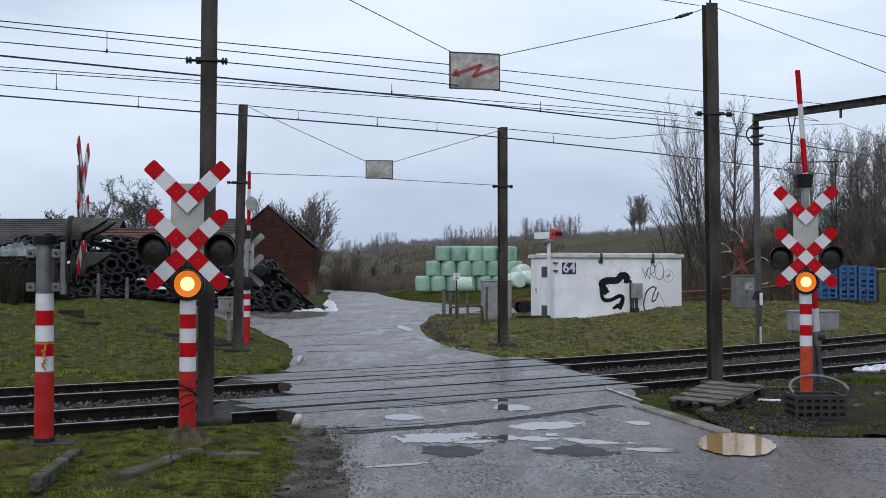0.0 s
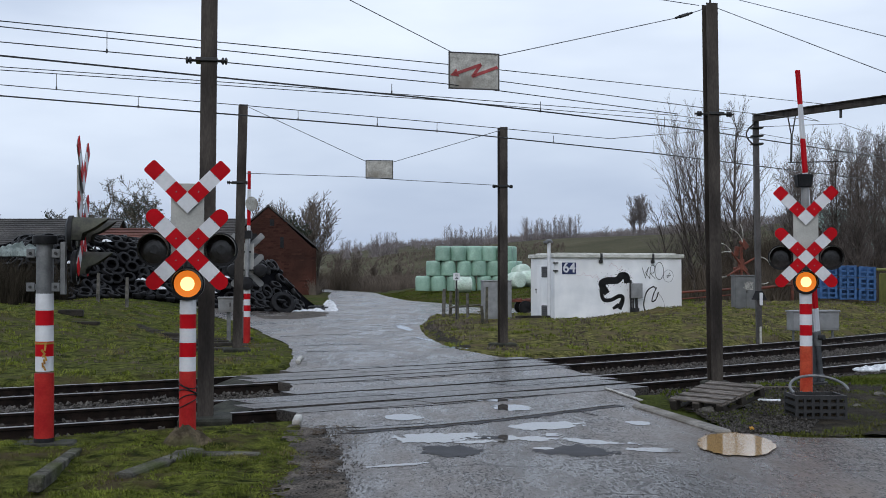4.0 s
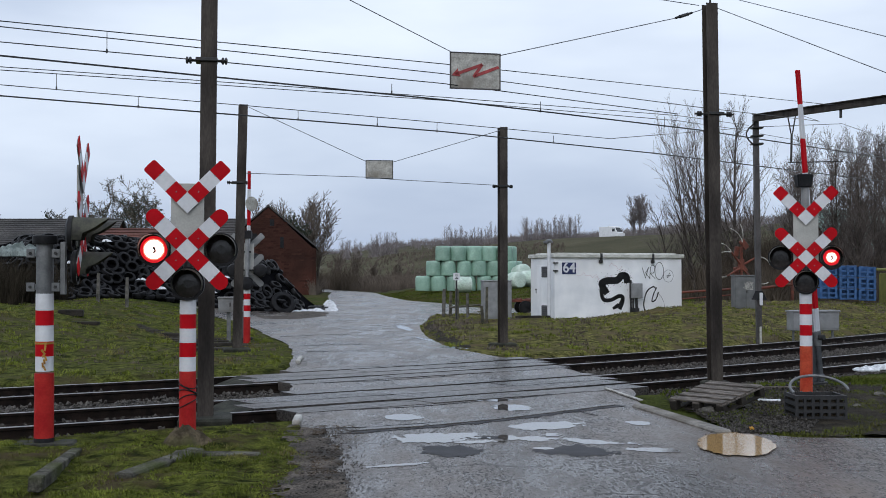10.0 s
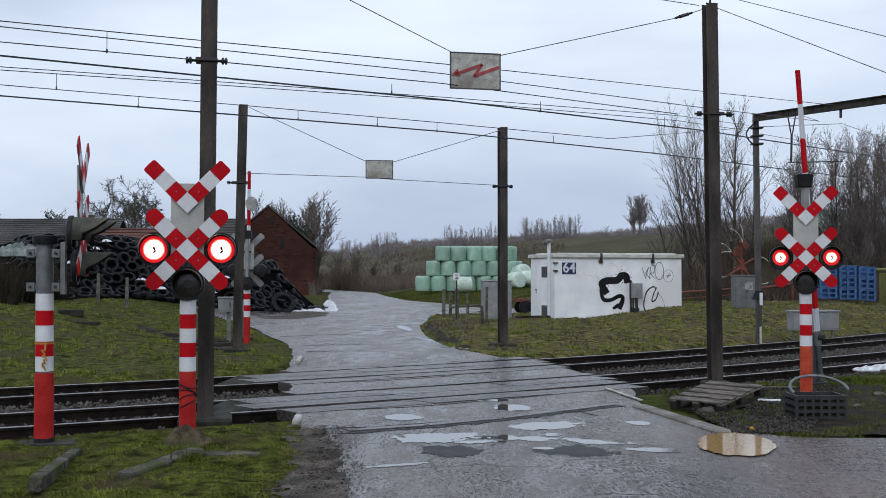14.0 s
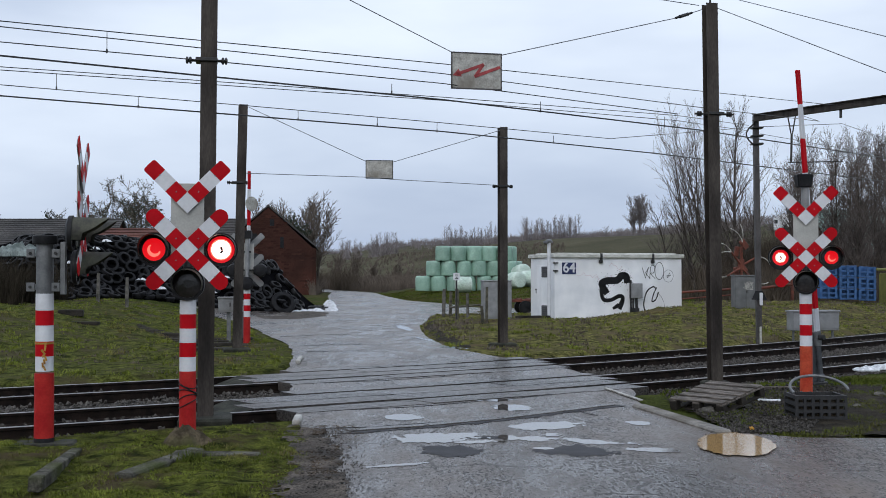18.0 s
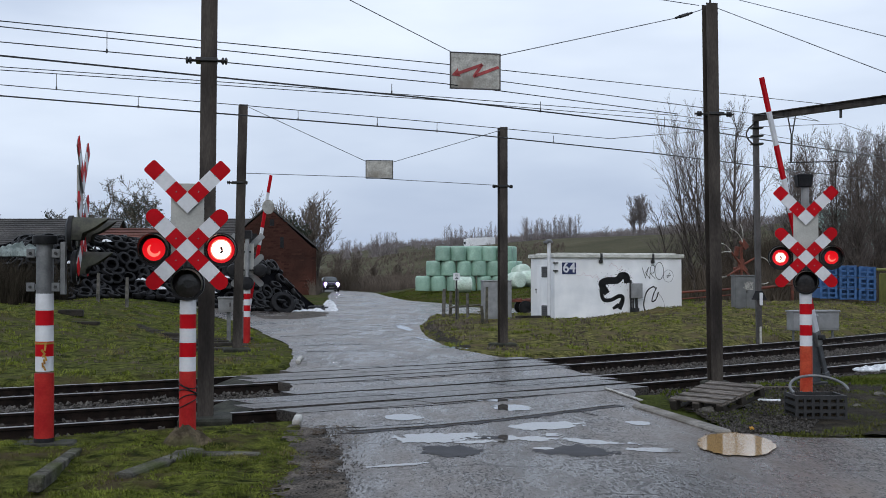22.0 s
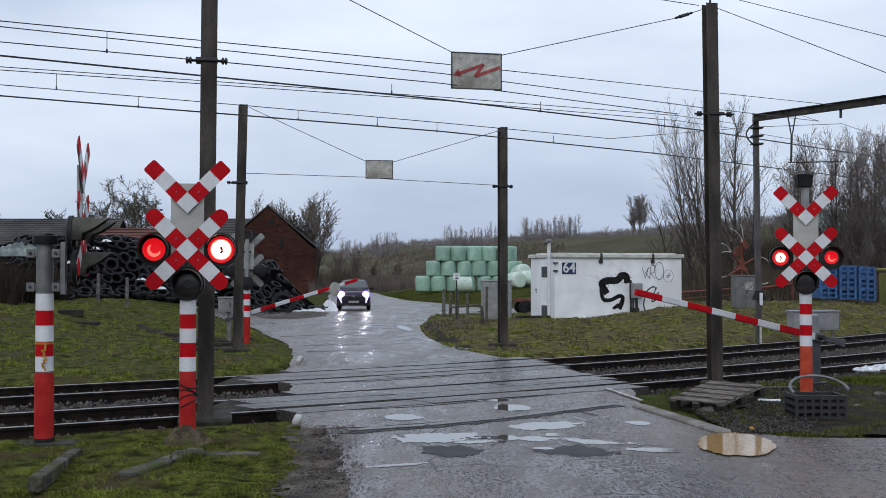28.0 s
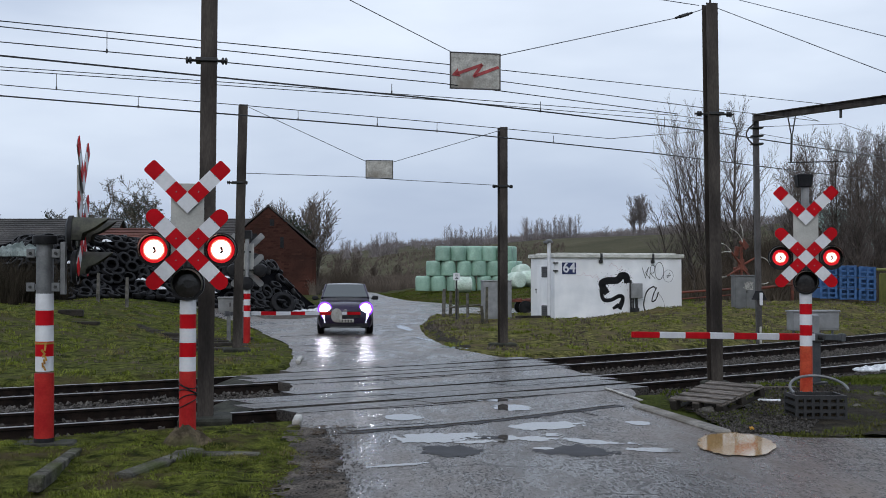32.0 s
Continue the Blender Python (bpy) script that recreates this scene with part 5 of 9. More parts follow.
def relay_hut():
    W, Dp, Hh = 5.45, 2.35, 2.40
    zb = height(4.25, 46.3) - 0.05
    e = empty("relay_hut", pose(4.24, 46.3, zb, 0, 0, 18.4), "white concrete relay hut with black graffiti and the number sign", "hut")
    t = 0.12
    for name, c, s in (("wall_front", (W / 2, t / 2, Hh / 2), (W, t, Hh)), ("wall_back", (W / 2, Dp - t / 2, Hh / 2), (W, t, Hh)), ("wall_end", (t / 2, Dp / 2, Hh / 2), (t, Dp - 2 * t, Hh)), ("wall_end", (W - t / 2, Dp / 2, Hh / 2), (t, Dp - 2 * t, Hh))):
        sh = Shape()
        sh.box(c, s, bevel=0.01)
        part(name, sh, HUTWHITE, e)
    sh = Shape()
    sh.box((W / 2, Dp / 2, Hh + 0.075), (W + 0.16, Dp + 0.20, 0.15), bevel=0.02)
    sh.box((W / 2, Dp / 2, Hh + 0.165), (W - 0.3, Dp - 0.3, 0.06), bevel=0.02)
    part("roof", sh, HUTROOF, e, "grimy pale concrete roof slab")
    sh = Shape()
    sh.box((W / 2, Dp / 2, -0.16), (W + 0.12, Dp + 0.12, 0.38))
    part("plinth", sh, CONC, e)
    for x in (1.92, 4.15):
        sh = Shape()
        sh.box((x, -0.09, Hh + 0.03), (0.10, 0.05, 0.30), bevel=0.01)
        sh.box((x, -0.05, Hh - 0.14), (0.14, 0.10, 0.14), bevel=0.02)
        part("roof_strap", sh, DARKSTEEL, e)
    # door in the end wall with its vents
    door = Shape()
    door.box((-0.012, Dp * 0.50, 1.10), (0.024, 1.05, 2.05), bevel=0.006)
    d = part("door", door, HUTWHITE, e, "plain white steel door")
    for z in (1.86, 0.36):
        v = Shape()
        v.box((-0.030, Dp * 0.34, z), (0.020, 0.74, 0.42), bevel=0.005)
        vv = part("vent", v, VENT, d, "dark louvred vent")
        for i in range(5):
            v.box((-0.045, Dp * 0.34, z - 0.16 + 0.08 * i), (0.012, 0.72, 0.02), rot=(0, 30, 0))
        vv.data = v.mesh("vent", VENT)
    h = Shape()
    h.box((-0.04, Dp * 0.73, 1.18), (0.05, 0.10, 0.04), bevel=0.01)
    h.box((-0.03, Dp * 0.74, 1.10), (0.02, 0.05, 0.16), bevel=0.01)
    part("handle", h, DARKSTEEL, d)
    # number sign
    s = Shape()
    s.box((0.60, -0.012, 2.00), (0.58, 0.02, 0.44), bevel=0.004)
    sign = part("number_sign", s, SIGNBLUE, e, "dark blue sign with a white number")
    me = lettering("64", 0.53)
    me.materials.append(WHITE)
    n = part("numeral", me, None, sign)
    n.matrix_local = pose(0.60, -0.026, 2.01, 90, 0, 0)
    # black graffiti: the sprayed scroll, the scribbles and the outline
    low, up = 0.22, 0.10
    g = Shape()
    main = curve_pts([(2.16, 1.30), (1.98, 1.62), (2.22, 1.74), (2.62, 1.76), (2.82, 1.93), (3.02, 1.90), (3.06, 1.72)], 6)
    for (a, b), (c, dd) in zip(main, main[1:]):
        g.box(((a + c) / 2, -0.006, (b + dd) / 2 - low), (math.hypot(c - a, dd - b) + 0.14, 0.006, 0.27), rot=(0, -math.degrees(math.atan2(dd - b, c - a)), 0))
    part("graffiti", g, SPRAY, e, "thick black sprayed scroll")
    g = Shape()
    spray = random.Random(52)
    for _ in range(420):
        x0, z0 = main[spray.randrange(len(main))]
        q = 0.0035 + 0.010 * spray.random() ** 3
        g.box((x0 + spray.gauss(0, 0.13), -0.004, z0 - low + spray.gauss(0, 0.13)), (q * 2, 0.004, q * 2), rot=(0, spray.uniform(0, 90), 0))
    part("overspray", g, SPRAY, e, "fine black speckle round the scroll")
    g = Shape()
    stroke([(x, z - low) for x, z in curve_pts([(1.98, 1.62), (1.96, 1.30), (2.06, 1.02), (2.36, 1.00), (2.70, 1.14), (2.86, 1.10), (2.86, 0.92), (2.76, 0.68)], 6)], 0.15, -0.005, g)
    stroke([(x, z - low) for x, z in curve_pts([(2.86, 1.08), (2.72, 0.80), (2.48, 0.68), (2.66, 0.82)], 6)], 0.10, -0.005, g)
    part("graffiti", g, SPRAY, e, "black sprayed loop")
    thin = Shape()
    for line in ([(3.72, 1.92), (3.86, 1.52), (3.92, 1.72), (4.00, 1.94), (3.86, 1.72), (4.06, 1.50)],
                 curve_pts([(4.04, 1.50), (4.10, 1.98), (4.26, 1.98), (4.22, 1.74), (4.08, 1.70), (4.28, 1.50)], 5),
                 [(4.46 + 0.19 * math.cos(a / 10 * math.pi), 1.80 + 0.34 * math.sin(a / 10 * math.pi)) for a in range(21)]):
        stroke([(x, z + up) for x, z in line], 0.022, -0.004, thin)
    stroke([(4.86 + 0.22 * math.cos(a / 10 * math.pi), 1.60 + up + 0.24 * math.sin(a / 10 * math.pi)) for a in range(21)], 0.012, -0.004, thin)
    stroke([(x, z + up) for x, z in ((4.76, 1.60), (4.96, 1.64), (4.80, 1.52), (4.92, 1.72))], 0.02, -0.004, thin)
    part("graffiti", thin, SPRAY, e, "thin black sprayed scribble")
    thin = Shape()
    stroke(curve_pts([(3.86, 0.20), (3.78, 0.62), (3.92, 1.10), (4.18, 1.28), (4.30, 1.22)], 6), 0.05, -0.004, thin)
    stroke(curve_pts([(4.34, 1.24), (4.22, 1.02), (4.14, 0.72), (4.30, 0.78), (4.42, 1.06)], 6), 0.045, -0.004, thin)
    stroke(curve_pts([(4.36, 1.02), (4.52, 0.92), (4.68, 0.58), (4.64, 0.30), (4.30, 0.16), (4.04, 0.14)], 6), 0.012, -0.004, thin)
    part("graffiti", thin, SPRAY, e, "thin black sprayed outline")
    pink = Shape()
    rng = random.Random(11)
    for x0, z0, k in ((0.95, 1.72, 9), (1.70, 1.62, 8), (2.30, 2.08, 6)):
        p = (x0, z0)
        for i in range(k):
            q = (x0 + 0.09 * (i + 1), z0 + rng.uniform(-0.14, 0.14))
            stroke([p, q], 0.016, -0.003, pink)
            p = q
    part("graffiti", pink, SPRAYPINK, e, "faded pink scrawl")
    # camera pole at the corner, meter box with its stand
    c = Shape()
    c.tube((-0.27, -0.10, -0.1), (-0.27, -0.10, 2.98), 0.065, n=12)
    pole = part("camera_pole", c, WHITE, e, "white pole with a small camera", smooth=True)
    c = Shape()
    c.lathe((-0.27, -0.10, 2.96), (0, 0, 1), [(0, 0.13), (0.06, 0.15), (0.12, 0.10), (0.15, 0.02)], 14)
    c.box((-0.41, -0.16, 2.98), (0.22, 0.12, 0.10), rot=(0, 0, 20), bevel=0.02)
    part("camera_head", c, GALV, pole)
    c = Shape()
    for z in (1.90, 2.20):
        c.box((0.02, -0.06, z), (0.20, 0.06, 0.05))
    part("pole_clip", c, DARKSTEEL, e)
    b = Shape()
    b.box((3.36, -0.16, 1.13), (0.46, 0.26, 0.58), bevel=0.015)
    box = part("meter_box", b, GREYPAINT, e, "grey meter box on a stand")
    b = Shape()
    b.box((3.14, -0.16, 0.75), (0.06, 0.06, 1.6))
    b.box((3.24, -0.16, 0.45), (0.05, 0.05, 1.0))
    b.box((3.40, -0.14, 0.62), (0.08, 0.08, 0.75))
    b.box((3.34, -0.10, 0.22), (0.36, 0.12, 0.5), bevel=0.02)
    part("stand", b, DARKSTEEL, box)
    return e


relay_hut()

# ---------- road details ----------


PUDDLE = "shallow puddle that mirrors the pale sky"


def pool(name, cx, cy, rx, ry, rot, seed, mat, label, cat, z=0.0165, rag=0.5, step=0.02):
    """A ragged film of water or tar: the low cells of a rough hollow."""
    sh = Shape()
    c, s = math.cos(rot), math.sin(rot)
    n = int(1.7 * max(rx, ry) / step)
    idx = {}
    for i in range(-n, n + 1):
        for j in range(-n, n + 1):
            x, y = i * step, j * step
            u, v = (x * c + y * s) / rx, (-x * s + y * c) / ry
            q = Vector((cx + x, (cy + y) * 0.42, seed * 3.7))
            f = 1 - u * u - v * v + rag * (noise.noise(q * 3.0) + 0.9 * noise.noise(q * 8.0) + 0.75 * noise.noise(q * 18.0) + 0.5 * noise.noise(q * 38.0))
            if f > 0:
                idx[i, j] = len(sh.v)
                sh.v.append((cx + x, cy + y, z))
    for (i, j), a in idx.items():
        q = [idx.get((i + 1, j)), idx.get((i + 1, j + 1)), idx.get((i, j + 1))]
        if None not in q:
            sh.f.append((a, *q))
            sh.m.append(0)
        elif q[0] is not None and q[1] is not None:
            sh.f.append((a, q[0], q[1]))
            sh.m.append(0)
        elif q[1] is not None and q[2] is not None:
            sh.f.append((a, q[1], q[2]))
            sh.m.append(0)
    return thing(name, sh, mat, label, cat, kind="structure")


for k, (cx, cy, rx, ry, rot, rag) in enumerate([(0.90, 16.35, 0.27, 0.40, 0.2, 0.35), (-0.50, 15.2, 0.29, 0.30, 0.2, 0.35), (-0.02, 13.36, 0.62, 0.36, 0.45, 0.6), (0.34, 12.98, 0.36, 0.12, 0.15, 0.6), (1.22, 14.36, 0.50, 0.34, 0.62, 0.4), (1.20, 13.55, 0.12, 0.16, 0.1, 0.5),
                                                (0.92, 13.30, 0.40, 0.20, -0.1, 0.95), (1.62, 12.98, 0.40, 0.17, -0.55, 0.8), (2.15, 12.40, 0.34, 0.14, -0.25, 0.6), (1.05, 12.50, 0.12, 0.12, 0.0, 0.4), (-0.45, 11.40, 0.32, 0.07, 0.45, 0.7), (-0.55, 17.75, 0.40, 0.20, 0.3, 0.7), (0.70, 17.3, 0.30, 0.18, -0.1, 0.8), (2.35, 14.6, 0.16, 0.24, 0.3, 0.5)]):
    pool("puddle", cx, cy, rx, ry, rot, 30 + k, WATER, PUDDLE, "puddle", rag=rag * 1.25)
for k, (cx, cy, rx, ry, rot) in enumerate([(-0.45, 34.2, 0.12, 1.2, 0.25), (-1.35, 42.5, 0.16, 3.2, 0.12), (0.2, 29.8, 0.20, 0.8, 0.5)]):
    pool("puddle", cx, cy, rx * 1.2, ry, rot, 42 + k, WATER, PUDDLE, "puddle", height(cx, cy, False) + 0.0195, 0.9, 0.035)
pool("muddy_puddle", 3.07, 12.78, 0.40, 0.88, -0.22, 71, MUDWATER, "ochre muddy puddle at the edge of the road", "puddle", 0.0245, 0.16, 0.012)
for k, (cx, cy, rx, ry, rot) in enumerate([(0.03, 12.33, 0.36, 0.40, 0.0), (1.36, 12.33, 0.38, 0.36, -0.2), (0.55, 13.35, 0.26, 0.12, 0.2)]):
    pool("asphalt_patch", cx, cy, rx, ry, rot, 90 + k, PATCH, "dark bitumen patch in the road", "road patch", 0.0150, 0.75)
# gravel and mud along the verge


def soil_patch(name, outline, mat, label, cat, dz=0.016, step=0.14, on_road=False):
    """Bare soil laid over the ground inside a ragged outline."""
    sh = Shape()
    xs, ys = [p[0] for p in outline], [p[1] for p in outline]
    nx, ny = int((max(xs) - min(xs)) / step) + 1, int((max(ys) - min(ys)) / step) + 1

    def inside(x, y):
        x += 0.13 * noise.noise(Vector((x * 2.2, y * 1.1, 1))) + 0.10 * noise.noise(Vector((x * 9, y * 3.5, 3))) + 0.09 * noise.noise(Vector((x * 30, y * 11, 5)))
        y += 0.22 * noise.noise(Vector((x * 2.2, y * 2.2, 7)))
        c = False
        for i in range(len(outline)):
            (x1, y1), (x2, y2) = outline[i], outline[i - 1]
            if (y1 > y) != (y2 > y) and x < (x2 - x1) * (y - y1) / (y2 - y1) + x1:
                c = not c
        return c
    idx = {}
    for i in range(nx + 1):
        for j in range(ny + 1):
            x, y = min(xs) + i * step, min(ys) + j * step
            if inside(x, y):
                idx[i, j] = len(sh.v)
                z = height(x, y, False) + 0.013 if on_road else height(x, y)
                sh.v.append((x, y, z + dz + 0.012 * noise.noise(Vector((x * 7, y * 7, 0)))))
    for (i, j), a in idx.items():
        q = [idx.get((i + 1, j)), idx.get((i + 1, j + 1)), idx.get((i, j + 1))]
        if None not in q:
            sh.f.append((a, *q))
            sh.m.append(0)
        elif q[0] is not None and q[1] is not None:
            sh.f.append((a, q[0], q[1]))
            sh.m.append(0)
        elif q[1] is not None and q[2] is not None:
            sh.f.append((a, q[1], q[2]))
            sh.m.append(0)
    return thing(name, sh, mat, label, cat, kind="structure", smooth=True)


def turf_patch(name, place, x0, x1, y0, y1, step, mat, label):
    """Lumpy turf laid close over the ground wherever place() says so."""
    sh = Shape()
    idx = {}
    for i in range(int((x1 - x0) / step) + 1):
        for j in range(int((y1 - y0) / step) + 1):
            x, y = x0 + i * step, y0 + j * step
            if not place(x, y):
                continue
            on = off_road(x, y)
            if on or off_road(x - 1.6 * step, y) or off_road(x + 1.6 * step, y) or off_road(x, y + 1.6 * step):
                idx[i, j] = len(sh.v)
                sh.v.append((x, y, height(x, y) + (0.006 if on else -0.07)))
    for (i, j), a in idx.items():
        q = [idx.get((i + 1, j)), idx.get((i + 1, j + 1)), idx.get((i, j + 1))]
        if None not in q:
            sh.f.append((a, *q))
            sh.m.append(0)
        elif q[0] is not None and q[1] is not None:
            sh.f.append((a, q[0], q[1]))
            sh.m.append(0)
        elif q[1] is not None and q[2] is not None:
            sh.f.append((a, q[1], q[2]))
            sh.m.append(0)
    return thing(name, sh, mat, label, "grass", kind="structure", smooth=True)


def off_road(x, y):
    """True away from the asphalt."""
    inside = False
    n = len(ROAD)
    for i in range(n):
        (x1, y1), (x2, y2) = ROAD[i], ROAD[i - 1]
        if (y1 > y) != (y2 > y) and x < (x2 - x1) * (y - y1) / (y2 - y1) + x1:
            inside = not inside
    return not inside


turf_patch("verge_turf", lambda x, y: across(x, y)[1] < 14.5 and x > -0.42 * y - 0.4, -6.4, -0.9, 8.6, 15.6, 0.05, TURF, "lumpy moss and short grass on the near verge")
turf_patch("bank_turf", lambda x, y: across(x, y)[1] > 21.3 and x > -0.40 * y - 0.5, -19.0, -2.0, 17.0, 51.0, 0.16, LEFTTURF, "lumpy olive grass on the bank beyond the tracks")
turf_patch("bank_turf", lambda x, y: across(x, y)[1] > 21.3 and x < 0.40 * y + 0.5, -1.6, 21.0, 24.0, 54.0, 0.17, BANKTURF, "lumpy olive grass on the bank below the hut")


soil_patch("verge_mud", [(-1.45, 8.6), (-0.60, 8.6), (-0.74, 9.8), (-0.92, 11.3), (-1.08, 12.5), (-1.36, 13.9), (-1.80, 14.6), (-1.82, 13.9), (-1.42, 11.6), (-1.36, 10.0)], MUD, "dark gravelly mud along the road's edge", "mud", 0.006, 0.022, True)
soil_patch("road_mud", [(-10.9, 56), (-8.4, 51.5), (-6.2, 50.5), (-5.2, 54), (-5.4, 59), (-6.8, 62.0), (-10.2, 60.6)], MUD, "brown mud trodden over the asphalt before the clamp", "mud", 0.006, 0.13, True)
soil_patch("bare_verge", [(3.12, 17.4), (3.25, 14.2), (3.9, 13.42), (5.3, 13.36), (5.9, 15.0), (6.5, 17.8), (7.2, 19.8), (5.6, 19.4), (4.2, 18.7)], EARTH, "dark bare earth and gravel on the verge", "earth", 0.018, 0.06)
soil_patch("bare_verge", [(-7.5, 15.2), (-5.0, 13.6), (-3.0, 13.4), (-3.6, 13.9), (-5.6, 15.3), (-7.4, 16.4)], EARTH, "bare earth beside the near track", "earth", 0.010, 0.10)
soil_patch("bare_verge", [(-0.62, 46.5), (-0.66, 41.8), (-0.20, 33.9), (0.46, 29.5), (0.80, 29.9), (0.14, 34.4), (-0.26, 41.8), (-0.26, 46.5)], EARTH, "dark crumbling earth along the edge of the grass island", "earth", 0.014, 0.09)
soil_patch("bare_verge", [(-9.0, 36), (-6.5, 33), (-4.6, 30.0), (-5.2, 33.5), (-7.6, 37.5), (-10, 39)], EARTH, "trodden bare earth on the bank", "earth", 0.012, 0.2)


def crack(pts, w, z=0.0155):
    sh = Shape()
    rng = random.Random(int(pts[0][0] * 100 + 7))
    line = []
    for (a, b), (c, d) in zip(pts, pts[1:]):
        n = max(2, int(math.hypot(c - a, d - b) / 0.12))
        for i in range(n):
            t = i / n
            line.append((a + (c - a) * t + rng.uniform(-0.02, 0.02), b + (d - b) * t + rng.uniform(-0.02, 0.02)))
    line.append(pts[-1])
    for (a, b), (c, d) in zip(line, line[1:]):
        ww = w * rng.uniform(0.4, 1.4)
        sh.box(((a + c) / 2, (b + d) / 2, z), (math.hypot(c - a, d - b) + 0.01, ww, 0.004), rot=(0, 0, math.degrees(math.atan2(d - b, c - a))))
    return thing("dark_road_line", sh, PATCH, "dark ragged crack or painted step shade in the wet asphalt", "road crack", kind="structure")


# this widest line is the shade below the old kerb's step, laid as colour
crack([(-1.16, 13.65), (-0.5, 14.02), (0.11, 14.41), (0.9, 15.05), (1.6, 15.75), (2.42, 16.55)], 0.13)
crack([(-1.5, 14.1), (-0.8, 14.25), (0.0, 14.75)], 0.02)
crack([(1.5, 15.9), (1.8, 15.8), (1.95, 15.4)], 0.03)
crack([(-2.2, 19.9), (-0.9, 20.5), (0.2, 21.4)], 0.03)
crack([(-3.6, 31.0), (-2.4, 31.6), (-1.2, 31.2)], 0.06, height(-2.4, 31.3, False) + 0.016)
crack([(-1.6, 15.9), (-0.4, 16.4), (0.9, 17.4), (2.2, 18.6)], 0.03)
crack([(-3.2, 28.3), (-1.9, 28.6)], 0.06, height(-2.4, 28.4, False) + 0.016)
crack([(-4.9, 36.5), (-3.4, 38.0), (-2.2, 37.2)], 0.07, height(-3.4, 37.4, False) + 0.016)


def worn_kerb():
    """Flush pale slabs of an old kerb along the long dark line."""
    line = [Vector(q) for q in ((-1.05, 13.83), (-0.15, 14.33), (0.75, 15.02), (1.6, 15.86), (2.36, 16.62))]
    for k, (a, b) in enumerate(zip(line, line[1:])):
        d = b - a
        sh = Shape()
        sh.box((0, 0.09, 0.009), (d.length - 0.03, 0.17, 0.024), bevel=0.006)
        thing("kerb_slab", sh, PANEL, "flush worn concrete kerb slab in the road", "kerb", pose((a.x + b.x) / 2, (a.y + b.y) / 2, 0.004, 0, 0, math.degrees(math.atan2(d.y, d.x))), group="kerb slabs", kind="structure")


worn_kerb()


def road_grit():
    rng = random.Random(12)
    sh = Shape()
    for _ in range(9000):
        y = rng.uniform(8.5, 14.2)
        x = rng.uniform(-1.35, 0.33 * y)
        if noise.noise(Vector((x * 1.3, y * 0.6, 2))) < 0.14:
            continue
        r = rng.uniform(0.004, 0.010) if rng.random() < 0.96 else rng.uniform(0.010, 0.018)
        a = rng.uniform(0, 6)
        pts = [(x + r * math.cos(a + k * 2.09), y + r * math.sin(a + k * 2.09), 0.012) for k in range(3)] + [(x, y, 0.012 + r * 0.35)]
        sh.add(pts, [(0, 1, 3), (1, 2, 3), (2, 0, 3)])
    return thing("road_grit", sh, BALLAST, "small dark grit scattered over the worn asphalt", "grit", kind="stuff")


road_grit()


def pebbles(name, seed, n, place, r0, r1, mat, label):
    """Loose broken stones strewn over the soil."""
    rng = random.Random(seed)
    sh = Shape()
    for _ in range(n):
        x, y, z = place(rng)
        r = rng.uniform(r0, r1)
        e = Euler((rng.uniform(0, 6), rng.uniform(0, 6), 0)).to_matrix()
        c = Vector((x, y, z))
        pts = [c + e @ Vector(q) * r * rng.uniform(0.7, 1.2) for q in ((1, 0, 0), (-1, 0, 0), (0, 1, 0), (0, -1, 0), (0, 0, 0.8), (0, 0, -0.8))]
        sh.add(pts, [(0, 2, 4), (2, 1, 4), (1, 3, 4), (3, 0, 4), (2, 0, 5), (1, 2, 5), (3, 1, 5), (0, 3, 5)])
    return thing(name, sh, mat, label, "gravel", kind="stuff")


def rubble_place(r):
    y = 13.7 + 6.0 * r.random() ** 1.6
    x = r.uniform(3.25, 4.1 + (y - 13.7) * 0.42)
    return x, y, height(x, y) + 0.030


def edge_gravel(r):
    y = r.uniform(8.8, 14.0)
    edge = -1.20 - 0.40 * smooth01(11.3, 13.9, y)
    return r.gauss(edge + 0.12, 0.15), y, 0.018


pebbles("verge_gravel", 19, 1500, edge_gravel, 0.004, 0.011, BALLAST, "small brown pebbles in the mud of the verge")
pebbles("verge_rubble", 23, 1500, rubble_place, 0.010, 0.034, BALLAST, "dark grey rubble and gravel round the pallet")

# concrete edging and white edge marks
sh = Shape()
a, b = Vector((2.64, 16.45, 0.012)), Vector((3.16, 13.72, 0.012))
sh.box((a + b) / 2 + Vector((0, 0, 0.0)), (0.20, (b - a).length, 0.07), rot=(0, 0, math.degrees(math.atan2(b.y - a.y, b.x - a.x)) + 90), bevel=0.02)
thing("edging", sh, EDGECONC, "low worn concrete edging beside the muddy puddle", "edging", kind="structure")
sh = Shape()
a, b = Vector((2.52, 18.95, 0.03)), Vector((2.78, 17.1, 0.03))
sh.box((a + b) / 2, (0.05, (b - a).length, 0.016), rot=(0, 0, math.degrees(math.atan2(b.y - a.y, b.x - a.x)) + 90))
thing("edge_line", sh, DIRTYSIGN, "worn white edge strip on the crossing deck", "edge line", kind="structure")


def marker(x, y, ln, turn):
    sh = Shape()
    sh.box((0, 0, 0.045), (0.10, ln, 0.09), bevel=0.02)
    return thing("edge_marker", sh, DIRTYSIGN, "low white concrete marker block at the road's edge", "marker block", pose(x, y, height(x, y), 0, 0, turn), group="edge markers")


marker(-1.76, 14.75, 0.62, 4)
marker(-2.93, 22.6, 1.3, 8)
marker(-2.93, 24.9, 1.3, 4)
marker(-2.30, 19.3, 0.9, 6)

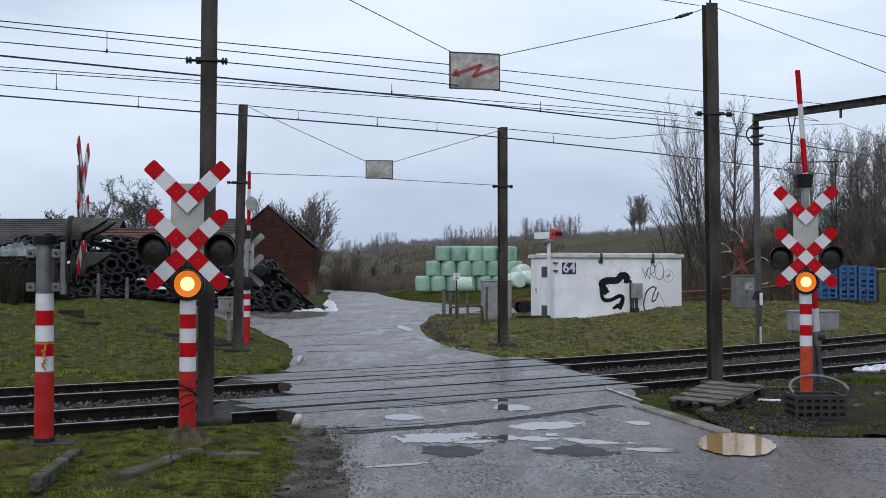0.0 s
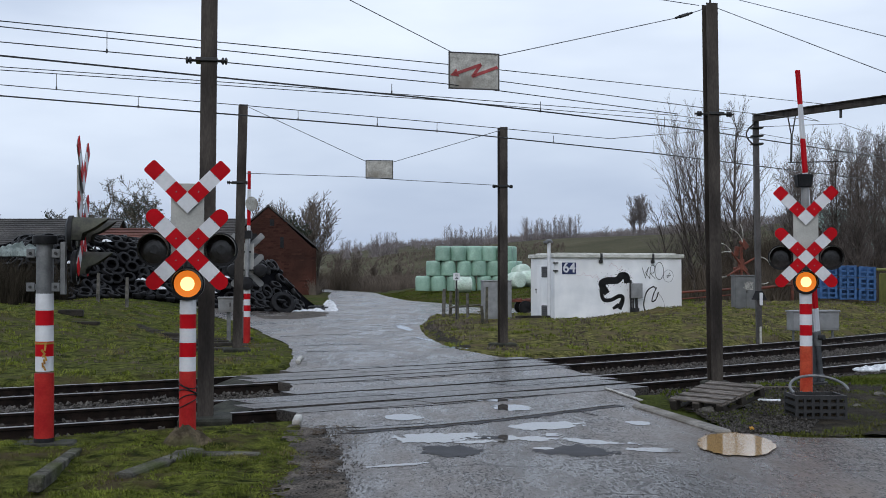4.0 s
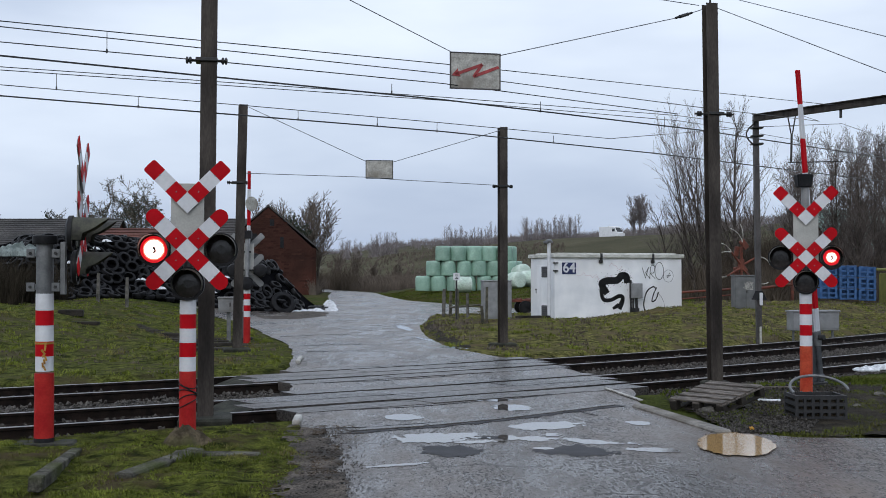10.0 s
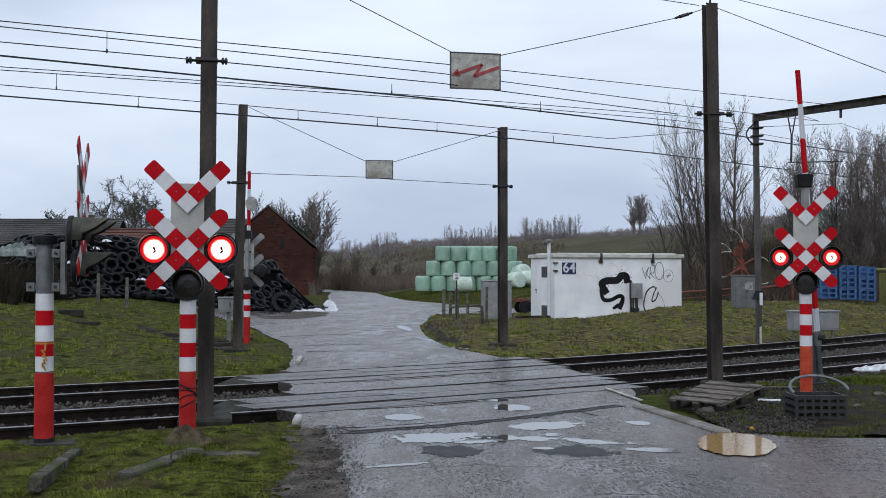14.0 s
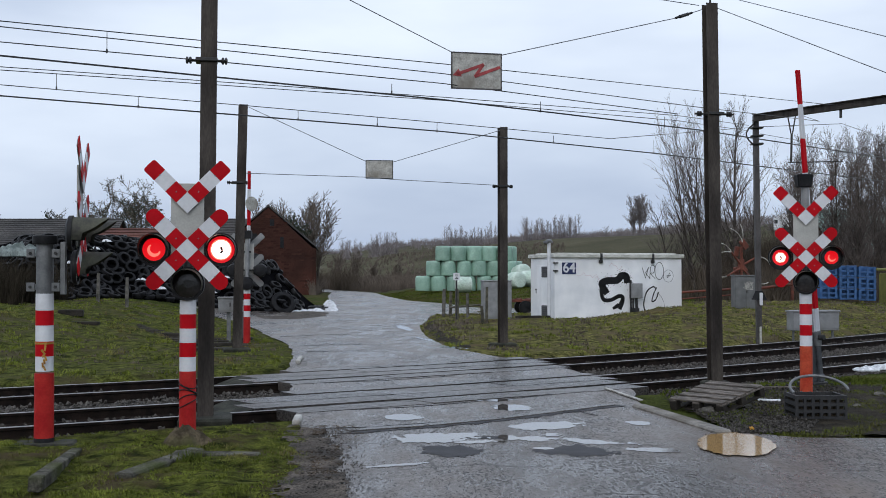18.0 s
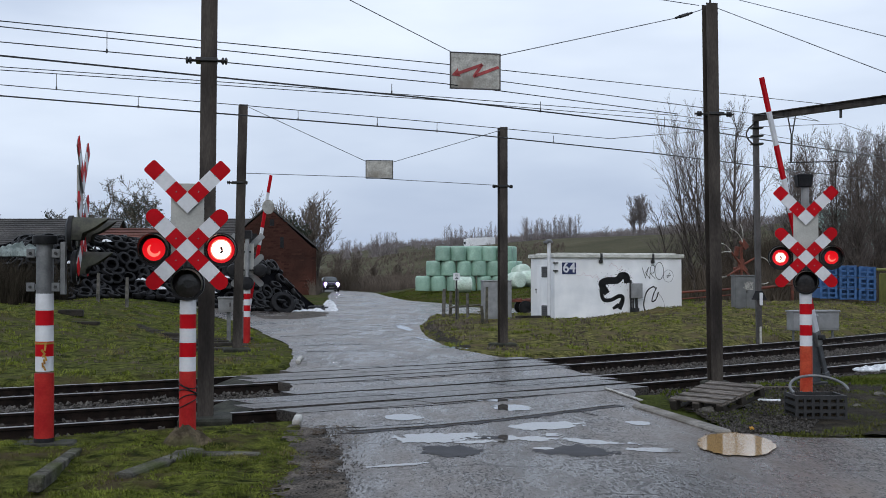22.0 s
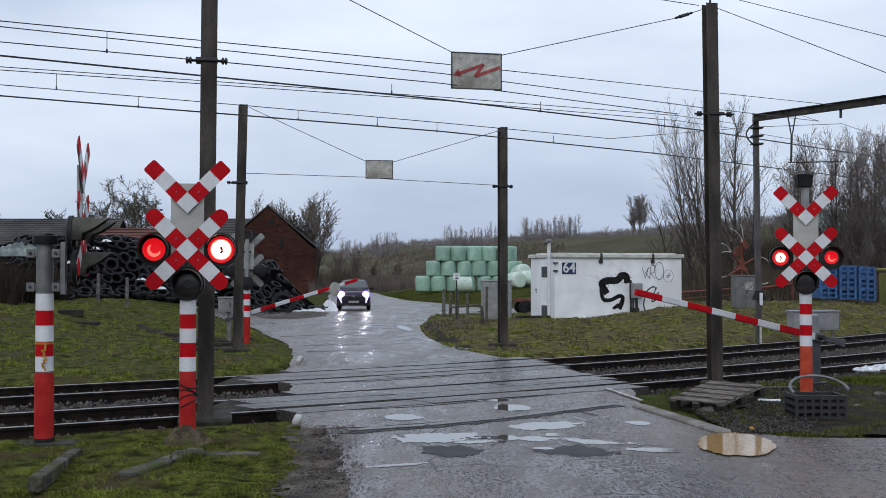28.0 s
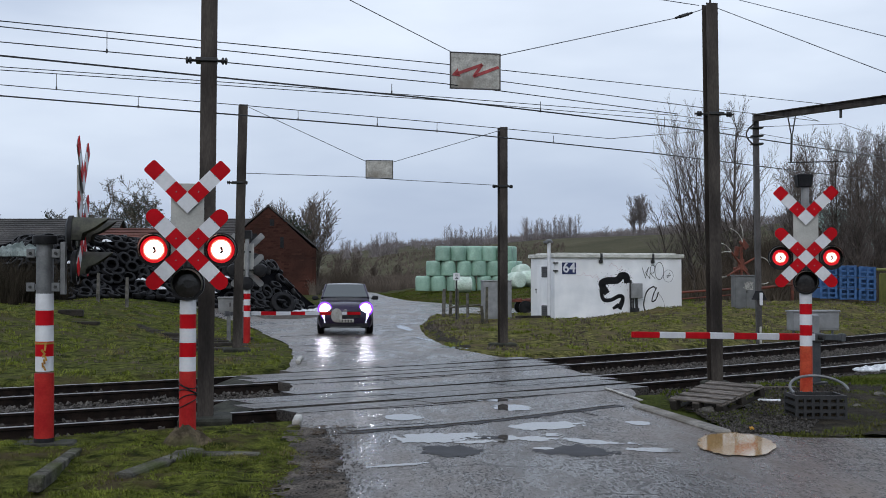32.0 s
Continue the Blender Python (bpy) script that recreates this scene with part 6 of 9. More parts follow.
# ---------- foreground things ----------
sh = Shape()
sh.box((0, 0, 0.03), (0.11, 2.6, 0.13), bevel=0.010)
thing("wooden_beam", sh, MOSSTIMBER, "grey weathered wooden beam lying in the grass", "beam", pose(-3.52, 11.15, 0.0, -3.0, 4, 9.5))
sh = Shape()
sh.box((0, 0, 0.02), (0.17, 1.82, 0.13), bevel=0.018)
thing("wooden_sleeper", sh, MOSSTIMBER, "dark old wooden sleeper half sunk in the grass", "sleeper", pose(-2.64, 11.5, -0.03, -1.0, 3, -9))
sh = Shape()
sh.box((0, 0, 0.03), (0.85, 0.14, 0.06), bevel=0.012)
thing("plank", sh, MOSSTIMBER, "dark plank lying in the grass", "plank", pose(-2.24, 12.1, -0.025, 3, 1.5, 3))


def mound():
    """A craggy clod with one steep shoulder."""
    sh = Shape()
    n, k = 30, 11
    pts = [(-0.04, 0, 0.235)]
    for j in range(1, k + 1):
        f = j / k
        for i in range(n):
            a = 2 * math.pi * i / n
            r = 0.27 * f * (1 + 0.18 * math.sin(2 * a + 0.6) + 0.10 * math.sin(5 * a))
            x, y = r * math.cos(a) * 0.95, r * math.sin(a) * 0.9
            z = 0.235 * (1 - f ** 2.2) + 0.045 * noise.noise(Vector((x * 9, y * 9, 3))) + 0.022 * noise.noise(Vector((x * 26, y * 26, 1)))
            pts.append((x - 0.04 * (1 - f), y, z - 0.035))
    fs = [(0, 1 + i, 1 + (i + 1) % n) for i in range(n)]
    for j in range(k - 1):
        o = 1 + j * n
        fs += [(o + i, o + n + i, o + n + (i + 1) % n, o + (i + 1) % n) for i in range(n)]
    sh.add(pts, fs)
    return thing("earth_mound", sh, CLOD, "craggy clod of brown earth at the foot of the signal", "earth", pose(-2.68, 12.75, 0.0), smooth=True)


mound()


def pallet(name, m, label, mat):
    e = empty(name, m, label, "pallet")
    rng = random.Random(3)
    for i in range(5):
        sh = Shape()
        sh.box((rng.uniform(-0.015, 0.015), -0.38 + 0.19 * i, 0.145), (0.86, 0.130, 0.022), rot=(0, 0, rng.uniform(-0.5, 0.5)), bevel=0.004)
        part("deck_board", sh, mat, e)
    for x in (-0.38, 0, 0.38):
        sh = Shape()
        sh.box((x, 0, 0.123), (0.10, 0.92, 0.020), bevel=0.004)
        part("bearer", sh, mat, e)
        for y in (-0.41, 0, 0.41):
            sh = Shape()
            sh.box((x, y, 0.066), (0.11, 0.10, 0.092), bevel=0.004)
            part("block", sh, SLEEPER, e)
        sh = Shape()
        sh.box((x, 0, 0.009), (0.10, 0.92, 0.020), bevel=0.004)
        part("bottom_board", sh, SLEEPER, e)
    return e


pallet("wooden_pallet", pose(3.66, 16.25, 0.085, 12.0, 0, -50), "grey weathered wooden pallet on the gravel beside the mast", WOODGREY)


def crate():
    e = empty("plastic_crate", pose(4.64, 15.2, 0.0, 0, 0, 0), "black slatted plastic crate full of earth beside the road", "crate")
    w, d, h = 0.60, 0.46, 0.28
    for z in (0.03, 0.115, 0.20, 0.285):
        sh = Shape()
        for c, s in (((0, -d / 2, z), (w, 0.03, 0.045)), ((0, d / 2, z), (w, 0.03, 0.045)), ((-w / 2, 0, z), (0.03, d, 0.045)), ((w / 2, 0, z), (0.03, d, 0.045))):
            sh.box(c, s)
        part("rail", sh, CRATE, e)
    for i in range(7):
        for y in (-d / 2, d / 2):
            sh = Shape()
            sh.box((-w / 2 + w * i / 6, y, 0.155), (0.035, 0.036, 0.31))
            part("upright", sh, CRATE, e)
    sh = Shape()
    sh.box((0, 0, 0.13), (w - 0.04, d - 0.04, 0.24))
    part("filling", sh, EARTH, e)
    return e


crate()
sh = Shape()
sh.chain([Vector((0.36 * math.cos(a), 0.05 + 0.28 * math.sin(a), 0.36 + 0.14 * math.sin(a))) for a in [math.pi * (-0.04 + 1.14 * i / 18) for i in range(19)]], 0.018, 8)
thing("hose_hoop", sh, GALV, "pale grey bent hose over the crate", "hose", pose(4.72, 15.25, 0.0))


def crumpled(name, x, y, z, sx, sy, sz, seed, mat, label, cat, k=14):
    """A crumpled sheet: a low dome broken by creases."""
    sh = Shape()
    rng = random.Random(seed)
    o = rng.uniform(0, 50)
    pts = []
    for i in range(k + 1):
        for j in range(k + 1):
            u, v = i / k * 2 - 1, j / k * 2 - 1
            r = max(abs(u), abs(v))
            n = noise.noise(Vector((u * 2.2 + o, v * 2.2, 0))) * 0.6 + noise.noise(Vector((u * 5 + o, v * 5, 3))) * 0.4
            edge = 1 + 0.25 * noise.noise(Vector((u * 1.5, v * 1.5, o)))
            pts.append((u * sx * edge, v * sy * edge, max(0.004, (1 - r ** 2) * sz * (0.75 + 0.9 * n) + 0.01)))
    w = k + 1
    fs = [(i * w + j, i * w + w + j, i * w + w + j + 1, i * w + j + 1) for i in range(k) for j in range(k)]
    low = len(pts)
    pts += [(p[0], p[1], -0.01) for p in pts]
    ring = [j for j in range(w)] + [i * w + k for i in range(1, w)] + [k * w + j for j in range(k - 1, -1, -1)] + [i * w for i in range(k - 1, 0, -1)]
    fs += [(ring[q], ring[(q + 1) % len(ring)], low + ring[(q + 1) % len(ring)], low + ring[q]) for q in range(len(ring))]
    sh.add(pts, fs)
    return thing(name, sh, mat, label, cat, pose(x, y, z))


for k, (x, y, sx, sy, sz) in enumerate([(7.75, 22.3, 0.2, 0.16, 0.08), (8.15, 22.6, 0.22, 0.18, 0.09), (8.7, 22.9, 0.26, 0.2, 0.09)]):
    crumpled("plastic_sheet", x, y, height(x, y) + 0.05, sx, sy, sz, 20 + k, PLASTICWHITE, "crumpled white plastic sheet beside the track", "plastic sheet")
sh = Shape()
sh.box((0, 0, 0.03), (0.9, 0.06, 0.05), bevel=0.01)
thing("pale_plank", sh, WOODGREY, "pale narrow plank on the gravel", "plank", pose(5.05, 18.9, 0.0, 0, 0, 12))
sh = Shape()
sh.box((0, 0, 0.015), (0.34, 0.10, 0.03), bevel=0.008)
thing("white_offcut", sh, PLASTICWHITE, "white offcut lying beside the pallet", "offcut", pose(4.60, 17.15, 0.01, 0, 0, -15))
crumpled("yellow_rag", 3.52, 13.95, 0.03, 0.030, 0.03, 0.022, 5, TAPE, "small yellow rag on the verge", "rag", 8)
rng = random.Random(77)
for k in range(16):
    x, y = rng.uniform(3.2, 7.5), rng.uniform(13.8, 18.2)
    if x < 3.2 + (y - 13.8) * 0.05 or 4.3 < x < 5.3 and 14.7 < y < 15.7:
        continue
    r = rng.uniform(0.05, 0.13)
    sh = Shape()
    sh.lathe((0, 0, 0), (0, 0, 1), [(0, r), (r * 0.4, r * 0.95), (r * 0.7, r * 0.5)], 7)
    thing("stone", sh, CONC, "grey stone lying on the muddy verge", "stone", pose(x, y, 0.0, rng.uniform(-15, 15), rng.uniform(-15, 15), rng.uniform(0, 360)), group="verge stones")
for k, (x, y, ln, tn) in enumerate([(-6.9, 34.5, 1.6, 8), (-6.6, 33.2, 1.5, 5), (-6.2, 31.8, 1.4, 8), (-6.0, 30.4, 1.3, 5), (-5.7, 29.2, 1.0, 5), (-10.6, 36.0, 0.9, -6), (-8.0, 35.6, 1.1, -8)]):
    sh = Shape()
    sh.box((0, 0, 0.05), (ln, 0.20, 0.10), bevel=0.015)
    thing("old_sleeper", sh, SLEEPER, "dark old sleeper laid as a step in the grass bank", "sleeper", pose(x, y, height(x, y) - 0.01, 0, 0, tn), group="bank steps")

# ---------- fence posts and small sign by the side road ----------


def fence():
    e = empty("fence", pose(0, 0, 0), "broken wooden fence with mossy posts beside the road", "fence")
    rng = random.Random(6)
    for x, y, h, r, mat in ((0.02, 48.5, 1.1, 0.075, CONC), (0.29, 49.0, 1.0, 0.07, WOODPOST), (0.52, 45.5, 1.15, 0.08, WOODPOST), (0.96, 47.0, 0.95, 0.06, CONC), (1.35, 41.0, 0.62, 0.06, WOODPOST), (1.52, 42.5, 1.25, 0.055, WOODPOST)):
        sh = Shape()
        lean = rng.uniform(-0.05, 0.05)
        sh.tube((x, y, height(x, y) - 0.1), (x + lean, y, height(x, y) + h), r, r * 0.85, 9)
        part("post", sh, mat, e)
    sh = Shape()
    sh.tube((0.3, 48.9, 0.45), (1.5, 46.8, 0.62), 0.045, 0.04, 7)
    part("rail", sh, WOODPOST, e)
    return e


fence()
e = empty("small_sign", pose(0.50, 45.0, height(0.5, 45)), "small white sign with dark marks on a thin post", "sign")
sh = Shape()
sh.tube((0, 0, -0.1), (0, 0, 1.55), 0.03, n=8)
part("post", sh, DARKSTEEL, e)
sh = Shape()
sh.box((0, -0.035, 1.60), (0.24, 0.015, 0.27), bevel=0.01)
pl = part("plate", sh, WHITE, e)
for z, w in ((1.66, 0.10), (1.58, 0.06), (1.53, 0.12)):
    sh = Shape()
    sh.box((0, -0.046, z), (w, 0.006, 0.03))
    part("mark", sh, BLACK, pl)

# ---------- wrapped bales ----------


def bale_mesh(seed, mat, r=0.60, h=1.18):
    sh = Shape()
    rng = random.Random(seed)
    n = 20
    prof = [(0.0, 0.54), (0.04, 0.59), (0.25, 0.612), (0.6, 0.618), (0.95, 0.612), (1.10, 0.59), (1.16, 0.53), (1.18, 0.3)]
    sh.lathe((0, 0, 0), (0, 0, 1), [(a * h / 1.18, b * r / 0.6) for a, b in prof], n)
    for i, (x, y, z) in enumerate(sh.v):
        k = 1 + 0.035 * noise.noise(Vector((x * 2 + seed, y * 2, z * 2)))
        sh.v[i] = (x * k, y * k, z + 0.02 * noise.noise(Vector((x * 3, y * 3 + seed, 0))))
    return sh.mesh("bale", mat, True)


BALES = [bale_mesh(s, BALE) for s in (1, 2, 3)]
rng = random.Random(21)
bz = height(1, 95)
for row, (x0, k, z) in enumerate([(-1.55, 7, 0), (-0.75, 6, 1.17), (0.05, 5, 2.33)]):
    for depth in (0, 1):
        for i in range(k):
            if depth and row < 2 and i not in (0, k - 1):
                continue
            ob = new("wrapped_bale", BALES[rng.randrange(3)])
            x, y = x0 + 1.19 * i + 0.45 * depth + rng.uniform(-0.04, 0.04), 95 + 1.15 * depth + rng.uniform(-0.12, 0.12)
            ob.matrix_world = pose(x, y, bz + z + 0.10, rng.uniform(-1.5, 1.5), rng.uniform(-1.5, 1.5), rng.uniform(0, 360))
            tagged(ob, "round bale in shiny pale green wrap stacked outdoors", "bale", "stack of wrapped bales")
PALE = [bale_mesh(s, BALEPALE) for s in (5, 6)]
for x, y, z, rx, rz in ((1.55, 92.3, 0.62, 90, 100), (5.4, 90.0, 0.62, 88, 30), (6.5, 91.0, 0.62, 90, 70), (6.0, 93.5, 1.1, 80, 30)):
    ob = new("wrapped_bale", PALE[int(x * 10) % 2])
    ob.matrix_world = pose(x, y, height(x, y) + z, rx, 0, rz) @ pose(0, 0, -0.59)
    tagged(ob, "round bale in whitish green wrap lying on its side", "bale", "loose wrapped bales")

# ---------- farm ----------


def gable_house(name, m, w, ln, eave, ridge, label, wallmat, roofmat, openings=(), bricks=False):
    """A house whose gable looks along -y; w wide, ln deep."""
    e = empty(name, m, label, "farm building")
    t = 0.35
    for sx in (-1, 1):
        sh = Shape()
        sh.box((sx * (w / 2 - t / 2), ln / 2, eave / 2 - 0.5), (t, ln, eave + 1.0))
        part("wall", sh, wallmat, e)
    for y in (0, ln - t):
        sh = Shape()
        out = [(-w / 2 + t, -1.0), (w / 2 - t, -1.0), (w / 2 - t, eave + 0.05), (0, ridge - 0.12), (-w / 2 + t, eave + 0.05)]
        sh.slab(out, 0, t, pose(0, y + t, 0, 90, 0, 0))
        part("gable_wall", sh, wallmat, e)
    sl = math.hypot(w / 2 + 0.15, ridge - eave)
    an = math.degrees(math.atan2(ridge - eave, w / 2 + 0.15))
    for sx in (-1, 1):
        sh = Shape()
        sh.box((sx * (w / 4 + 0.06), ln / 2, (ridge + eave) / 2 + 0.02), (sl + 0.12, ln + 0.30, 0.12), rot=(0, sx * an, 0))
        roof = part("roof", sh, roofmat, e)
        k = int(sl / 0.42)
        ribs = Shape()
        for i in range(k):
            f = (i + 0.5) / k
            ribs.box((sx * (w / 2 + 0.15) * f, ln / 2, ridge + (eave - ridge) * f + 0.10), (0.05, ln + 0.3, 0.05), rot=(0, sx * an, 0))
        part("roof_ribs", ribs, roofmat, roof)
    for x, z, ww, hh, mm in openings:
        sh = Shape()
        sh.box((x, -0.01, z), (ww, 0.06, hh))
        win = part("window", sh, BLACK, e)
        sh = Shape()
        sh.box((x, -0.03, z - hh / 2 - 0.06), (ww + 0.2, 0.10, 0.10))
        part("sill", sh, BRICK, win)
        if mm:
            sh = Shape()
            sh.box((x + ww * 0.22, -0.05, z - 0.1), (ww * 0.35, 0.05, hh * 0.55))
            part("pane", sh, DIRTYSIGN, win)
    return e


hz = height(-16, 112)
brick_house = gable_house("brick_barn", pose(-15.95, 111, hz - 0.1, 0, 0, 8), 8.7, 18, 4.28 - hz, 8.15 - hz, "old dark red brick barn with a steep gable", BRICK, ROOFDARK,
                          [(0.35, 6.3, 0.40, 0.6, False), (1.25, 4.5, 0.32, 1.0, False), (-1.4, 4.9, 0.8, 0.8, False)])


def brick_courses():
    """Rows of bricks a little proud of the barn's gable."""
    rng = random.Random(31)
    proto = []
    for k in range(3):
        b = Shape()
        b.box((0, 0, 0), (0.44, 0.03, 0.15))
        proto.append(b.mesh("brick", BRICK))
    n = 0
    eave, ridge, w = 4.28 - hz, 8.15 - hz, 8.7
    while n < 290:
        z = 0.4 + 0.19 * rng.randrange(38)
        half = w / 2 - 0.5 if z < eave else (w / 2 - 0.5) * (ridge - z - 0.3) / (ridge - eave)
        if half < 0.5:
            continue
        x = rng.uniform(-half, half)
        x = round(x / 0.47) * 0.47 + (0.235 if int(z / 0.19) % 2 else 0)
        ob = part("brick", proto[rng.randrange(3)], None, brick_house)
        ob.location = (x, -0.008 + rng.uniform(-0.006, 0.004), z)
        n += 1


def long_barn(name, x0, x1, y, z_e, z_r, deep, label, roofmat, wallmat, skylight=()):
    """A barn whose roof slope looks along -y."""
    zg = height((x0 + x1) / 2, y)
    e = empty(name, pose((x0 + x1) / 2, y, zg - 0.2), label, "farm building")
    w = x1 - x0
    ze, zr = z_e - zg + 0.2, z_r - zg + 0.2
    for yy in (0, deep):
        sh = Shape()
        sh.box((0, yy, ze / 2), (w, 0.3, ze))
        part("wall", sh, wallmat, e)
    for sx in (-1, 1):
        sh = Shape()
        sh.slab([(0.15, 0), (deep - 0.15, 0), (deep - 0.15, ze), (deep / 2, zr - 0.1), (0.15, ze)], 0, 0.3, Matrix.Translation((sx * (w / 2 - 0.15) - 0.15, 0, 0)) @ Matrix(((0, 0, 1, 0), (1, 0, 0, 0), (0, 1, 0, 0), (0, 0, 0, 1))))
        part("gable_wall", sh, wallmat, e)
    sl = math.hypot(deep / 2 + 0.3, zr - ze)
    an = math.degrees(math.atan2(zr - ze, deep / 2 + 0.3))
    for sy in (-1, 1):
        sh = Shape()
        sh.box((0, deep / 2 + sy * (deep / 4 + 0.12), (ze + zr) / 2), (w + 0.5, sl + 0.1, 0.12), rot=(-sy * an, 0, 0))
        roof = part("roof", sh, roofmat, e)
        ribs = Shape()
        if sy < 0:
            k = int((zr - ze) / 0.17)
            for i in range(k):
                f = (i + 0.5) / k
                ribs.box((0, -0.3 + (deep / 2 + 0.3) * f, ze + (zr - ze) * f + 0.09), (w + 0.5, 0.06, 0.05), rot=(an, 0, 0))
            part("roof_ribs", ribs, roofmat, roof)
            for sx, sz in skylight:
                s = Shape()
                s.box((sx, (deep / 2) * sz, ze + (zr - ze) * sz + 0.12), (1.3, 0.9, 0.05), rot=(an, 0, 0))
                part("skylight", s, DIRTYSIGN, roof, "pale translucent roof light")
    return e


long_barn("long_barn", -37.5, -26.4, 95, 3.6, 6.25, 9, "long low barn with a grey corrugated roof", ROOFDARK, BRICK, [(2.4, 0.35)])
long_barn("red_roofed_shed", -22.6, -16.0, 74, 2.6, 4.62, 6, "low shed with a red-brown tiled roof behind the tyres", ROOFRED, BRICK)
long_barn("grey_roofed_barn", -27.0, -17.5, 118, 4.2, 7.3, 9, "dark grey roofed barn beside the brick gable", ROOFDARK, BRICK)

long_barn("green_roofed_barn", 28.6, 46.0, 88, 3.2, 6.7, 12, "large farm barn with a pale green roof behind the trees", GREENROOF, BRICK)

# silage clamp under old tyres
H0, H1 = Vector((-17.0, 52.0)), Vector((-6.0, 62.6))
HD = (H1 - H0).normalized()
HN = Vector((-HD.y, HD.x))
HL = (H1 - H0).length


def heap_z(u, v):
    """Height of the clamp over the ground; u along it, v back from its front."""
    top = 2.6 * smooth01(-1.5, 1.5, u) * (1 - smooth01(HL - 4.6, HL + 0.4, u - 0.72 * max(0.0, min(v, 4.0))))
    return top * smooth01(-0.2, 3.4, v) * (1 - smooth01(7.0, 9.5, v))


def heap():
    sh = Shape()
    us = [-1.5 + 0.2 * i for i in range(int((HL + 5.5) / 0.2) + 1)]
    vs = [-0.3 + 0.1 * j for j in range(101)]
    pts = []
    for u in us:
        for v in vs:
            p = H0 + HD * u + HN * v
            z = heap_z(u, v)
            pts.append((p.x, p.y, height(p.x, p.y) - 0.04 + z + 0.07 * z * noise.noise(Vector((u * 1.3, v * 1.3, 0))) + 0.10 * min(1.0, z) * noise.noise(Vector((u * 0.9, v * 4.5, 3))) * smooth01(HL - 6, HL - 4, u)))
    w = len(vs)
    fs = [(i * w + j, i * w + w + j, i * w + w + j + 1, i * w + j + 1) for i in range(len(us) - 1) for j in range(w - 1)]
    sh.add(pts, fs)
    return thing("silage_clamp", sh, SHEET, "silage heap under black plastic sheeting", "silage heap", smooth=True)


heap()


def tyre_mesh(r, w, seed):
    sh = Shape()
    prof = [(-0.5, 0.62), (-0.5, 0.80), (-0.42, 0.95), (-0.25, 1.0), (0.25, 1.0), (0.42, 0.95), (0.5, 0.80), (0.5, 0.62), (0.30, 0.60), (-0.30, 0.60)]
    n = 16
    m = len(prof)
    pts = [(r * q * math.cos(2 * math.pi * i / n), r * q * math.sin(2 * math.pi * i / n), w * h) for i in range(n) for h, q in prof]
    sh.add(pts, [(i * m + k, ((i + 1) % n) * m + k, ((i + 1) % n) * m + (k + 1) % m, i * m + (k + 1) % m) for i in range(n) for k in range(m)])
    return sh.mesh("tyre", RUBBER, True)


TYRES = [tyre_mesh(0.31, 0.20, 1), tyre_mesh(0.33, 0.22, 2), tyre_mesh(0.36, 0.24, 3)]
rng = random.Random(14)
made = 0
for u in [i * 0.55 for i in range(int((HL + 2.4) / 0.55) + 1)]:
    for v in [j * 0.46 for j in range(11)]:
        uu, vv = u + rng.uniform(-0.2, 0.2), v + rng.uniform(-0.18, 0.18)
        z = heap_z(uu, vv)
        if (z < 0.08 and vv > 0.6) or made >= 290:
            continue
        if uu > HL - 3.6 + 0.4 * vv and rng.random() < 0.5:
            continue
        p = H0 + HD * uu + HN * vv
        # lie on the slope
        gu, gv = (heap_z(uu + 0.2, vv) - heap_z(uu - 0.2, vv)) / 0.4, (heap_z(uu, vv + 0.2) - heap_z(uu, vv - 0.2)) / 0.4
        nrm = Vector((-gu * HD.x - gv * HN.x, -gu * HD.y - gv * HN.y, 1)).normalized()
        q = nrm.to_track_quat("Z", "Y").to_matrix().to_4x4()
        ob = new("tyre", TYRES[rng.randrange(3)])
        ob.matrix_world = Matrix.Translation((p.x, p.y, height(p.x, p.y) + z + 0.10 + rng.uniform(0, 0.08))) @ q @ pose(0, 0, 0, rng.uniform(-16, 16), rng.uniform(-16, 16), 0)
        tagged(ob, "worn black tyre laid on the silage sheeting", "tyre", "tyres on the clamp")
        made += 1
big = tyre_mesh(0.62, 0.40, 9)
for x, y, rx in ((-7.95, 60.4, 62), (-9.4, 60.6, 50)):
    ob = new("tractor_tyre", big)
    ob.matrix_world = pose(x, y, height(x, y) + 0.42, rx, 8, 20)
    tagged(ob, "large black tractor tyre leaning on the clamp", "tyre", "tractor tyres")
rng = random.Random(9)
for k in range(26):
    f = k / 25
    p = Vector((-10.8, 60.2)) + (Vector((-5.7, 62.0)) - Vector((-10.8, 60.2))) * f
    big_k = 1.0 if f > 0.80 else 0.75
    crumpled("plastic_film", p.x + rng.uniform(-0.2, 0.2), p.y + rng.uniform(-0.3, 0.3), height(p.x, p.y), 0.30 * big_k, 0.22 * big_k, 0.20 * big_k * rng.uniform(0.7, 1.3), 200 + k, PLASTICWHITE, "crumpled white film along the foot of the clamp", "plastic film", 7)
for k in range(5):
    crumpled("plastic_film", -5.75 + rng.uniform(-0.4, 0.25), 62.6 + rng.uniform(-0.5, 0.5), height(-5.7, 62.4) + 0.08 * k, 0.3, 0.24, 0.26, 300 + k, PLASTICWHITE, "torn white film heaped at the end of the clamp", "plastic film", 9)
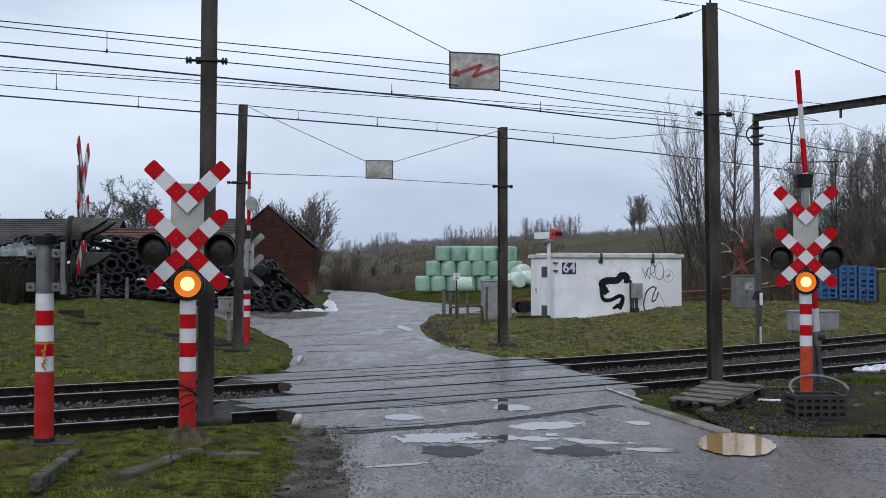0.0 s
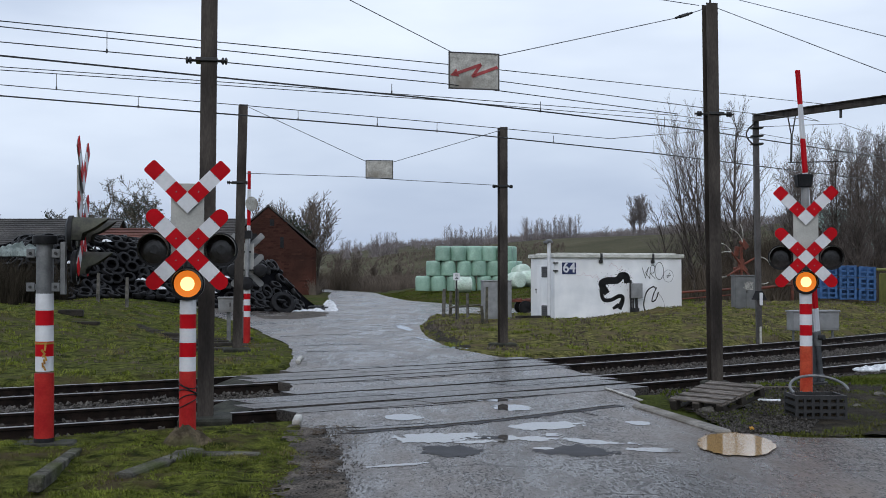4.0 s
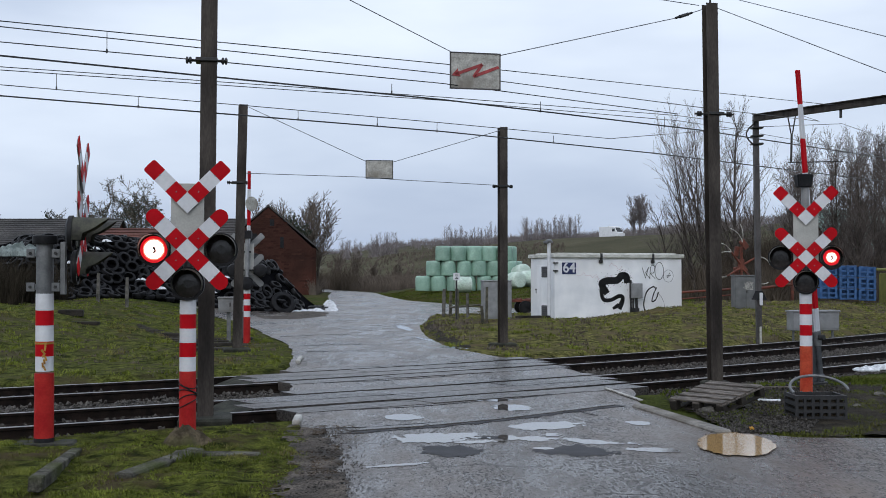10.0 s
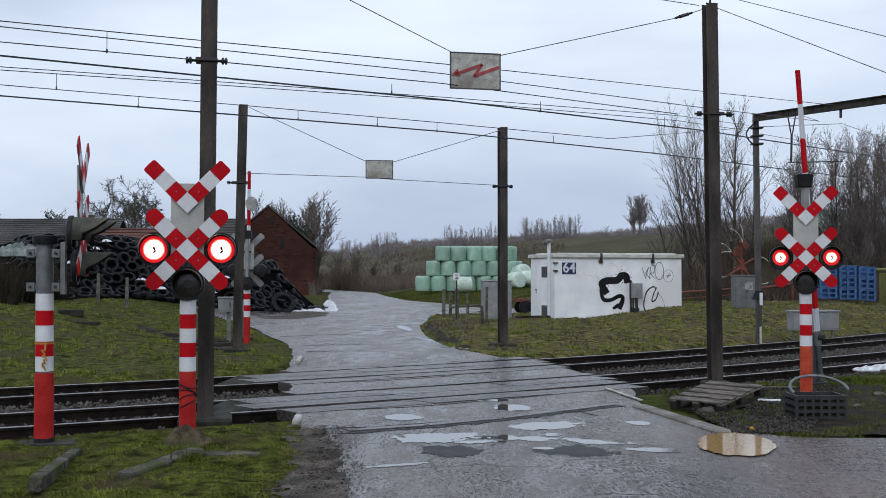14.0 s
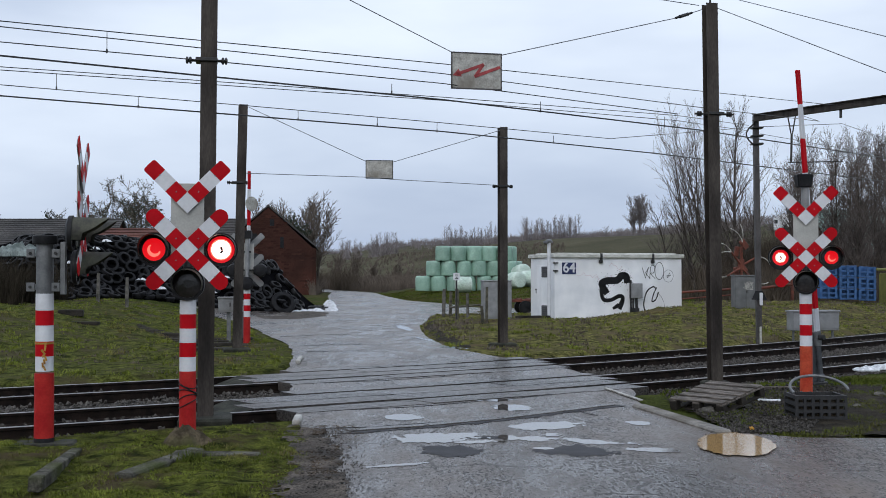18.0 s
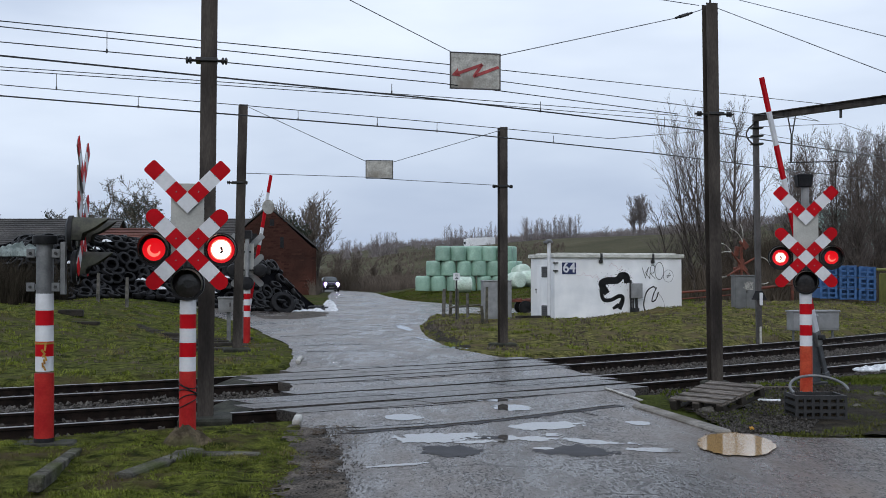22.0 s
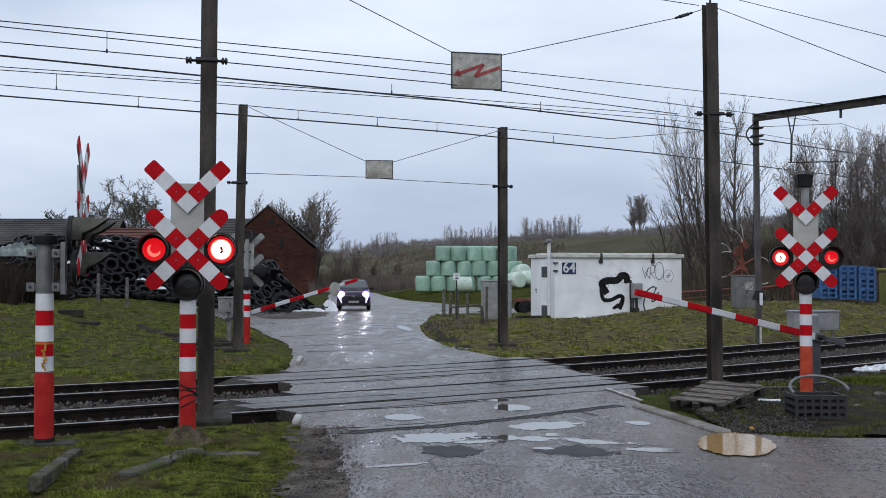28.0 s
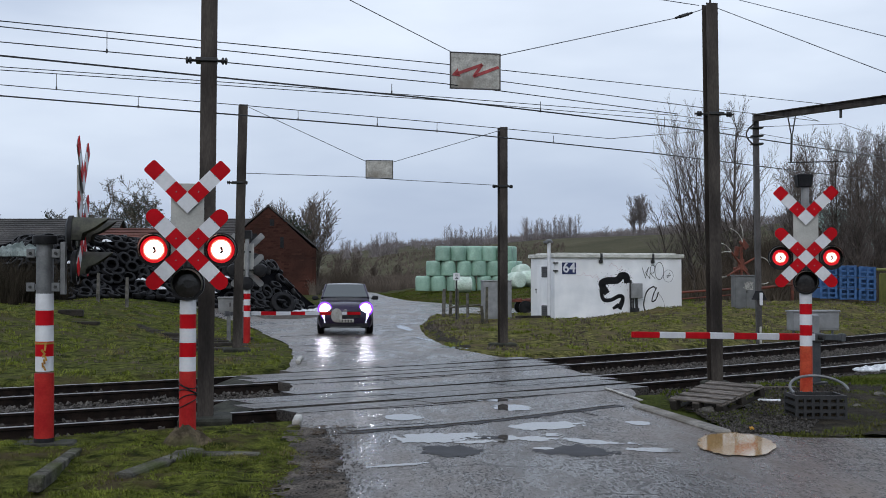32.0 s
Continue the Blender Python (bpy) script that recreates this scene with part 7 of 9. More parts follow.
for k, (u, v) in enumerate([(2, 1.6), (3.6, 2.4), (5.2, 1.0), (4.4, 2.8), (6.5, 2.2), (7.7, 1.5), (8.2, 2.6), (9.6, 2.3), (10.2, 1.6), (1.2, 0.8), (6.0, 0.6), (8.9, 0.8)]):
    p = H0 + HD * u + HN * v
    crumpled("plastic_film", p.x, p.y, height(p.x, p.y) + heap_z(u, v) + 0.18, 0.22, 0.15, 0.14, 400 + k, PLASTICWHITE, "scrap of white film among the tyres", "plastic film", 6)
for x, y in ((-13.4, 47.3), (-12.1, 46.6)):
    sh = Shape()
    sh.tube((0, 0, -0.15), (0.02, 0, 1.15), 0.075, 0.065, 8)
    thing("fence_post", sh, CONC, "grey concrete fence post in front of the tyres", "fence post", pose(x, y, height(x, y)), group="old fence posts")
crumpled("bramble_mound", -16.9, 47.0, height(-16.9, 47), 1.9, 1.3, 1.25, 51, EARTH, "bramble-covered heap beside the clamp", "bramble heap", 24)
crumpled("plastic_film", -15.75, 45.3, height(-15.9, 45.3) + 1.75, 0.85, 0.5, 0.55, 52, OLDFILM, "torn dull green film over the brambles", "plastic film", 16)
sh = Shape()
sh.box((0, 0, 0.12), (0.75, 0.30, 0.22), bevel=0.03)
thing("dark_block", sh, SLEEPER, "dark timber block lying on the grass bank", "timber", pose(-11.6, 38.0, height(-11.6, 38) - 0.02, 0, 0, 10))

# ---------- farm machine, crates and sheds behind the far track ----------


def old_trailer():
    x, y = 3.55, 57.0
    e = empty("farm_trailer", pose(x, y, height(x, y), 0, 0, 8), "low rusty red farm trailer behind the hut", "trailer")
    for yy in (-0.4, 0.4):
        sh = Shape()
        sh.box((0, yy, 0.62), (2.2, 0.09, 0.12), bevel=0.01)
        part("side_beam", sh, REDRUST, e)
    for i in range(5):
        sh = Shape()
        sh.box((-0.95 + 0.475 * i, 0, 0.70), (0.10, 1.0, 0.06))
        part("cross_bar", sh, REDRUST, e)
    for sx in (-0.75, 0.2):
        for yy in (-0.55, 0.55):
            sh = Shape()
            sh.lathe((sx, yy - 0.09, 0.32), (0, 1, 0), [(0, 0.18), (0.02, 0.31), (0.16, 0.31), (0.18, 0.18)], 16)
            part("wheel", sh, RUBBER, e)
    sh = Shape()
    sh.tube((-1.05, 0, 0.62), (-1.9, 0, 0.40), 0.05, 0.04, 8)
    part("drawbar", sh, REDRUST, e)
    return e


old_trailer()
sh = Shape()
sh.box((0, 0, 0.05), (1.3, 0.22, 0.10), bevel=0.02)
thing("cable_duct", sh, SLEEPER, "dark cable duct lying at the foot of the hut", "cable duct", pose(3.35, 45.4, height(3.35, 45.4) - 0.01, 0, 0, 10))


def hay_rake():
    x, y = 14.2, 58.0
    e = empty("hay_rake", pose(x, y, height(x, y), 0, 0, 10), "rusty red rotary hay rake with folded arms and pale tines", "hay rake")
    sh = Shape()
    sh.tube((0, 0, 0.2), (0, 0, 2.7), 0.06, n=10)
    part("rotor_post", sh, REDRUST, e)
    sh = Shape()
    sh.tube((0, 0, 1.6), (0, -0.05, 2.1), 0.18, 0.14, 12)
    part("gearbox", sh, REDRUST, e)
    rng = random.Random(4)
    for i in range(6):
        a = radians(-40 + i * 62 + rng.uniform(-16, 16))
        ln = rng.uniform(0.55, 1.05)
        p = Vector((0.12 * math.cos(a), -0.1, 1.75 + 0.2 * math.sin(a)))
        q = p + Vector((ln * math.cos(a), rng.uniform(-0.3, 0.1), ln * math.sin(a)))
        sh = Shape()
        sh.tube(p, q, 0.055, 0.04, 7)
        arm = part("arm", sh, REDRUST, e)
        for k in range(2):
            sh = Shape()
            b = a + rng.uniform(-0.8, 0.8)
            bend = rng.choice((-1, 1)) * rng.uniform(0.6, 1.3)
            pts = [q]
            for m in range(7):
                pts.append(pts[-1] + Vector((0.13 * math.cos(b), 0.01, 0.13 * math.sin(b))))
                b += bend / 6
            sh.chain(pts, 0.022, 5)
            part("tine", sh, DIRTYSIGN, arm, "pale curved spring tine")
    for i in range(5):
        sh = Shape()
        c = Vector((rng.uniform(-0.4, 0.5), rng.uniform(-0.2, 0.2), rng.uniform(1.0, 2.9)))
        sh.box(c, (rng.uniform(0.12, 0.35), 0.12, rng.uniform(0.15, 0.5)), rot=(0, rng.uniform(-40, 40), 0), bevel=0.02)
        part("bracket", sh, REDRUST, e)
    sh = Shape()
    sh.tube((-4.6, 0.2, 0.42), (0.2, 0, 0.72), 0.055, n=8)
    sh.tube((-3.0, 0.25, 0.20), (0.2, 0, 0.45), 0.035, n=8)
    part("drawbar", sh, REDRUST, e)
    sh = Shape()
    sh.tube((2.6, 0, 0.1), (2.6, 0, 1.5), 0.08, n=8)
    sh.tube((0.0, 0, 0.6), (2.6, 0, 0.9), 0.07, n=8)
    part("rear_frame", sh, REDRUST, e)
    sh = Shape()
    sh.lathe((2.1, -0.2, 1.28), (0, -1, 0), [(0, 0.22), (0.03, 0.22)], 12)
    part("warning_disc", sh, DIRTYSIGN, e)
    return e


hay_rake()


def blue_crate(m):
    e = empty("blue_crate", m, "stacked blue slatted plastic crate", "crate", group="blue crates")
    w, h = 0.80, 0.50
    for i in range(3):
        sh = Shape()
        sh.box((-w / 2 + 0.05 + (w - 0.1) * i / 2, 0, h / 2), (0.11, 0.05, h), bevel=0.008)
        part("upright", sh, BLUE, e)
    for z in (0.04, 0.25, 0.46):
        sh = Shape()
        sh.box((0, 0.03, z), (w, 0.04, 0.075), bevel=0.006)
        part("slat", sh, BLUE, e)
    for y in (0.3, 0.8):
        sh = Shape()
        sh.box((0, y, h / 2), (w - 0.1, 0.04, h - 0.1))
        part("inner_wall", sh, BLUE, e)
    for sx in (-1, 1):
        sh = Shape()
        sh.box((sx * (w / 2 - 0.02), 0.42, h / 2), (0.04, 0.76, h - 0.06))
        part("side", sh, BLUE, e)
    return e


proto = blue_crate(pose(17.1, 54.0, height(17.1, 54) + 0.20, 0, 0, 8))
for i in range(3):
    for k in range(3):
        if i + k:
            copy_thing(proto, pose(17.1 + 0.90 * i, 54.0 + 0.12 * i, height(17.1, 54) + 0.20 + 0.51 * k - 0.05 * i, 0, 2.0 * i - 2, 8))
sh = Shape()
sh.box((0, 0, 0.8), (1.4, 1.2, 1.6), bevel=0.05)
sh.box((0, 0, 1.75), (1.6, 1.4, 0.12), bevel=0.03)
thing("yellow_tank", sh, YELLOW, "dull yellow-green farm tank beside the blue crates", "tank", pose(20.6, 55.0, height(20.6, 55) - 0.1))
brick_courses()

# ---------- trees, brush and grass ----------


def grow(sh, tw, rng, p, d, ln, r, level, spec):
    """A branch in short tapered lengths with side branches; twigs go to the crown."""
    k = spec["seg"][level]
    target = sh if level < spec["wood"] else tw
    step = ln / k
    for i in range(k):
        t = (i + 1) / k
        d2 = (d + Vector((rng.gauss(0, 1), rng.gauss(0, 1), rng.gauss(0, 1))) * spec["wob"][level] + Vector((0, 0, spec["up"][level]))).normalized()
        q = p + d2 * step
        r2 = max(spec["rmin"], r * (1 - 0.75 * t) if level else r * (1 - 0.8 * t))
        rr = max(spec["rmin"], r * (1 - 0.75 * (t - 1 / k)))
        target.tube(p, q, rr, r2, 5 if level == 0 else 3, caps=False)
        if level + 1 < len(spec["seg"]) and t > spec["bare"][level]:
            for _ in range(spec["kids"][level]):
                if rng.random() > 0.88:
                    continue
                side = d2.cross(Vector((rng.gauss(0, 1), rng.gauss(0, 1), rng.gauss(0, 1)))).normalized()
                a = radians(rng.uniform(*spec["ang"][level]))
                cd = (d2 * math.cos(a) + side * math.sin(a)).normalized()
                grow(sh, tw, rng, q, cd, ln * rng.uniform(*spec["len"][level]) * (1.15 - 0.5 * t), rr * 0.55, level + 1, spec)
        p, d = q, d2
    return p


BIRCH = dict(seg=[14, 7, 4, 3], wob=[0.022, 0.05, 0.08, 0.11], up=[0.03, 0.11, 0.08, 0.04], kids=[2, 1, 1], bare=[0.14, 0.16, 0.25], ang=[(32, 52), (24, 40), (20, 42)], len=[(0.26, 0.44), (0.32, 0.52), (0.34, 0.6)], wood=2, rmin=0.0055)
SLIM = dict(BIRCH, kids=[3, 2, 1], len=[(0.16, 0.27), (0.35, 0.55), (0.4, 0.6)], ang=[(28, 45), (24, 40), (20, 42)])
SHRUB = dict(seg=[7, 5, 4], wob=[0.14, 0.2, 0.25], up=[0.06, 0.08, 0.05], kids=[2, 2], bare=[0.12, 0.15], ang=[(22, 50), (25, 55)], len=[(0.35, 0.6), (0.35, 0.6)], wood=1, rmin=0.010)
FAR = dict(seg=[7, 4, 3], wob=[0.06, 0.15, 0.2], up=[0.04, 0.18, 0.1], kids=[3, 2], bare=[0.15, 0.15], ang=[(20, 42), (25, 50)], len=[(0.28, 0.45), (0.4, 0.6)], wood=1, rmin=0.035)


def bare_tree(name, x, y, h, stems, spec, seed, label, fan=0.12, r=0.09, mats=(None, None), z=None, group="bare trees", lean=(0, 0)):
    rng = random.Random(seed)
    e = empty(name, pose(x, y, height(x, y) - 0.1 if z is None else z), label, "tree", group=group)
    wood, tw = Shape(), Shape()
    for s in range(stems):
        a = rng.uniform(0, 6.28)
        f = fan * rng.uniform(0.4, 1.2) if stems > 1 else 0.02
        d = Vector((math.cos(a) * f + lean[0], math.sin(a) * f + lean[1], 1)).normalized()
        grow(wood, tw, rng, Vector((math.cos(a) * 0.15, math.sin(a) * 0.15, 0)), d, h * rng.uniform(0.78, 1.0), r * rng.uniform(0.7, 1.1), 0, spec)
    part("trunk", wood, mats[0] or BARK, e)
    part("crown", tw, mats[1] or TWIG, e, "bare brown twigs")
    return e, wood, tw


rng = random.Random(40)
BARE = "tall bare winter tree with fine brown twigs"
# the group behind the mast and the gantry
bare_tree("bare_tree", 15.95, 66.0, 11.3, 1, dict(SLIM, bare=[0.20, 0.16, 0.30]), 101, BARE, r=0.125, mats=(BARK, TREETWIG))
for k, (x, y, h, st, ln) in enumerate([(14.6, 66, 9.2, 3, -0.14), (13.9, 67, 8.2, 2, -0.20), (15.2, 69, 9.4, 2, -0.04), (13.0, 68, 5.0, 2, -0.05), (17.1, 68, 8.8, 1, 0.05)]):
    bare_tree("bare_tree", x, y, h, st, BIRCH, 110 + k, BARE, fan=0.16, r=0.085, mats=(BARK, TREETWIG), lean=(ln, 0))
for k, (x, y, h, st) in enumerate([(18.8, 64, 8.6, 1), (19.6, 65, 7.9, 2), (20.5, 66, 8.6, 1), (21.5, 64, 7.8, 2), (22.3, 66, 8.4, 1), (23.3, 65, 8.0, 2), (24.2, 66, 8.8, 1), (25.1, 67, 8.2, 2), (22.9, 70, 8.2, 2), (26.0, 68, 8.4, 2), (20.9, 71, 8.0, 2), (24.6, 72, 8.6, 2), (19.2, 68, 8.2, 2), (20.1, 70, 8.8, 1), (21.9, 68, 8.8, 2), (23.8, 69, 8.6, 2), (25.6, 71, 9.2, 2), (26.8, 70, 8.8, 2)]):
    bare_tree("bare_tree", x, y, h, st, SLIM, 140 + k, BARE, fan=0.07, r=0.085, mats=(BARK, TREETWIG))
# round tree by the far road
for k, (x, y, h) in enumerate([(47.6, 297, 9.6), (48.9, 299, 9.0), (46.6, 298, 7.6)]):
    bare_tree("bare_tree", x, y, h, 4, dict(FAR, rmin=0.03, kids=[3, 3], bare=[0.3, 0.15]), 170 + k, "bare round-headed tree on the slope", fan=0.32, r=0.13, mats=(HAZETWIG, HAZETWIG))
# behind the barns
for k, (x, y, h) in enumerate([(-14.9, 130, 8.8), (-13.6, 128, 7.6), (-16.5, 134, 9.2), (-19.0, 130, 8.0)]):
    bare_tree("bare_tree", x, y, h, 4, dict(FAR, rmin=0.020, kids=[3, 3]), 190 + k, "bare bushy tree behind the brick barn", fan=0.22, r=0.11)
for k, (x, y, h) in enumerate([(-40.8, 110, 6.4), (-43, 112, 7.0)]):
    bare_tree("bare_tree", x, y, h, 3, dict(FAR, rmin=0.024), 230 + k, "bare tree beside the long barn", fan=0.2, r=0.12)


def clumps(tw, rng, pts, n, size, per=7):
    """Small ragged leaf clusters round points."""
    for _ in range(n):
        c = Vector(pts[rng.randrange(len(pts))])
        for _ in range(per):
            o = Vector((rng.gauss(0, 1), rng.gauss(0, 1), rng.gauss(0, 1))) * size
            e = Euler((rng.uniform(0, 6), rng.uniform(0, 6), 0)).to_matrix()
            s = size * rng.uniform(0.5, 1.1)
            tw.add([c + o + e @ Vector(q) * s for q in ((-0.6, 0, 0), (0, -0.35, 0.1), (0.6, 0, 0), (0, 0.35, 0.1))], [(0, 1, 2), (0, 2, 3)])


# orchard trees with clumps of mistletoe-like growth over the roofs
for k, (x, y, h) in enumerate([(-34.6, 122, 8.6), (-32.6, 124, 9.2), (-30.8, 122, 9.2), (-28.9, 123, 9.4), (-36.0, 123, 7.8)]):
    e, wood, tw = bare_tree("orchard_tree", x, y, h, 3, dict(FAR, rmin=0.026, kids=[2, 2], bare=[0.45, 0.2], ang=[(30, 65), (30, 60)], up=[0.02, 0.05, 0.04], len=[(0.30, 0.46), (0.4, 0.6)]), 260 + k, "dark knobbly tree over the barn roofs", fan=0.42, r=0.13, group="orchard trees")
    lv = Shape()
    r2 = random.Random(300 + k)
    clumps(lv, r2, [q for q in tw.v if q[2] > 4.4], 640, 0.12, 4)
    part("leaves", lv, EVERGREEN, e, "dark clumps of leaves")
for k, (x, y, h) in enumerate([(-15.6, 121, 6.6), (-14.8, 122, 5.8)]):
    e, wood, tw = bare_tree("evergreen_tree", x, y, h, 2, dict(FAR, rmin=0.03), 320 + k, "dark evergreen tree behind the brick barn", fan=0.15, r=0.14, group="evergreens")
    lv = Shape()
    clumps(lv, random.Random(340 + k), [q for q in tw.v if q[2] > 2.5], 330, 0.26, 6)
    part("leaves", lv, EVERGREEN, e, "dark evergreen leaves")


def brush(name, seed, n, place, hmin, hmax, twigs, mat, label, w=0.012, kind="stuff"):
    """A thicket: fans of thin rods."""
    rng = random.Random(seed)
    sh = Shape()
    for _ in range(n):
        x, y = place(rng)
        if not off_road(x, y) or not off_road(x + 1.2, y) or not off_road(x - 1.2, y):
            continue
        z = height(x, y) - 0.1
        h0 = rng.uniform(hmin, hmax)
        for _ in range(twigs):
            a, f = rng.uniform(0, 6.28), abs(rng.gauss(0, 0.48))
            h = h0 * rng.uniform(0.5, 1.0)
            bx, by = x + rng.gauss(0, 0.12) * h, y + rng.gauss(0, 0.12) * h
            tip = Vector((bx + math.cos(a) * f * h, by + math.sin(a) * f * h, z + h))
            mid = Vector((bx + math.cos(a) * f * h * 0.35, by + math.sin(a) * f * h * 0.35, z + h * 0.55))
            ww = w * rng.uniform(0.7, 1.5)
            b = [(bx - ww, by, z), (bx + ww, by, z), (bx, by + ww, z)]
            m = [(mid.x - ww * 0.7, mid.y, mid.z), (mid.x + ww * 0.7, mid.y, mid.z), (mid.x, mid.y + ww * 0.7, mid.z)]
            sh.add(b + m + [tuple(tip)], [(0, 1, 4, 3), (1, 2, 5, 4), (2, 0, 3, 5), (3, 4, 6), (4, 5, 6), (5, 3, 6)])
    return thing(name, sh, mat, label, "thicket", kind=kind)


def band(b0, b1, d0, d1):
    """Places between two bearings and two distances."""
    def place(r):
        d = math.sqrt(r.uniform(d0 * d0, d1 * d1))
        return (r.uniform(b0, b1) * d, d)
    return place


brush("roadside_thicket", 1, 2300, band(-0.105, 0.01, 126, 215), 0.7, 2.3, 13, THICKET, "brown leafless thicket beyond the road's bend", 0.018)
brush("roadside_thicket", 2, 700, band(0.0, 0.12, 118, 200), 0.8, 2.2, 12, THICKET, "brown leafless thicket behind the bales", 0.018)
brush("trackside_brush", 3, 600, band(0.19, 0.40, 58, 92), 0.8, 2.6, 12, BRUSHWOOD, "brown leafless brush behind the hay rake", 0.016)
brush("trackside_brush", 14, 520, band(0.215, 0.40, 60, 80), 1.2, 3.2, 14, BRUSHWOOD, "tall brown leafless brush under the bare trees", 0.014)
brush("trackside_brush", 15, 300, band(0.235, 0.315, 66, 74), 2.8, 5.0, 15, BRUSHWOOD, "close brown leafless hedge under the bare trees", 0.014)
brush("bank_brush", 4, 500, band(0.05, 0.36, 100, 190), 0.6, 2.0, 10, THICKET, "brown scrub on the slope below the main road", 0.024)
brush("barn_hedge", 5, 160, band(-0.108, -0.099, 110, 124), 0.8, 2.2, 14, THICKET, "brown leafless hedge beside the brick barn", 0.02)
brush("barn_hedge", 9, 260, band(-0.107, -0.074, 138, 165), 1.2, 3.6, 14, BRUSHWOOD, "dark leafless hedge beyond the brick barn", 0.018)
for k, (x, y, h, st) in enumerate([(-12.4, 172, 4.4, 3), (-6.6, 172, 3.0, 2), (-15.0, 168, 4.2, 3), (-10.6, 180, 2.8, 3)]):
    bare_tree("bare_tree", x, y, h, st, dict(FAR, rmin=0.022), 360 + k, "slim bare tree on the brown slope", fan=0.2, r=0.09, mats=(THICKET, THICKET))


brush("bramble_thicket", 11, 230, lambda r: (r.uniform(-18.2, -15.0), r.uniform(42.0, 48.5)), 0.9, 2.3, 26, BRAMBLE, "dark bramble thicket beside the silage clamp", 0.010)


def far_woods(name, seed, n, place, hmin, hmax, label, twigs=34, slim=1.0, thin=1.0, mat=None):
    rng = random.Random(seed)
    sh = Shape()
    for _ in range(n):
        x, y = place(rng)
        z = height(x, y) - 0.5
        h = rng.uniform(hmin, hmax)
        w = h * rng.uniform(0.10, 0.16) * slim
        sh.tube((x, y, z), (x + rng.gauss(0, 0.2), y, z + h), 0.12 * thin, 0.03 * thin, 3, caps=False)
        for _ in range(twigs):
            t = rng.uniform(0.18, 0.97)
            a = rng.uniform(0, 6.28)
            l = w * (1.3 - t) * rng.uniform(0.8, 2.0)
            p = Vector((x, y, z + h * t))
            q = p + Vector((math.cos(a) * l, math.sin(a) * l, l * rng.uniform(0.8, 1.8)))
            sh.tube(p, q, 0.050 * thin, 0.015 * thin, 3, caps=False)
    return thing(name, sh, mat or HAZETWIG, label, "woodland", kind="stuff")


def along_emb(b0, b1, e0, e1):
    def place(r):
        b, e = r.uniform(b0, b1), r.uniform(e0, e1)
        a = EMB_A + EMB_N * e
        u = (b * a.y - a.x) / (EMB_D.x - b * EMB_D.y)
        p = a + EMB_D * u
        return p.x, p.y
    return place


def ridge_woods():
    """Woods on the far ridge: a close field of small crowns of fine twigs."""
    rng = random.Random(4)
    place = along_emb(-0.16, 0.30, 190, 330)
    sh = Shape()
    for _ in range(2200):
        x, y = place(rng)
        z = height(x, y) - 0.5
        h = rng.uniform(3.5, 6.0)
        for _ in range(16):
            p = Vector((x + rng.gauss(0, 0.9), y + rng.gauss(0, 0.9), z + h * rng.uniform(0.0, 0.6)))
            q = p + Vector((rng.gauss(0, 0.7), rng.gauss(0, 0.7), h * rng.uniform(0.25, 0.45)))
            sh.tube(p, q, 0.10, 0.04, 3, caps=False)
    return thing("far_wood", sh, HAZETWIG, "bare woods on the far ridge coloured pale for haze", "woodland", kind="stuff")


ridge_woods()
ROW = "row of bare birches along the far main road"
for k, (b0, b1, n, h0, h1) in enumerate([(0.0005, 0.016, 12, 6.5, 8.6), (0.017, 0.032, 9, 6.0, 8.0), (0.033, 0.048, 8, 6.5, 8.4), (0.062, 0.078, 12, 6.0, 8.4), (0.079, 0.112, 22, 6.0, 8.4)]):
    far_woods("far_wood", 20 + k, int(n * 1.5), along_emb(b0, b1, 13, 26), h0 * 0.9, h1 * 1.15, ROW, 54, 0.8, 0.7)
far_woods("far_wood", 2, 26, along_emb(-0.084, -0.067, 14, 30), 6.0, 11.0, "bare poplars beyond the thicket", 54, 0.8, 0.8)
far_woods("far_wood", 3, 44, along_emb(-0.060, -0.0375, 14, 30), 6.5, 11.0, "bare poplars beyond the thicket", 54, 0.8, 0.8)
far_woods("far_wood", 5, 50, along_emb(-0.09, 0.10, -62, -30), 1.0, 2.0, "bare scrub on the far slope", 30, 1.6, 0.7, THICKET)
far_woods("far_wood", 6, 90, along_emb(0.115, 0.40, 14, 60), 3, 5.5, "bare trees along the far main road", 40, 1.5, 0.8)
brush("slope_brush", 8, 1500, along_emb(-0.095, 0.10, -78, -24), 0.5, 1.4, 8, THICKET, "low brown brush on the slope below the main road", 0.03)
brush("roadside_hedge", 7, 700, along_emb(-0.09, 0.13, 12, 24), 1.2, 3.0, 12, HAZETWIG, "bare grey-brown hedge along the far main road", 0.035)


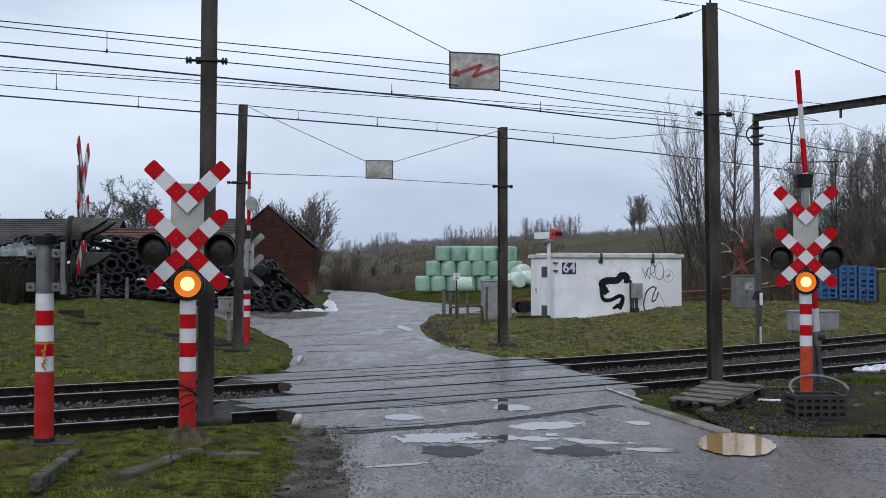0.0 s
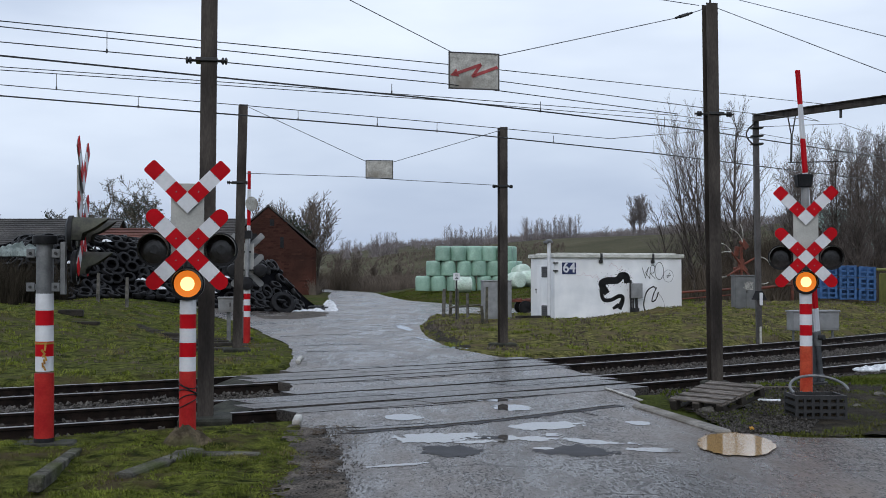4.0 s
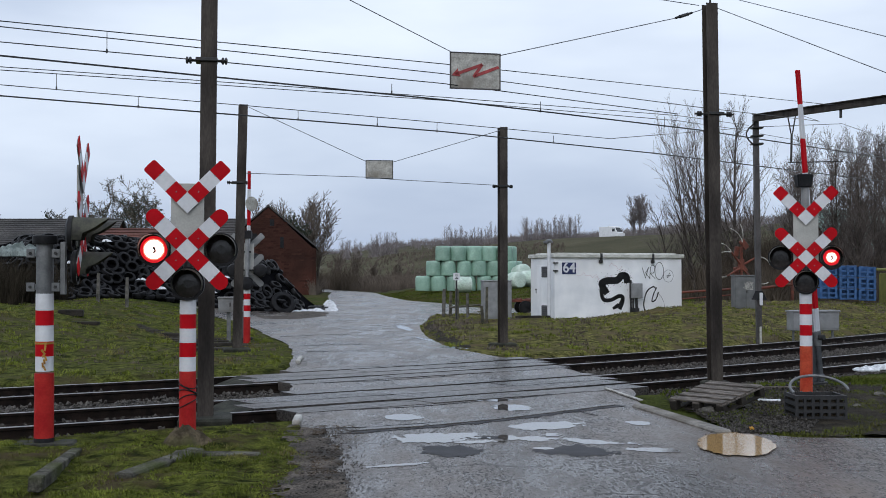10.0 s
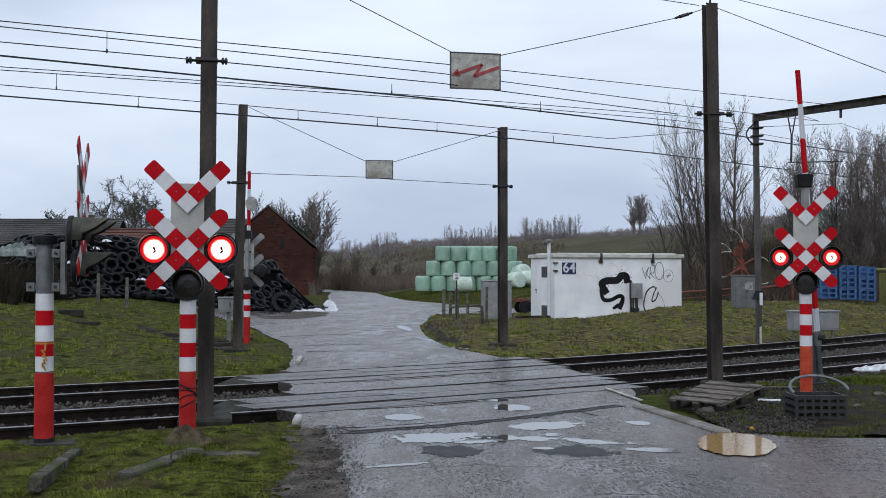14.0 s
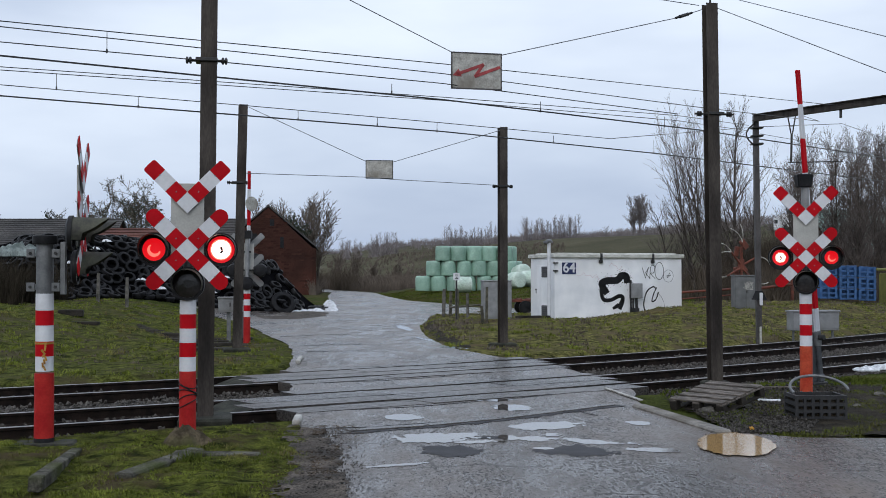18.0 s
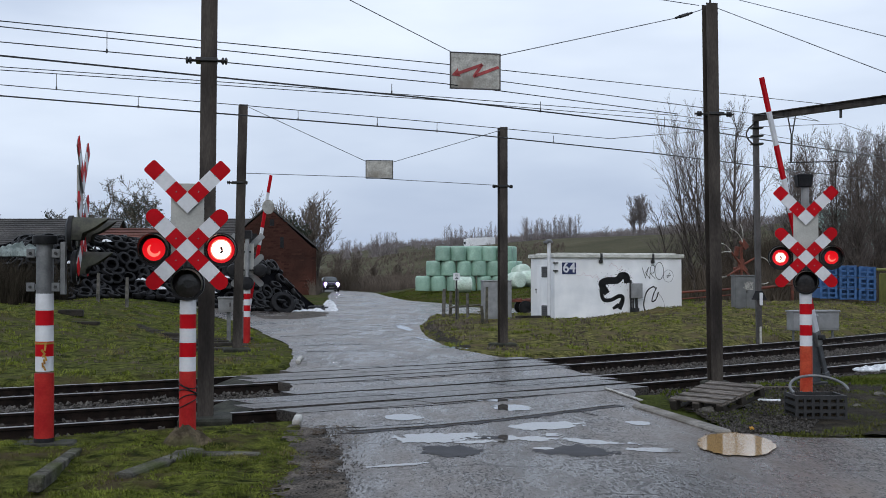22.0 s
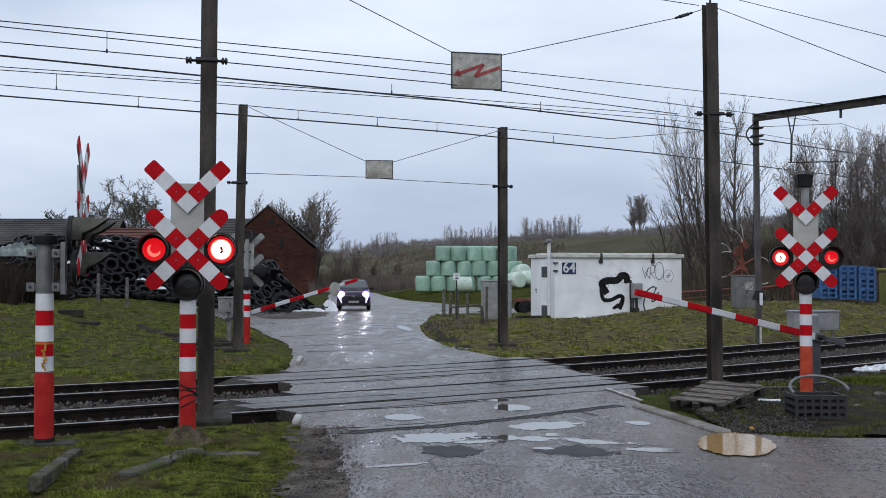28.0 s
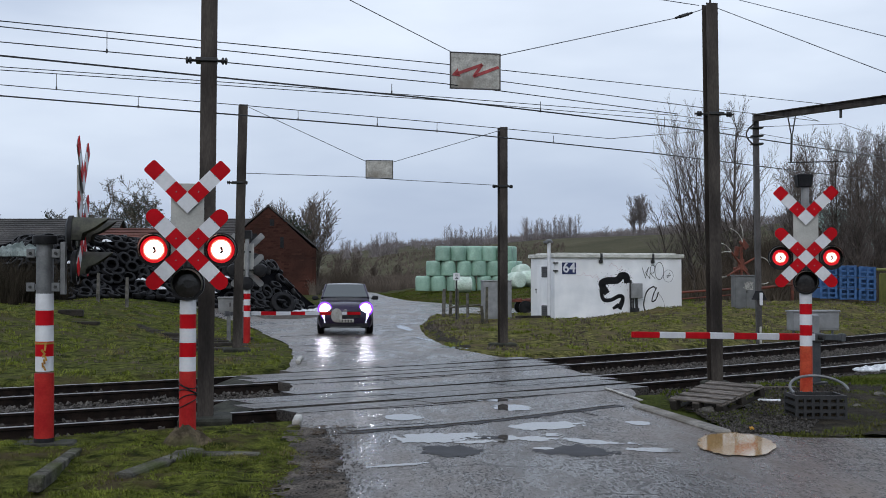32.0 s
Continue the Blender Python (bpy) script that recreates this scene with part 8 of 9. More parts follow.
def blades(name, seed, n, place, hmin, hmax, label, mat, width=0.006):
    rng = random.Random(seed)
    v, f = [], []
    for _ in range(n):
        q = place(rng)
        if q is None:
            continue
        x, y = q
        z = height(x, y) - 0.03
        for _ in range(3):
            a = rng.uniform(0, 6.28)
            h = rng.uniform(hmin, hmax)
            l = h * rng.uniform(0.2, 0.9)
            w = width * rng.uniform(0.7, 1.5)
            bx, by = x + rng.uniform(-0.04, 0.04), y + rng.uniform(-0.04, 0.04)
            s, c = math.sin(a), math.cos(a)
            k = len(v)
            v += [(bx - s * w, by + c * w, z), (bx + s * w, by - c * w, z), (bx + c * l * 0.4 + s * w * 0.7, by + s * l * 0.4 - c * w * 0.7, z + h * 0.65), (bx + c * l * 0.4 - s * w * 0.7, by + s * l * 0.4 + c * w * 0.7, z + h * 0.65), (bx + c * l, by + s * l, z + h)]
            f += [(k, k + 1, k + 2, k + 3), (k + 3, k + 2, k + 4)]
    me = bpy.data.meshes.new(name)
    me.from_pydata(v, [], f)
    me.materials.append(mat)
    return tagged(new(name, me), label, "grass", kind="stuff")


def patchy(x, y, lim=-0.15):
    return noise.noise(Vector((x * 1.1, y * 1.1, 9))) > lim


def verge_left(r):
    y = r.uniform(8.8, 14.2)
    x = r.uniform(-0.40 * y - 0.3, -1.3)
    s, n = across(x, y)
    if n > 14.1 or not off_road(x + 0.02, y) or not patchy(x, y, -0.35):
        return None
    return x, y


def bank_left(r):
    y = math.sqrt(r.uniform(17 ** 2, 52 ** 2))
    x = r.uniform(-0.39 * y, -2.6)
    s, n = across(x, y)
    if n < 21.6 or not off_road(x + 0.2, y) or not patchy(x * 0.6, y * 0.6, -0.35):
        return None
    return x, y


def bank_right(r):
    y = math.sqrt(r.uniform(24 ** 2, 58 ** 2))
    x = r.uniform(-0.9, 0.39 * y)
    s, n = across(x, y)
    if n < 21.6 or not off_road(x, y) or not patchy(x * 0.6, y * 0.6, -0.35):
        return None
    return x, y


def verge_right(r):
    y = r.uniform(13.4, 22)
    x = r.uniform(3.3, 0.40 * y)
    s, n = across(x, y)
    if n > 13.9 or not off_road(x, y) or not patchy(x * 1.2, y * 0.9, -0.02):
        return None
    return x, y


def field_far(r):
    y = math.sqrt(r.uniform(72 ** 2, 118 ** 2))
    x = r.uniform(-0.055 * y, 0.16 * y)
    if not off_road(x, y):
        return None
    return x, y


def tufty(place, seed, lim):
    """Only where a slow noise is high: another sort of grass in patches."""
    def pick(r):
        q = place(r)
        return q if q and noise.noise(Vector((q[0] * 0.7, q[1] * 0.45, seed))) > lim else None
    return pick




def clumpy(place, seed, lim, fx, fy):
    """Only in small rounded clumps."""
    def pick(r):
        q = place(r)
        return q if q and noise.noise(Vector((q[0] * fx, q[1] * fy, seed))) > lim else None
    return pick


blades("verge_grass", 1, 30000, verge_left, 0.008, 0.030, "short mossy green grass on the near verge", MOSS, 0.0042)
blades("verge_grass", 12, 34000, clumpy(verge_left, 4, 0.14, 4.2, 2.6), 0.02, 0.065, "longer green grass in clumps on the near verge", MOSS, 0.0045)
blades("verge_grass", 16, 12000, clumpy(verge_left, 14, 0.18, 2.6, 1.8), 0.02, 0.075, "dark green grass in clumps on the near verge", BLADE, 0.0045)
blades("verge_litter", 13, 12000, tufty(verge_left, 8, 0.05), 0.012, 0.04, "withered brown stalks in the moss of the verge", LITTER, 0.0045)
blades("bank_grass", 2, 12000, bank_left, 0.02, 0.06, "rough green grass on the bank", BLADE, 0.010)
blades("bank_moss", 6, 34000, clumpy(bank_left, 3, 0.16, 1.9, 0.85), 0.04, 0.12, "yellow-green mossy tufts on the bank", MOSS, 0.011)
blades("bank_grass", 3, 12000, bank_right, 0.02, 0.06, "rough green grass on the bank below the hut", BLADE, 0.011)
blades("bank_moss", 7, 32000, clumpy(bank_right, 5, 0.18, 1.7, 0.75), 0.04, 0.13, "yellow-green mossy tufts on the bank", MOSS, 0.012)
blades("bank_litter", 8, 30000, clumpy(bank_right, 9, 0.14, 1.3, 0.6), 0.04, 0.12, "withered brown grass on the bank", THICKET, 0.011)
blades("bank_litter", 9, 16000, clumpy(bank_left, 9, 0.20, 1.5, 0.7), 0.04, 0.10, "withered brown grass on the bank", THICKET, 0.010)
blades("verge_grass", 4, 17000, verge_right, 0.025, 0.085, "sparse grass on the muddy verge", BLADE, 0.006)
blades("field_grass", 5, 14000, field_far, 0.03, 0.09, "green grass before the bales", BLADE, 0.026)


def leaf_litter():
    """Dead leaves and bits of twig strewn over the verge and the mud."""
    rng = random.Random(88)
    sh = Shape()
    for _ in range(2600):
        y = rng.uniform(8.8, 14.3)
        x = rng.gauss(-1.22, 0.16) if rng.random() < 0.5 else rng.uniform(-0.40 * y, -1.2)
        if across(x, y)[1] > 13.9 or noise.noise(Vector((x * 1.4, y * 0.9, 17))) < -0.12:
            continue
        z = (height(x, y) if off_road(x, y) else 0.012) + 0.014
        e = Euler((rng.gauss(0, 0.35), rng.gauss(0, 0.35), rng.uniform(0, 6.28))).to_matrix()
        a, b = (rng.uniform(0.008, 0.018), rng.uniform(0.005, 0.010)) if rng.random() < 0.8 else (rng.uniform(0.03, 0.09), 0.0025)
        c = Vector((x, y, z))
        sh.add([c + e @ Vector(q) for q in ((-a, 0, 0), (0, -b, 0.004), (a, 0, 0), (0, b, 0.004))], [(0, 1, 2), (0, 2, 3)])
    return thing("leaf_litter", sh, LITTER, "dead brown leaves and twigs strewn on the verge", "leaf litter", kind="stuff")


leaf_litter()
sh = Shape()
rng = random.Random(61)
for _ in range(120):
    a, l, h = rng.uniform(0, 6.28), rng.uniform(0.02, 0.14), rng.uniform(0.05, 0.15)
    c, s = math.cos(a), math.sin(a)
    o = Vector((rng.gauss(0, 0.10), rng.gauss(0, 0.06), 0))
    sh.add([o + Vector((-s * 0.006, c * 0.006, 0)), o + Vector((s * 0.006, -c * 0.006, 0)), o + Vector((c * l, s * l, h))], [(0, 1, 2)])
thing("grass_tuft", sh, BLADE, "bright green grass tuft beside the old sleeper", "grass tuft", pose(-2.36, 11.6, 0.02), kind="stuff")
for k, (x, y) in enumerate([(0.9, 41.5), (0.1, 39.5), (0.5, 36.5)]):
    sh = Shape()
    rng = random.Random(700 + k)
    for _ in range(130):
        a, l, h = rng.uniform(0, 6.28), rng.uniform(0.05, 0.4), rng.uniform(0.10, 0.32)
        c, s = math.cos(a), math.sin(a)
        o = Vector((rng.gauss(0, 0.35), rng.gauss(0, 0.35), -0.05))
        sh.add([o + Vector((-s * 0.012, c * 0.012, 0)), o + Vector((s * 0.012, -c * 0.012, 0)), o + Vector((c * l, s * l, h))], [(0, 1, 2)])
    thing("dry_tussock", sh, TWIG, "withered brown tussock on the grass island", "tussock", pose(x, y, height(x, y)), group="dry tussocks", kind="stuff")

# ---------- vehicles ----------


def loft(sh, sections, mat=0):
    """Joins closed rings of equal count."""
    n = len(sections[0])
    k = len(sh.v)
    for s in sections:
        sh.v += [tuple(p) for p in s]
    for i in range(len(sections) - 1):
        for j in range(n):
            q = (j + 1) % n
            sh.f.append((k + i * n + j, k + i * n + q, k + i * n + n + q, k + i * n + n + j))
            sh.m.append(mat)
    sh.f += [tuple(k + j for j in range(n - 1, -1, -1)), tuple(k + (len(sections) - 1) * n + j for j in range(n))]
    sh.m += [mat, mat]


def ring(y, hw, z0, z1, b=0.12):
    return [(-hw + b * 0.5, y, z0), (hw - b * 0.5, y, z0), (hw, y, z0 + b), (hw + 0.01, y, (z0 + z1) / 2), (hw - 0.01, y, z1 - b), (hw - b, y, z1), (0, y, z1 + 0.025), (-hw + b, y, z1), (-hw + 0.01, y, z1 - b), (-hw - 0.01, y, (z0 + z1) / 2), (-hw, y, z0 + b)]


def wheel(parent, x, y, r, w, mats=(None, None)):
    sh = Shape()
    s = 1 if x > 0 else -1
    sh.lathe((-s * w / 2, 0, 0), (s, 0, 0), [(0, r * 0.62), (0.01, r * 0.92), (0.04, r), (w - 0.04, r), (w - 0.01, r * 0.92), (w, r * 0.62)], 20)
    ob = part("wheel", sh, RUBBER, parent, "black tyre with a grey rim", smooth=True)
    ob.location = (x, y, r)
    rim = Shape()
    for i in range(5):
        a = 2 * math.pi * i / 5
        rim.box((s * (w / 2 - 0.005), math.cos(a) * r * 0.33, math.sin(a) * r * 0.33), (0.03, r * 0.56, r * 0.16), rot=(math.degrees(a), 0, 0))
    rim.lathe((s * (w / 2 - 0.03), 0, 0), (s, 0, 0), [(0, r * 0.60), (0.02, r * 0.60), (0.021, r * 0.52)], 16)
    part("rim", rim, GALV, ob)
    return ob


def make_car():
    e = empty("car", pose(0, 0, 0), "dark plum hatchback with bright headlights on the wet road", "car")
    body = Shape()
    loft(body, [ring(-2.08, 0.62, 0.34, 0.66), ring(-2.03, 0.74, 0.26, 0.80), ring(-1.90, 0.81, 0.22, 0.90), ring(-1.55, 0.855, 0.20, 0.98), ring(-1.0, 0.865, 0.20, 1.06), ring(0.0, 0.865, 0.20, 1.07), ring(1.1, 0.865, 0.20, 1.09), ring(1.75, 0.84, 0.24, 1.10), ring(2.02, 0.76, 0.34, 1.02)])
    part("body", body, CARPAINT, e, "dark plum painted body", smooth=True)
    cab = Shape()

    def top(y, hw, z0, z1, lo):
        return [(-lo, y, z0), (lo, y, z0), (hw + 0.03, y, z1 - 0.07), (hw - 0.06, y, z1 - 0.01), (0, y, z1 + 0.015), (-hw + 0.06, y, z1 - 0.01), (-hw - 0.03, y, z1 - 0.07)]
    loft(cab, [top(-1.10, 0.72, 1.04, 1.13, 0.76), top(-0.62, 0.665, 1.05, 1.36, 0.78), top(-0.22, 0.62, 1.05, 1.53, 0.79), top(0.4, 0.62, 1.06, 1.575, 0.80), top(1.2, 0.60, 1.07, 1.54, 0.80), top(1.65, 0.56, 1.08, 1.40, 0.78), top(1.92, 0.50, 1.08, 1.14, 0.74)])
    part("roof", cab, ROOFSHEEN, e, "roof coloured grey for the sky it mirrors", smooth=True)
    g = Shape()
    g.add([(-0.70, -1.085, 1.125), (0.70, -1.085, 1.125), (0.59, -0.315, 1.505), (-0.59, -0.315, 1.505), (-0.70, -1.115, 1.165), (0.70, -1.115, 1.165), (0.59, -0.345, 1.545), (-0.59, -0.345, 1.545)], [(3, 2, 1, 0), (4, 5, 6, 7), (0, 1, 5, 4), (1, 2, 6, 5), (2, 3, 7, 6), (3, 0, 4, 7)])
    part("windscreen", g, CARGLASS, e, "windscreen coloured paler for the sky it mirrors")
    for sx in (-1, 1):
        a = Shape()
        a.tube((sx * 0.735, -1.12, 1.12), (sx * 0.615, -0.31, 1.535), 0.038, 0.034, 8)
        part("pillar", a, CARPAINT, e, smooth=True)
        g = Shape()
        for y0, y1 in ((-0.55, 0.35), (0.42, 1.30)):
            g.add([(sx * 0.785, y0, 1.12), (sx * 0.80, y1, 1.12), (sx * 0.665, y1 - 0.05, 1.46), (sx * 0.668, y0 + 0.30, 1.44)], [(0, 1, 2, 3) if sx > 0 else (3, 2, 1, 0)])
            k = len(g.v)
            g.add([(x - sx * 0.02, y, z) for x, y, z in g.v[k - 4:k]], [(3, 2, 1, 0)])
        part("side_window", g, GLASS, e)
        m = Shape()
        m.box((sx * 0.96, -0.72, 1.12), (0.20, 0.10, 0.13), bevel=0.03)
        m.box((sx * 0.87, -0.70, 1.09), (0.10, 0.05, 0.04))
        part("mirror", m, BLACK, e)
        hl = Shape()
        hl.lathe((sx * 0.63, -1.965, 0.80), (0, -1, 0), [(0, 0.165), (0.05, 0.16), (0.08, 0.13), (0.095, 0.05)], 18)
        lamp = part("headlight", hl, HEADLIGHT, e, "dazzling white headlight", smooth=True)
        # added glowing ring that stands in for the violet fringe
        hr = Shape()
        hr.lathe((sx * 0.64, -1.93, 0.80), (0, -1, 0), [(0, 0.225), (0.06, 0.22), (0.075, 0.20)], 20)
        part("glow_fringe", hr, VIOLETFRINGE, lamp, "added violet fringe of glow round the lamp", smooth=True)
        d = Shape()
        d.box((sx * 0.655, -2.045, 0.52), (0.055, 0.05, 0.30), rot=(0, sx * 16, 0), bevel=0.015)
        strip_light = part("daytime_light", d, DRL, e, "bright slanting daytime light")
        d = Shape()
        d.box((sx * 0.66, -2.035, 0.52), (0.11, 0.04, 0.37), rot=(0, sx * 16, 0), bevel=0.02)
        part("glow_fringe", d, VIOLETFRINGE, strip_light, "added violet fringe of glow round the lamp")
    gr = Shape()
    gr.box((0, -2.05, 0.62), (1.00, 0.08, 0.26), bevel=0.04)
    grille = part("grille", gr, BLACK, e)
    for i in range(5):
        b = Shape()
        b.box((0, -2.095, 0.53 + 0.035 * i), (0.82, 0.02, 0.010))
        part("bar", b, DARKSTEEL, grille)
    b = Shape()
    b.lathe((0, -2.09, 0.74), (0, -1, 0), [(0, 0.07), (0.012, 0.065)], 6)
    part("badge", b, GALV, e, "plain grey badge")
    b = Shape()
    b.box((0, -2.10, 0.44), (0.52, 0.02, 0.11), bevel=0.005)
    plate = part("number_plate", b, DIRTYSIGN, e)
    for i in range(5):
        q = Shape()
        q.box((-0.18 + 0.09 * i, -2.113, 0.44), (0.05, 0.006, 0.06))
        part("mark", q, DARKSTEEL, plate)
    b = Shape()
    b.box((0, -2.04, 0.29), (1.42, 0.12, 0.16), bevel=0.04)
    part("bumper", b, BLACK, e, "black lower bumper")
    b = Shape()
    b.box((0, -2.09, 0.235), (0.95, 0.05, 0.035), bevel=0.01)
    part("splitter", b, GALV, e, "pale lower trim")
    wheels = [wheel(e, sx * 0.77, y, 0.33, 0.21) for sx in (-1, 1) for y in (-1.28, 1.25)]
    return e, wheels


car, car_wheels = make_car()


def make_van():
    e = empty("van", pose(0, 0, 0), "white panel van on the far main road", "van", group="far traffic")
    sh = Shape()
    loft(sh, [ring(-3.3, 0.88, 0.35, 1.15), ring(-2.6, 1.0, 0.30, 1.40), ring(-1.7, 1.02, 0.30, 2.55), ring(-1.1, 1.02, 0.30, 2.8), ring(3.5, 1.02, 0.30, 2.8), ring(3.6, 0.97, 0.35, 2.7)])
    part("body", sh, VANWHITE, e, smooth=False)
    g = Shape()
    g.add([(-0.82, -2.60, 1.46), (0.82, -2.60, 1.46), (0.80, -1.78, 2.50), (-0.80, -1.78, 2.50)], [(3, 2, 1, 0)])
    g.add([(-0.82, -2.56, 1.44), (0.82, -2.56, 1.44), (0.80, -1.74, 2.48), (-0.80, -1.74, 2.48)], [(0, 1, 2, 3)])
    part("windscreen", g, GLASS, e)
    for sx in (-1, 1):
        g = Shape()
        g.box((sx * 1.02, -1.45, 1.90), (0.04, 1.0, 0.7), bevel=0.02)
        part("side_window", g, GLASS, e)
    ws = [wheel(e, sx * 0.88, y, 0.36, 0.24) for sx in (-1, 1) for y in (-2.2, 2.0)]
    return e, ws


def make_truck(name, cabmat, label, body_l=7.4, body_h=2.5):
    e = empty(name, pose(0, 0, 0), label, "truck", group="far traffic")
    sh = Shape()
    sh.box((0, -4.9, 1.95), (2.45, 2.1, 2.9), bevel=0.15)
    cab = part("cab", sh, cabmat, e, "truck cab")
    sh = Shape()
    sh.box((0, -5.97, 2.35), (2.1, 0.04, 0.85), bevel=0.02)
    part("windscreen", sh, GLASS, cab)
    for sx in (-1, 1):
        sh = Shape()
        sh.box((sx * 1.23, -5.2, 2.35), (0.04, 0.9, 0.75), bevel=0.02)
        part("side_window", sh, GLASS, cab)
    sh = Shape()
    sh.box((0, -4.3, 3.45), (2.2, 1.0, 0.5), rot=(20, 0, 0), bevel=0.08)
    part("deflector", sh, cabmat, cab)
    sh = Shape()
    sh.box((0, body_l / 2 - 3.7, 1.2 + body_h / 2), (2.5, body_l, body_h), bevel=0.04)
    part("box_body", sh, VANWHITE, e, "pale box body")
    sh = Shape()
    sh.box((0, body_l / 2 - 4.6, 0.95), (1.2, body_l + 2.0, 0.3))
    part("chassis", sh, DARKSTEEL, e)
    ws = [wheel(e, sx * 1.05, y, 0.5, 0.32) for sx in (-1, 1) for y in (-4.7, 1.4, 2.7)]
    return e, ws


van, van_wheels = make_van()
truck_red, truck_red_wheels = make_truck("truck", TRUCKRED, "truck with a red cab on the far main road", 6.0, 1.7)
truck_white, truck_white_wheels = make_truck("truck", VANWHITE, "white box truck on the far main road", 9.6, 2.5)

# ---------- what moves ----------


def emb_at(b, lane):
    a = EMB_A + EMB_N * lane
    u = (b * a.y - a.x) / (EMB_D.x - b * EMB_D.y)
    return u


def emb_point(u, lane):
    p = EMB_A + EMB_N * lane + EMB_D * u
    return Vector((p.x, p.y, height(p.x, p.y) - 0.02))


def roll(ob, dist_rows, r, sign=1.0):
    """Turns a wheel by the way that its vehicle has gone, in rows of under 90 degrees."""
    at = ob.location.copy()
    rows = []
    for (t0, d0), (t1, d1) in zip(dist_rows, dist_rows[1:]):
        n = max(1, int(abs(d1 - d0) / r / 1.2) + 1)
        for i in range(n):
            f = i / n
            rows.append((t0 + (t1 - t0) * f, Matrix.Translation(at) @ Matrix.Rotation((d0 + (d1 - d0) * f) / r, 4, "X")))
    t, d = dist_rows[-1]
    rows.append((t, Matrix.Translation(at) @ Matrix.Rotation(d / r, 4, "X")))
    # never two rows on one drawn moment
    out = []
    for t, m in rows:
        if not out or frame(t) > frame(out[-1][0]):
            out.append((t, m))
    walk(ob, out)


def drive_far(ob, wheels, keys, lane, back, r):
    """Keys (seconds, bearing) or (seconds, None, metres along)."""
    rows, dist = [], []
    heading = math.degrees(math.atan2(EMB_D.y, EMB_D.x)) + (90 if not back else -90)
    for t, u in keys:
        p = emb_point(u, lane)
        rows.append((t, pose(p.x, p.y, p.z, 0, 0, heading)))
        dist.append((t, u))
    walk(ob, rows)


def lens_rows(states):
    """states: (seconds, face) with 0 dark, 1 dim, 2 bright."""
    rows = []
    ang = None
    for t, s in states:
        want = -120.0 * s
        if ang is None:
            ang = want
            rows.append((t, ang))
            continue
        d = (want - ang + 180) % 360 - 180
        if abs(d) > 1:
            rows += [(t - 0.2334, ang), (t - 0.1667, ang + d / 2), (t - 0.1, ang + d)]
            ang += d
        else:
            rows.append((t, ang))
    rows.append((32.0, ang))
    out = []
    for t, a in rows:
        if not out or frame(t) > frame(out[-1][0]):
            out.append((t, a))
    return out


def flash(key, states):
    ob, at = LENSES[key]
    walk(ob, [(t, pose(at[0], at[1], at[2], 0, 0, a)) for t, a in lens_rows(states)])


# faces of the two red lamps every half second from 5.0 s, and of the amber lamp before
RED_A = "2 2 2 2 2 2 2 2 2 2 2 2 2 2 2 1 1 2 2 2 1 2 1 2 1 2 1 2 1 2 1 2 1 2 1 2 1 2 1 2 1 2 1 2 1 2 1 2 2 2 1 2 2 2 2"
RED_B = "0 2 0 2 1 1 0 2 2 1 0 2 2 1 1 2 2 1 2 1 2 1 2 1 2 0 2 0 2 0 2 0 2 0 2 0 2 0 2 0 2 0 2 0 2 0 2 0 2 1 2 1 1 0 2"
AMBER = "2 1 0 0 2 1 0 0 2 1 0"


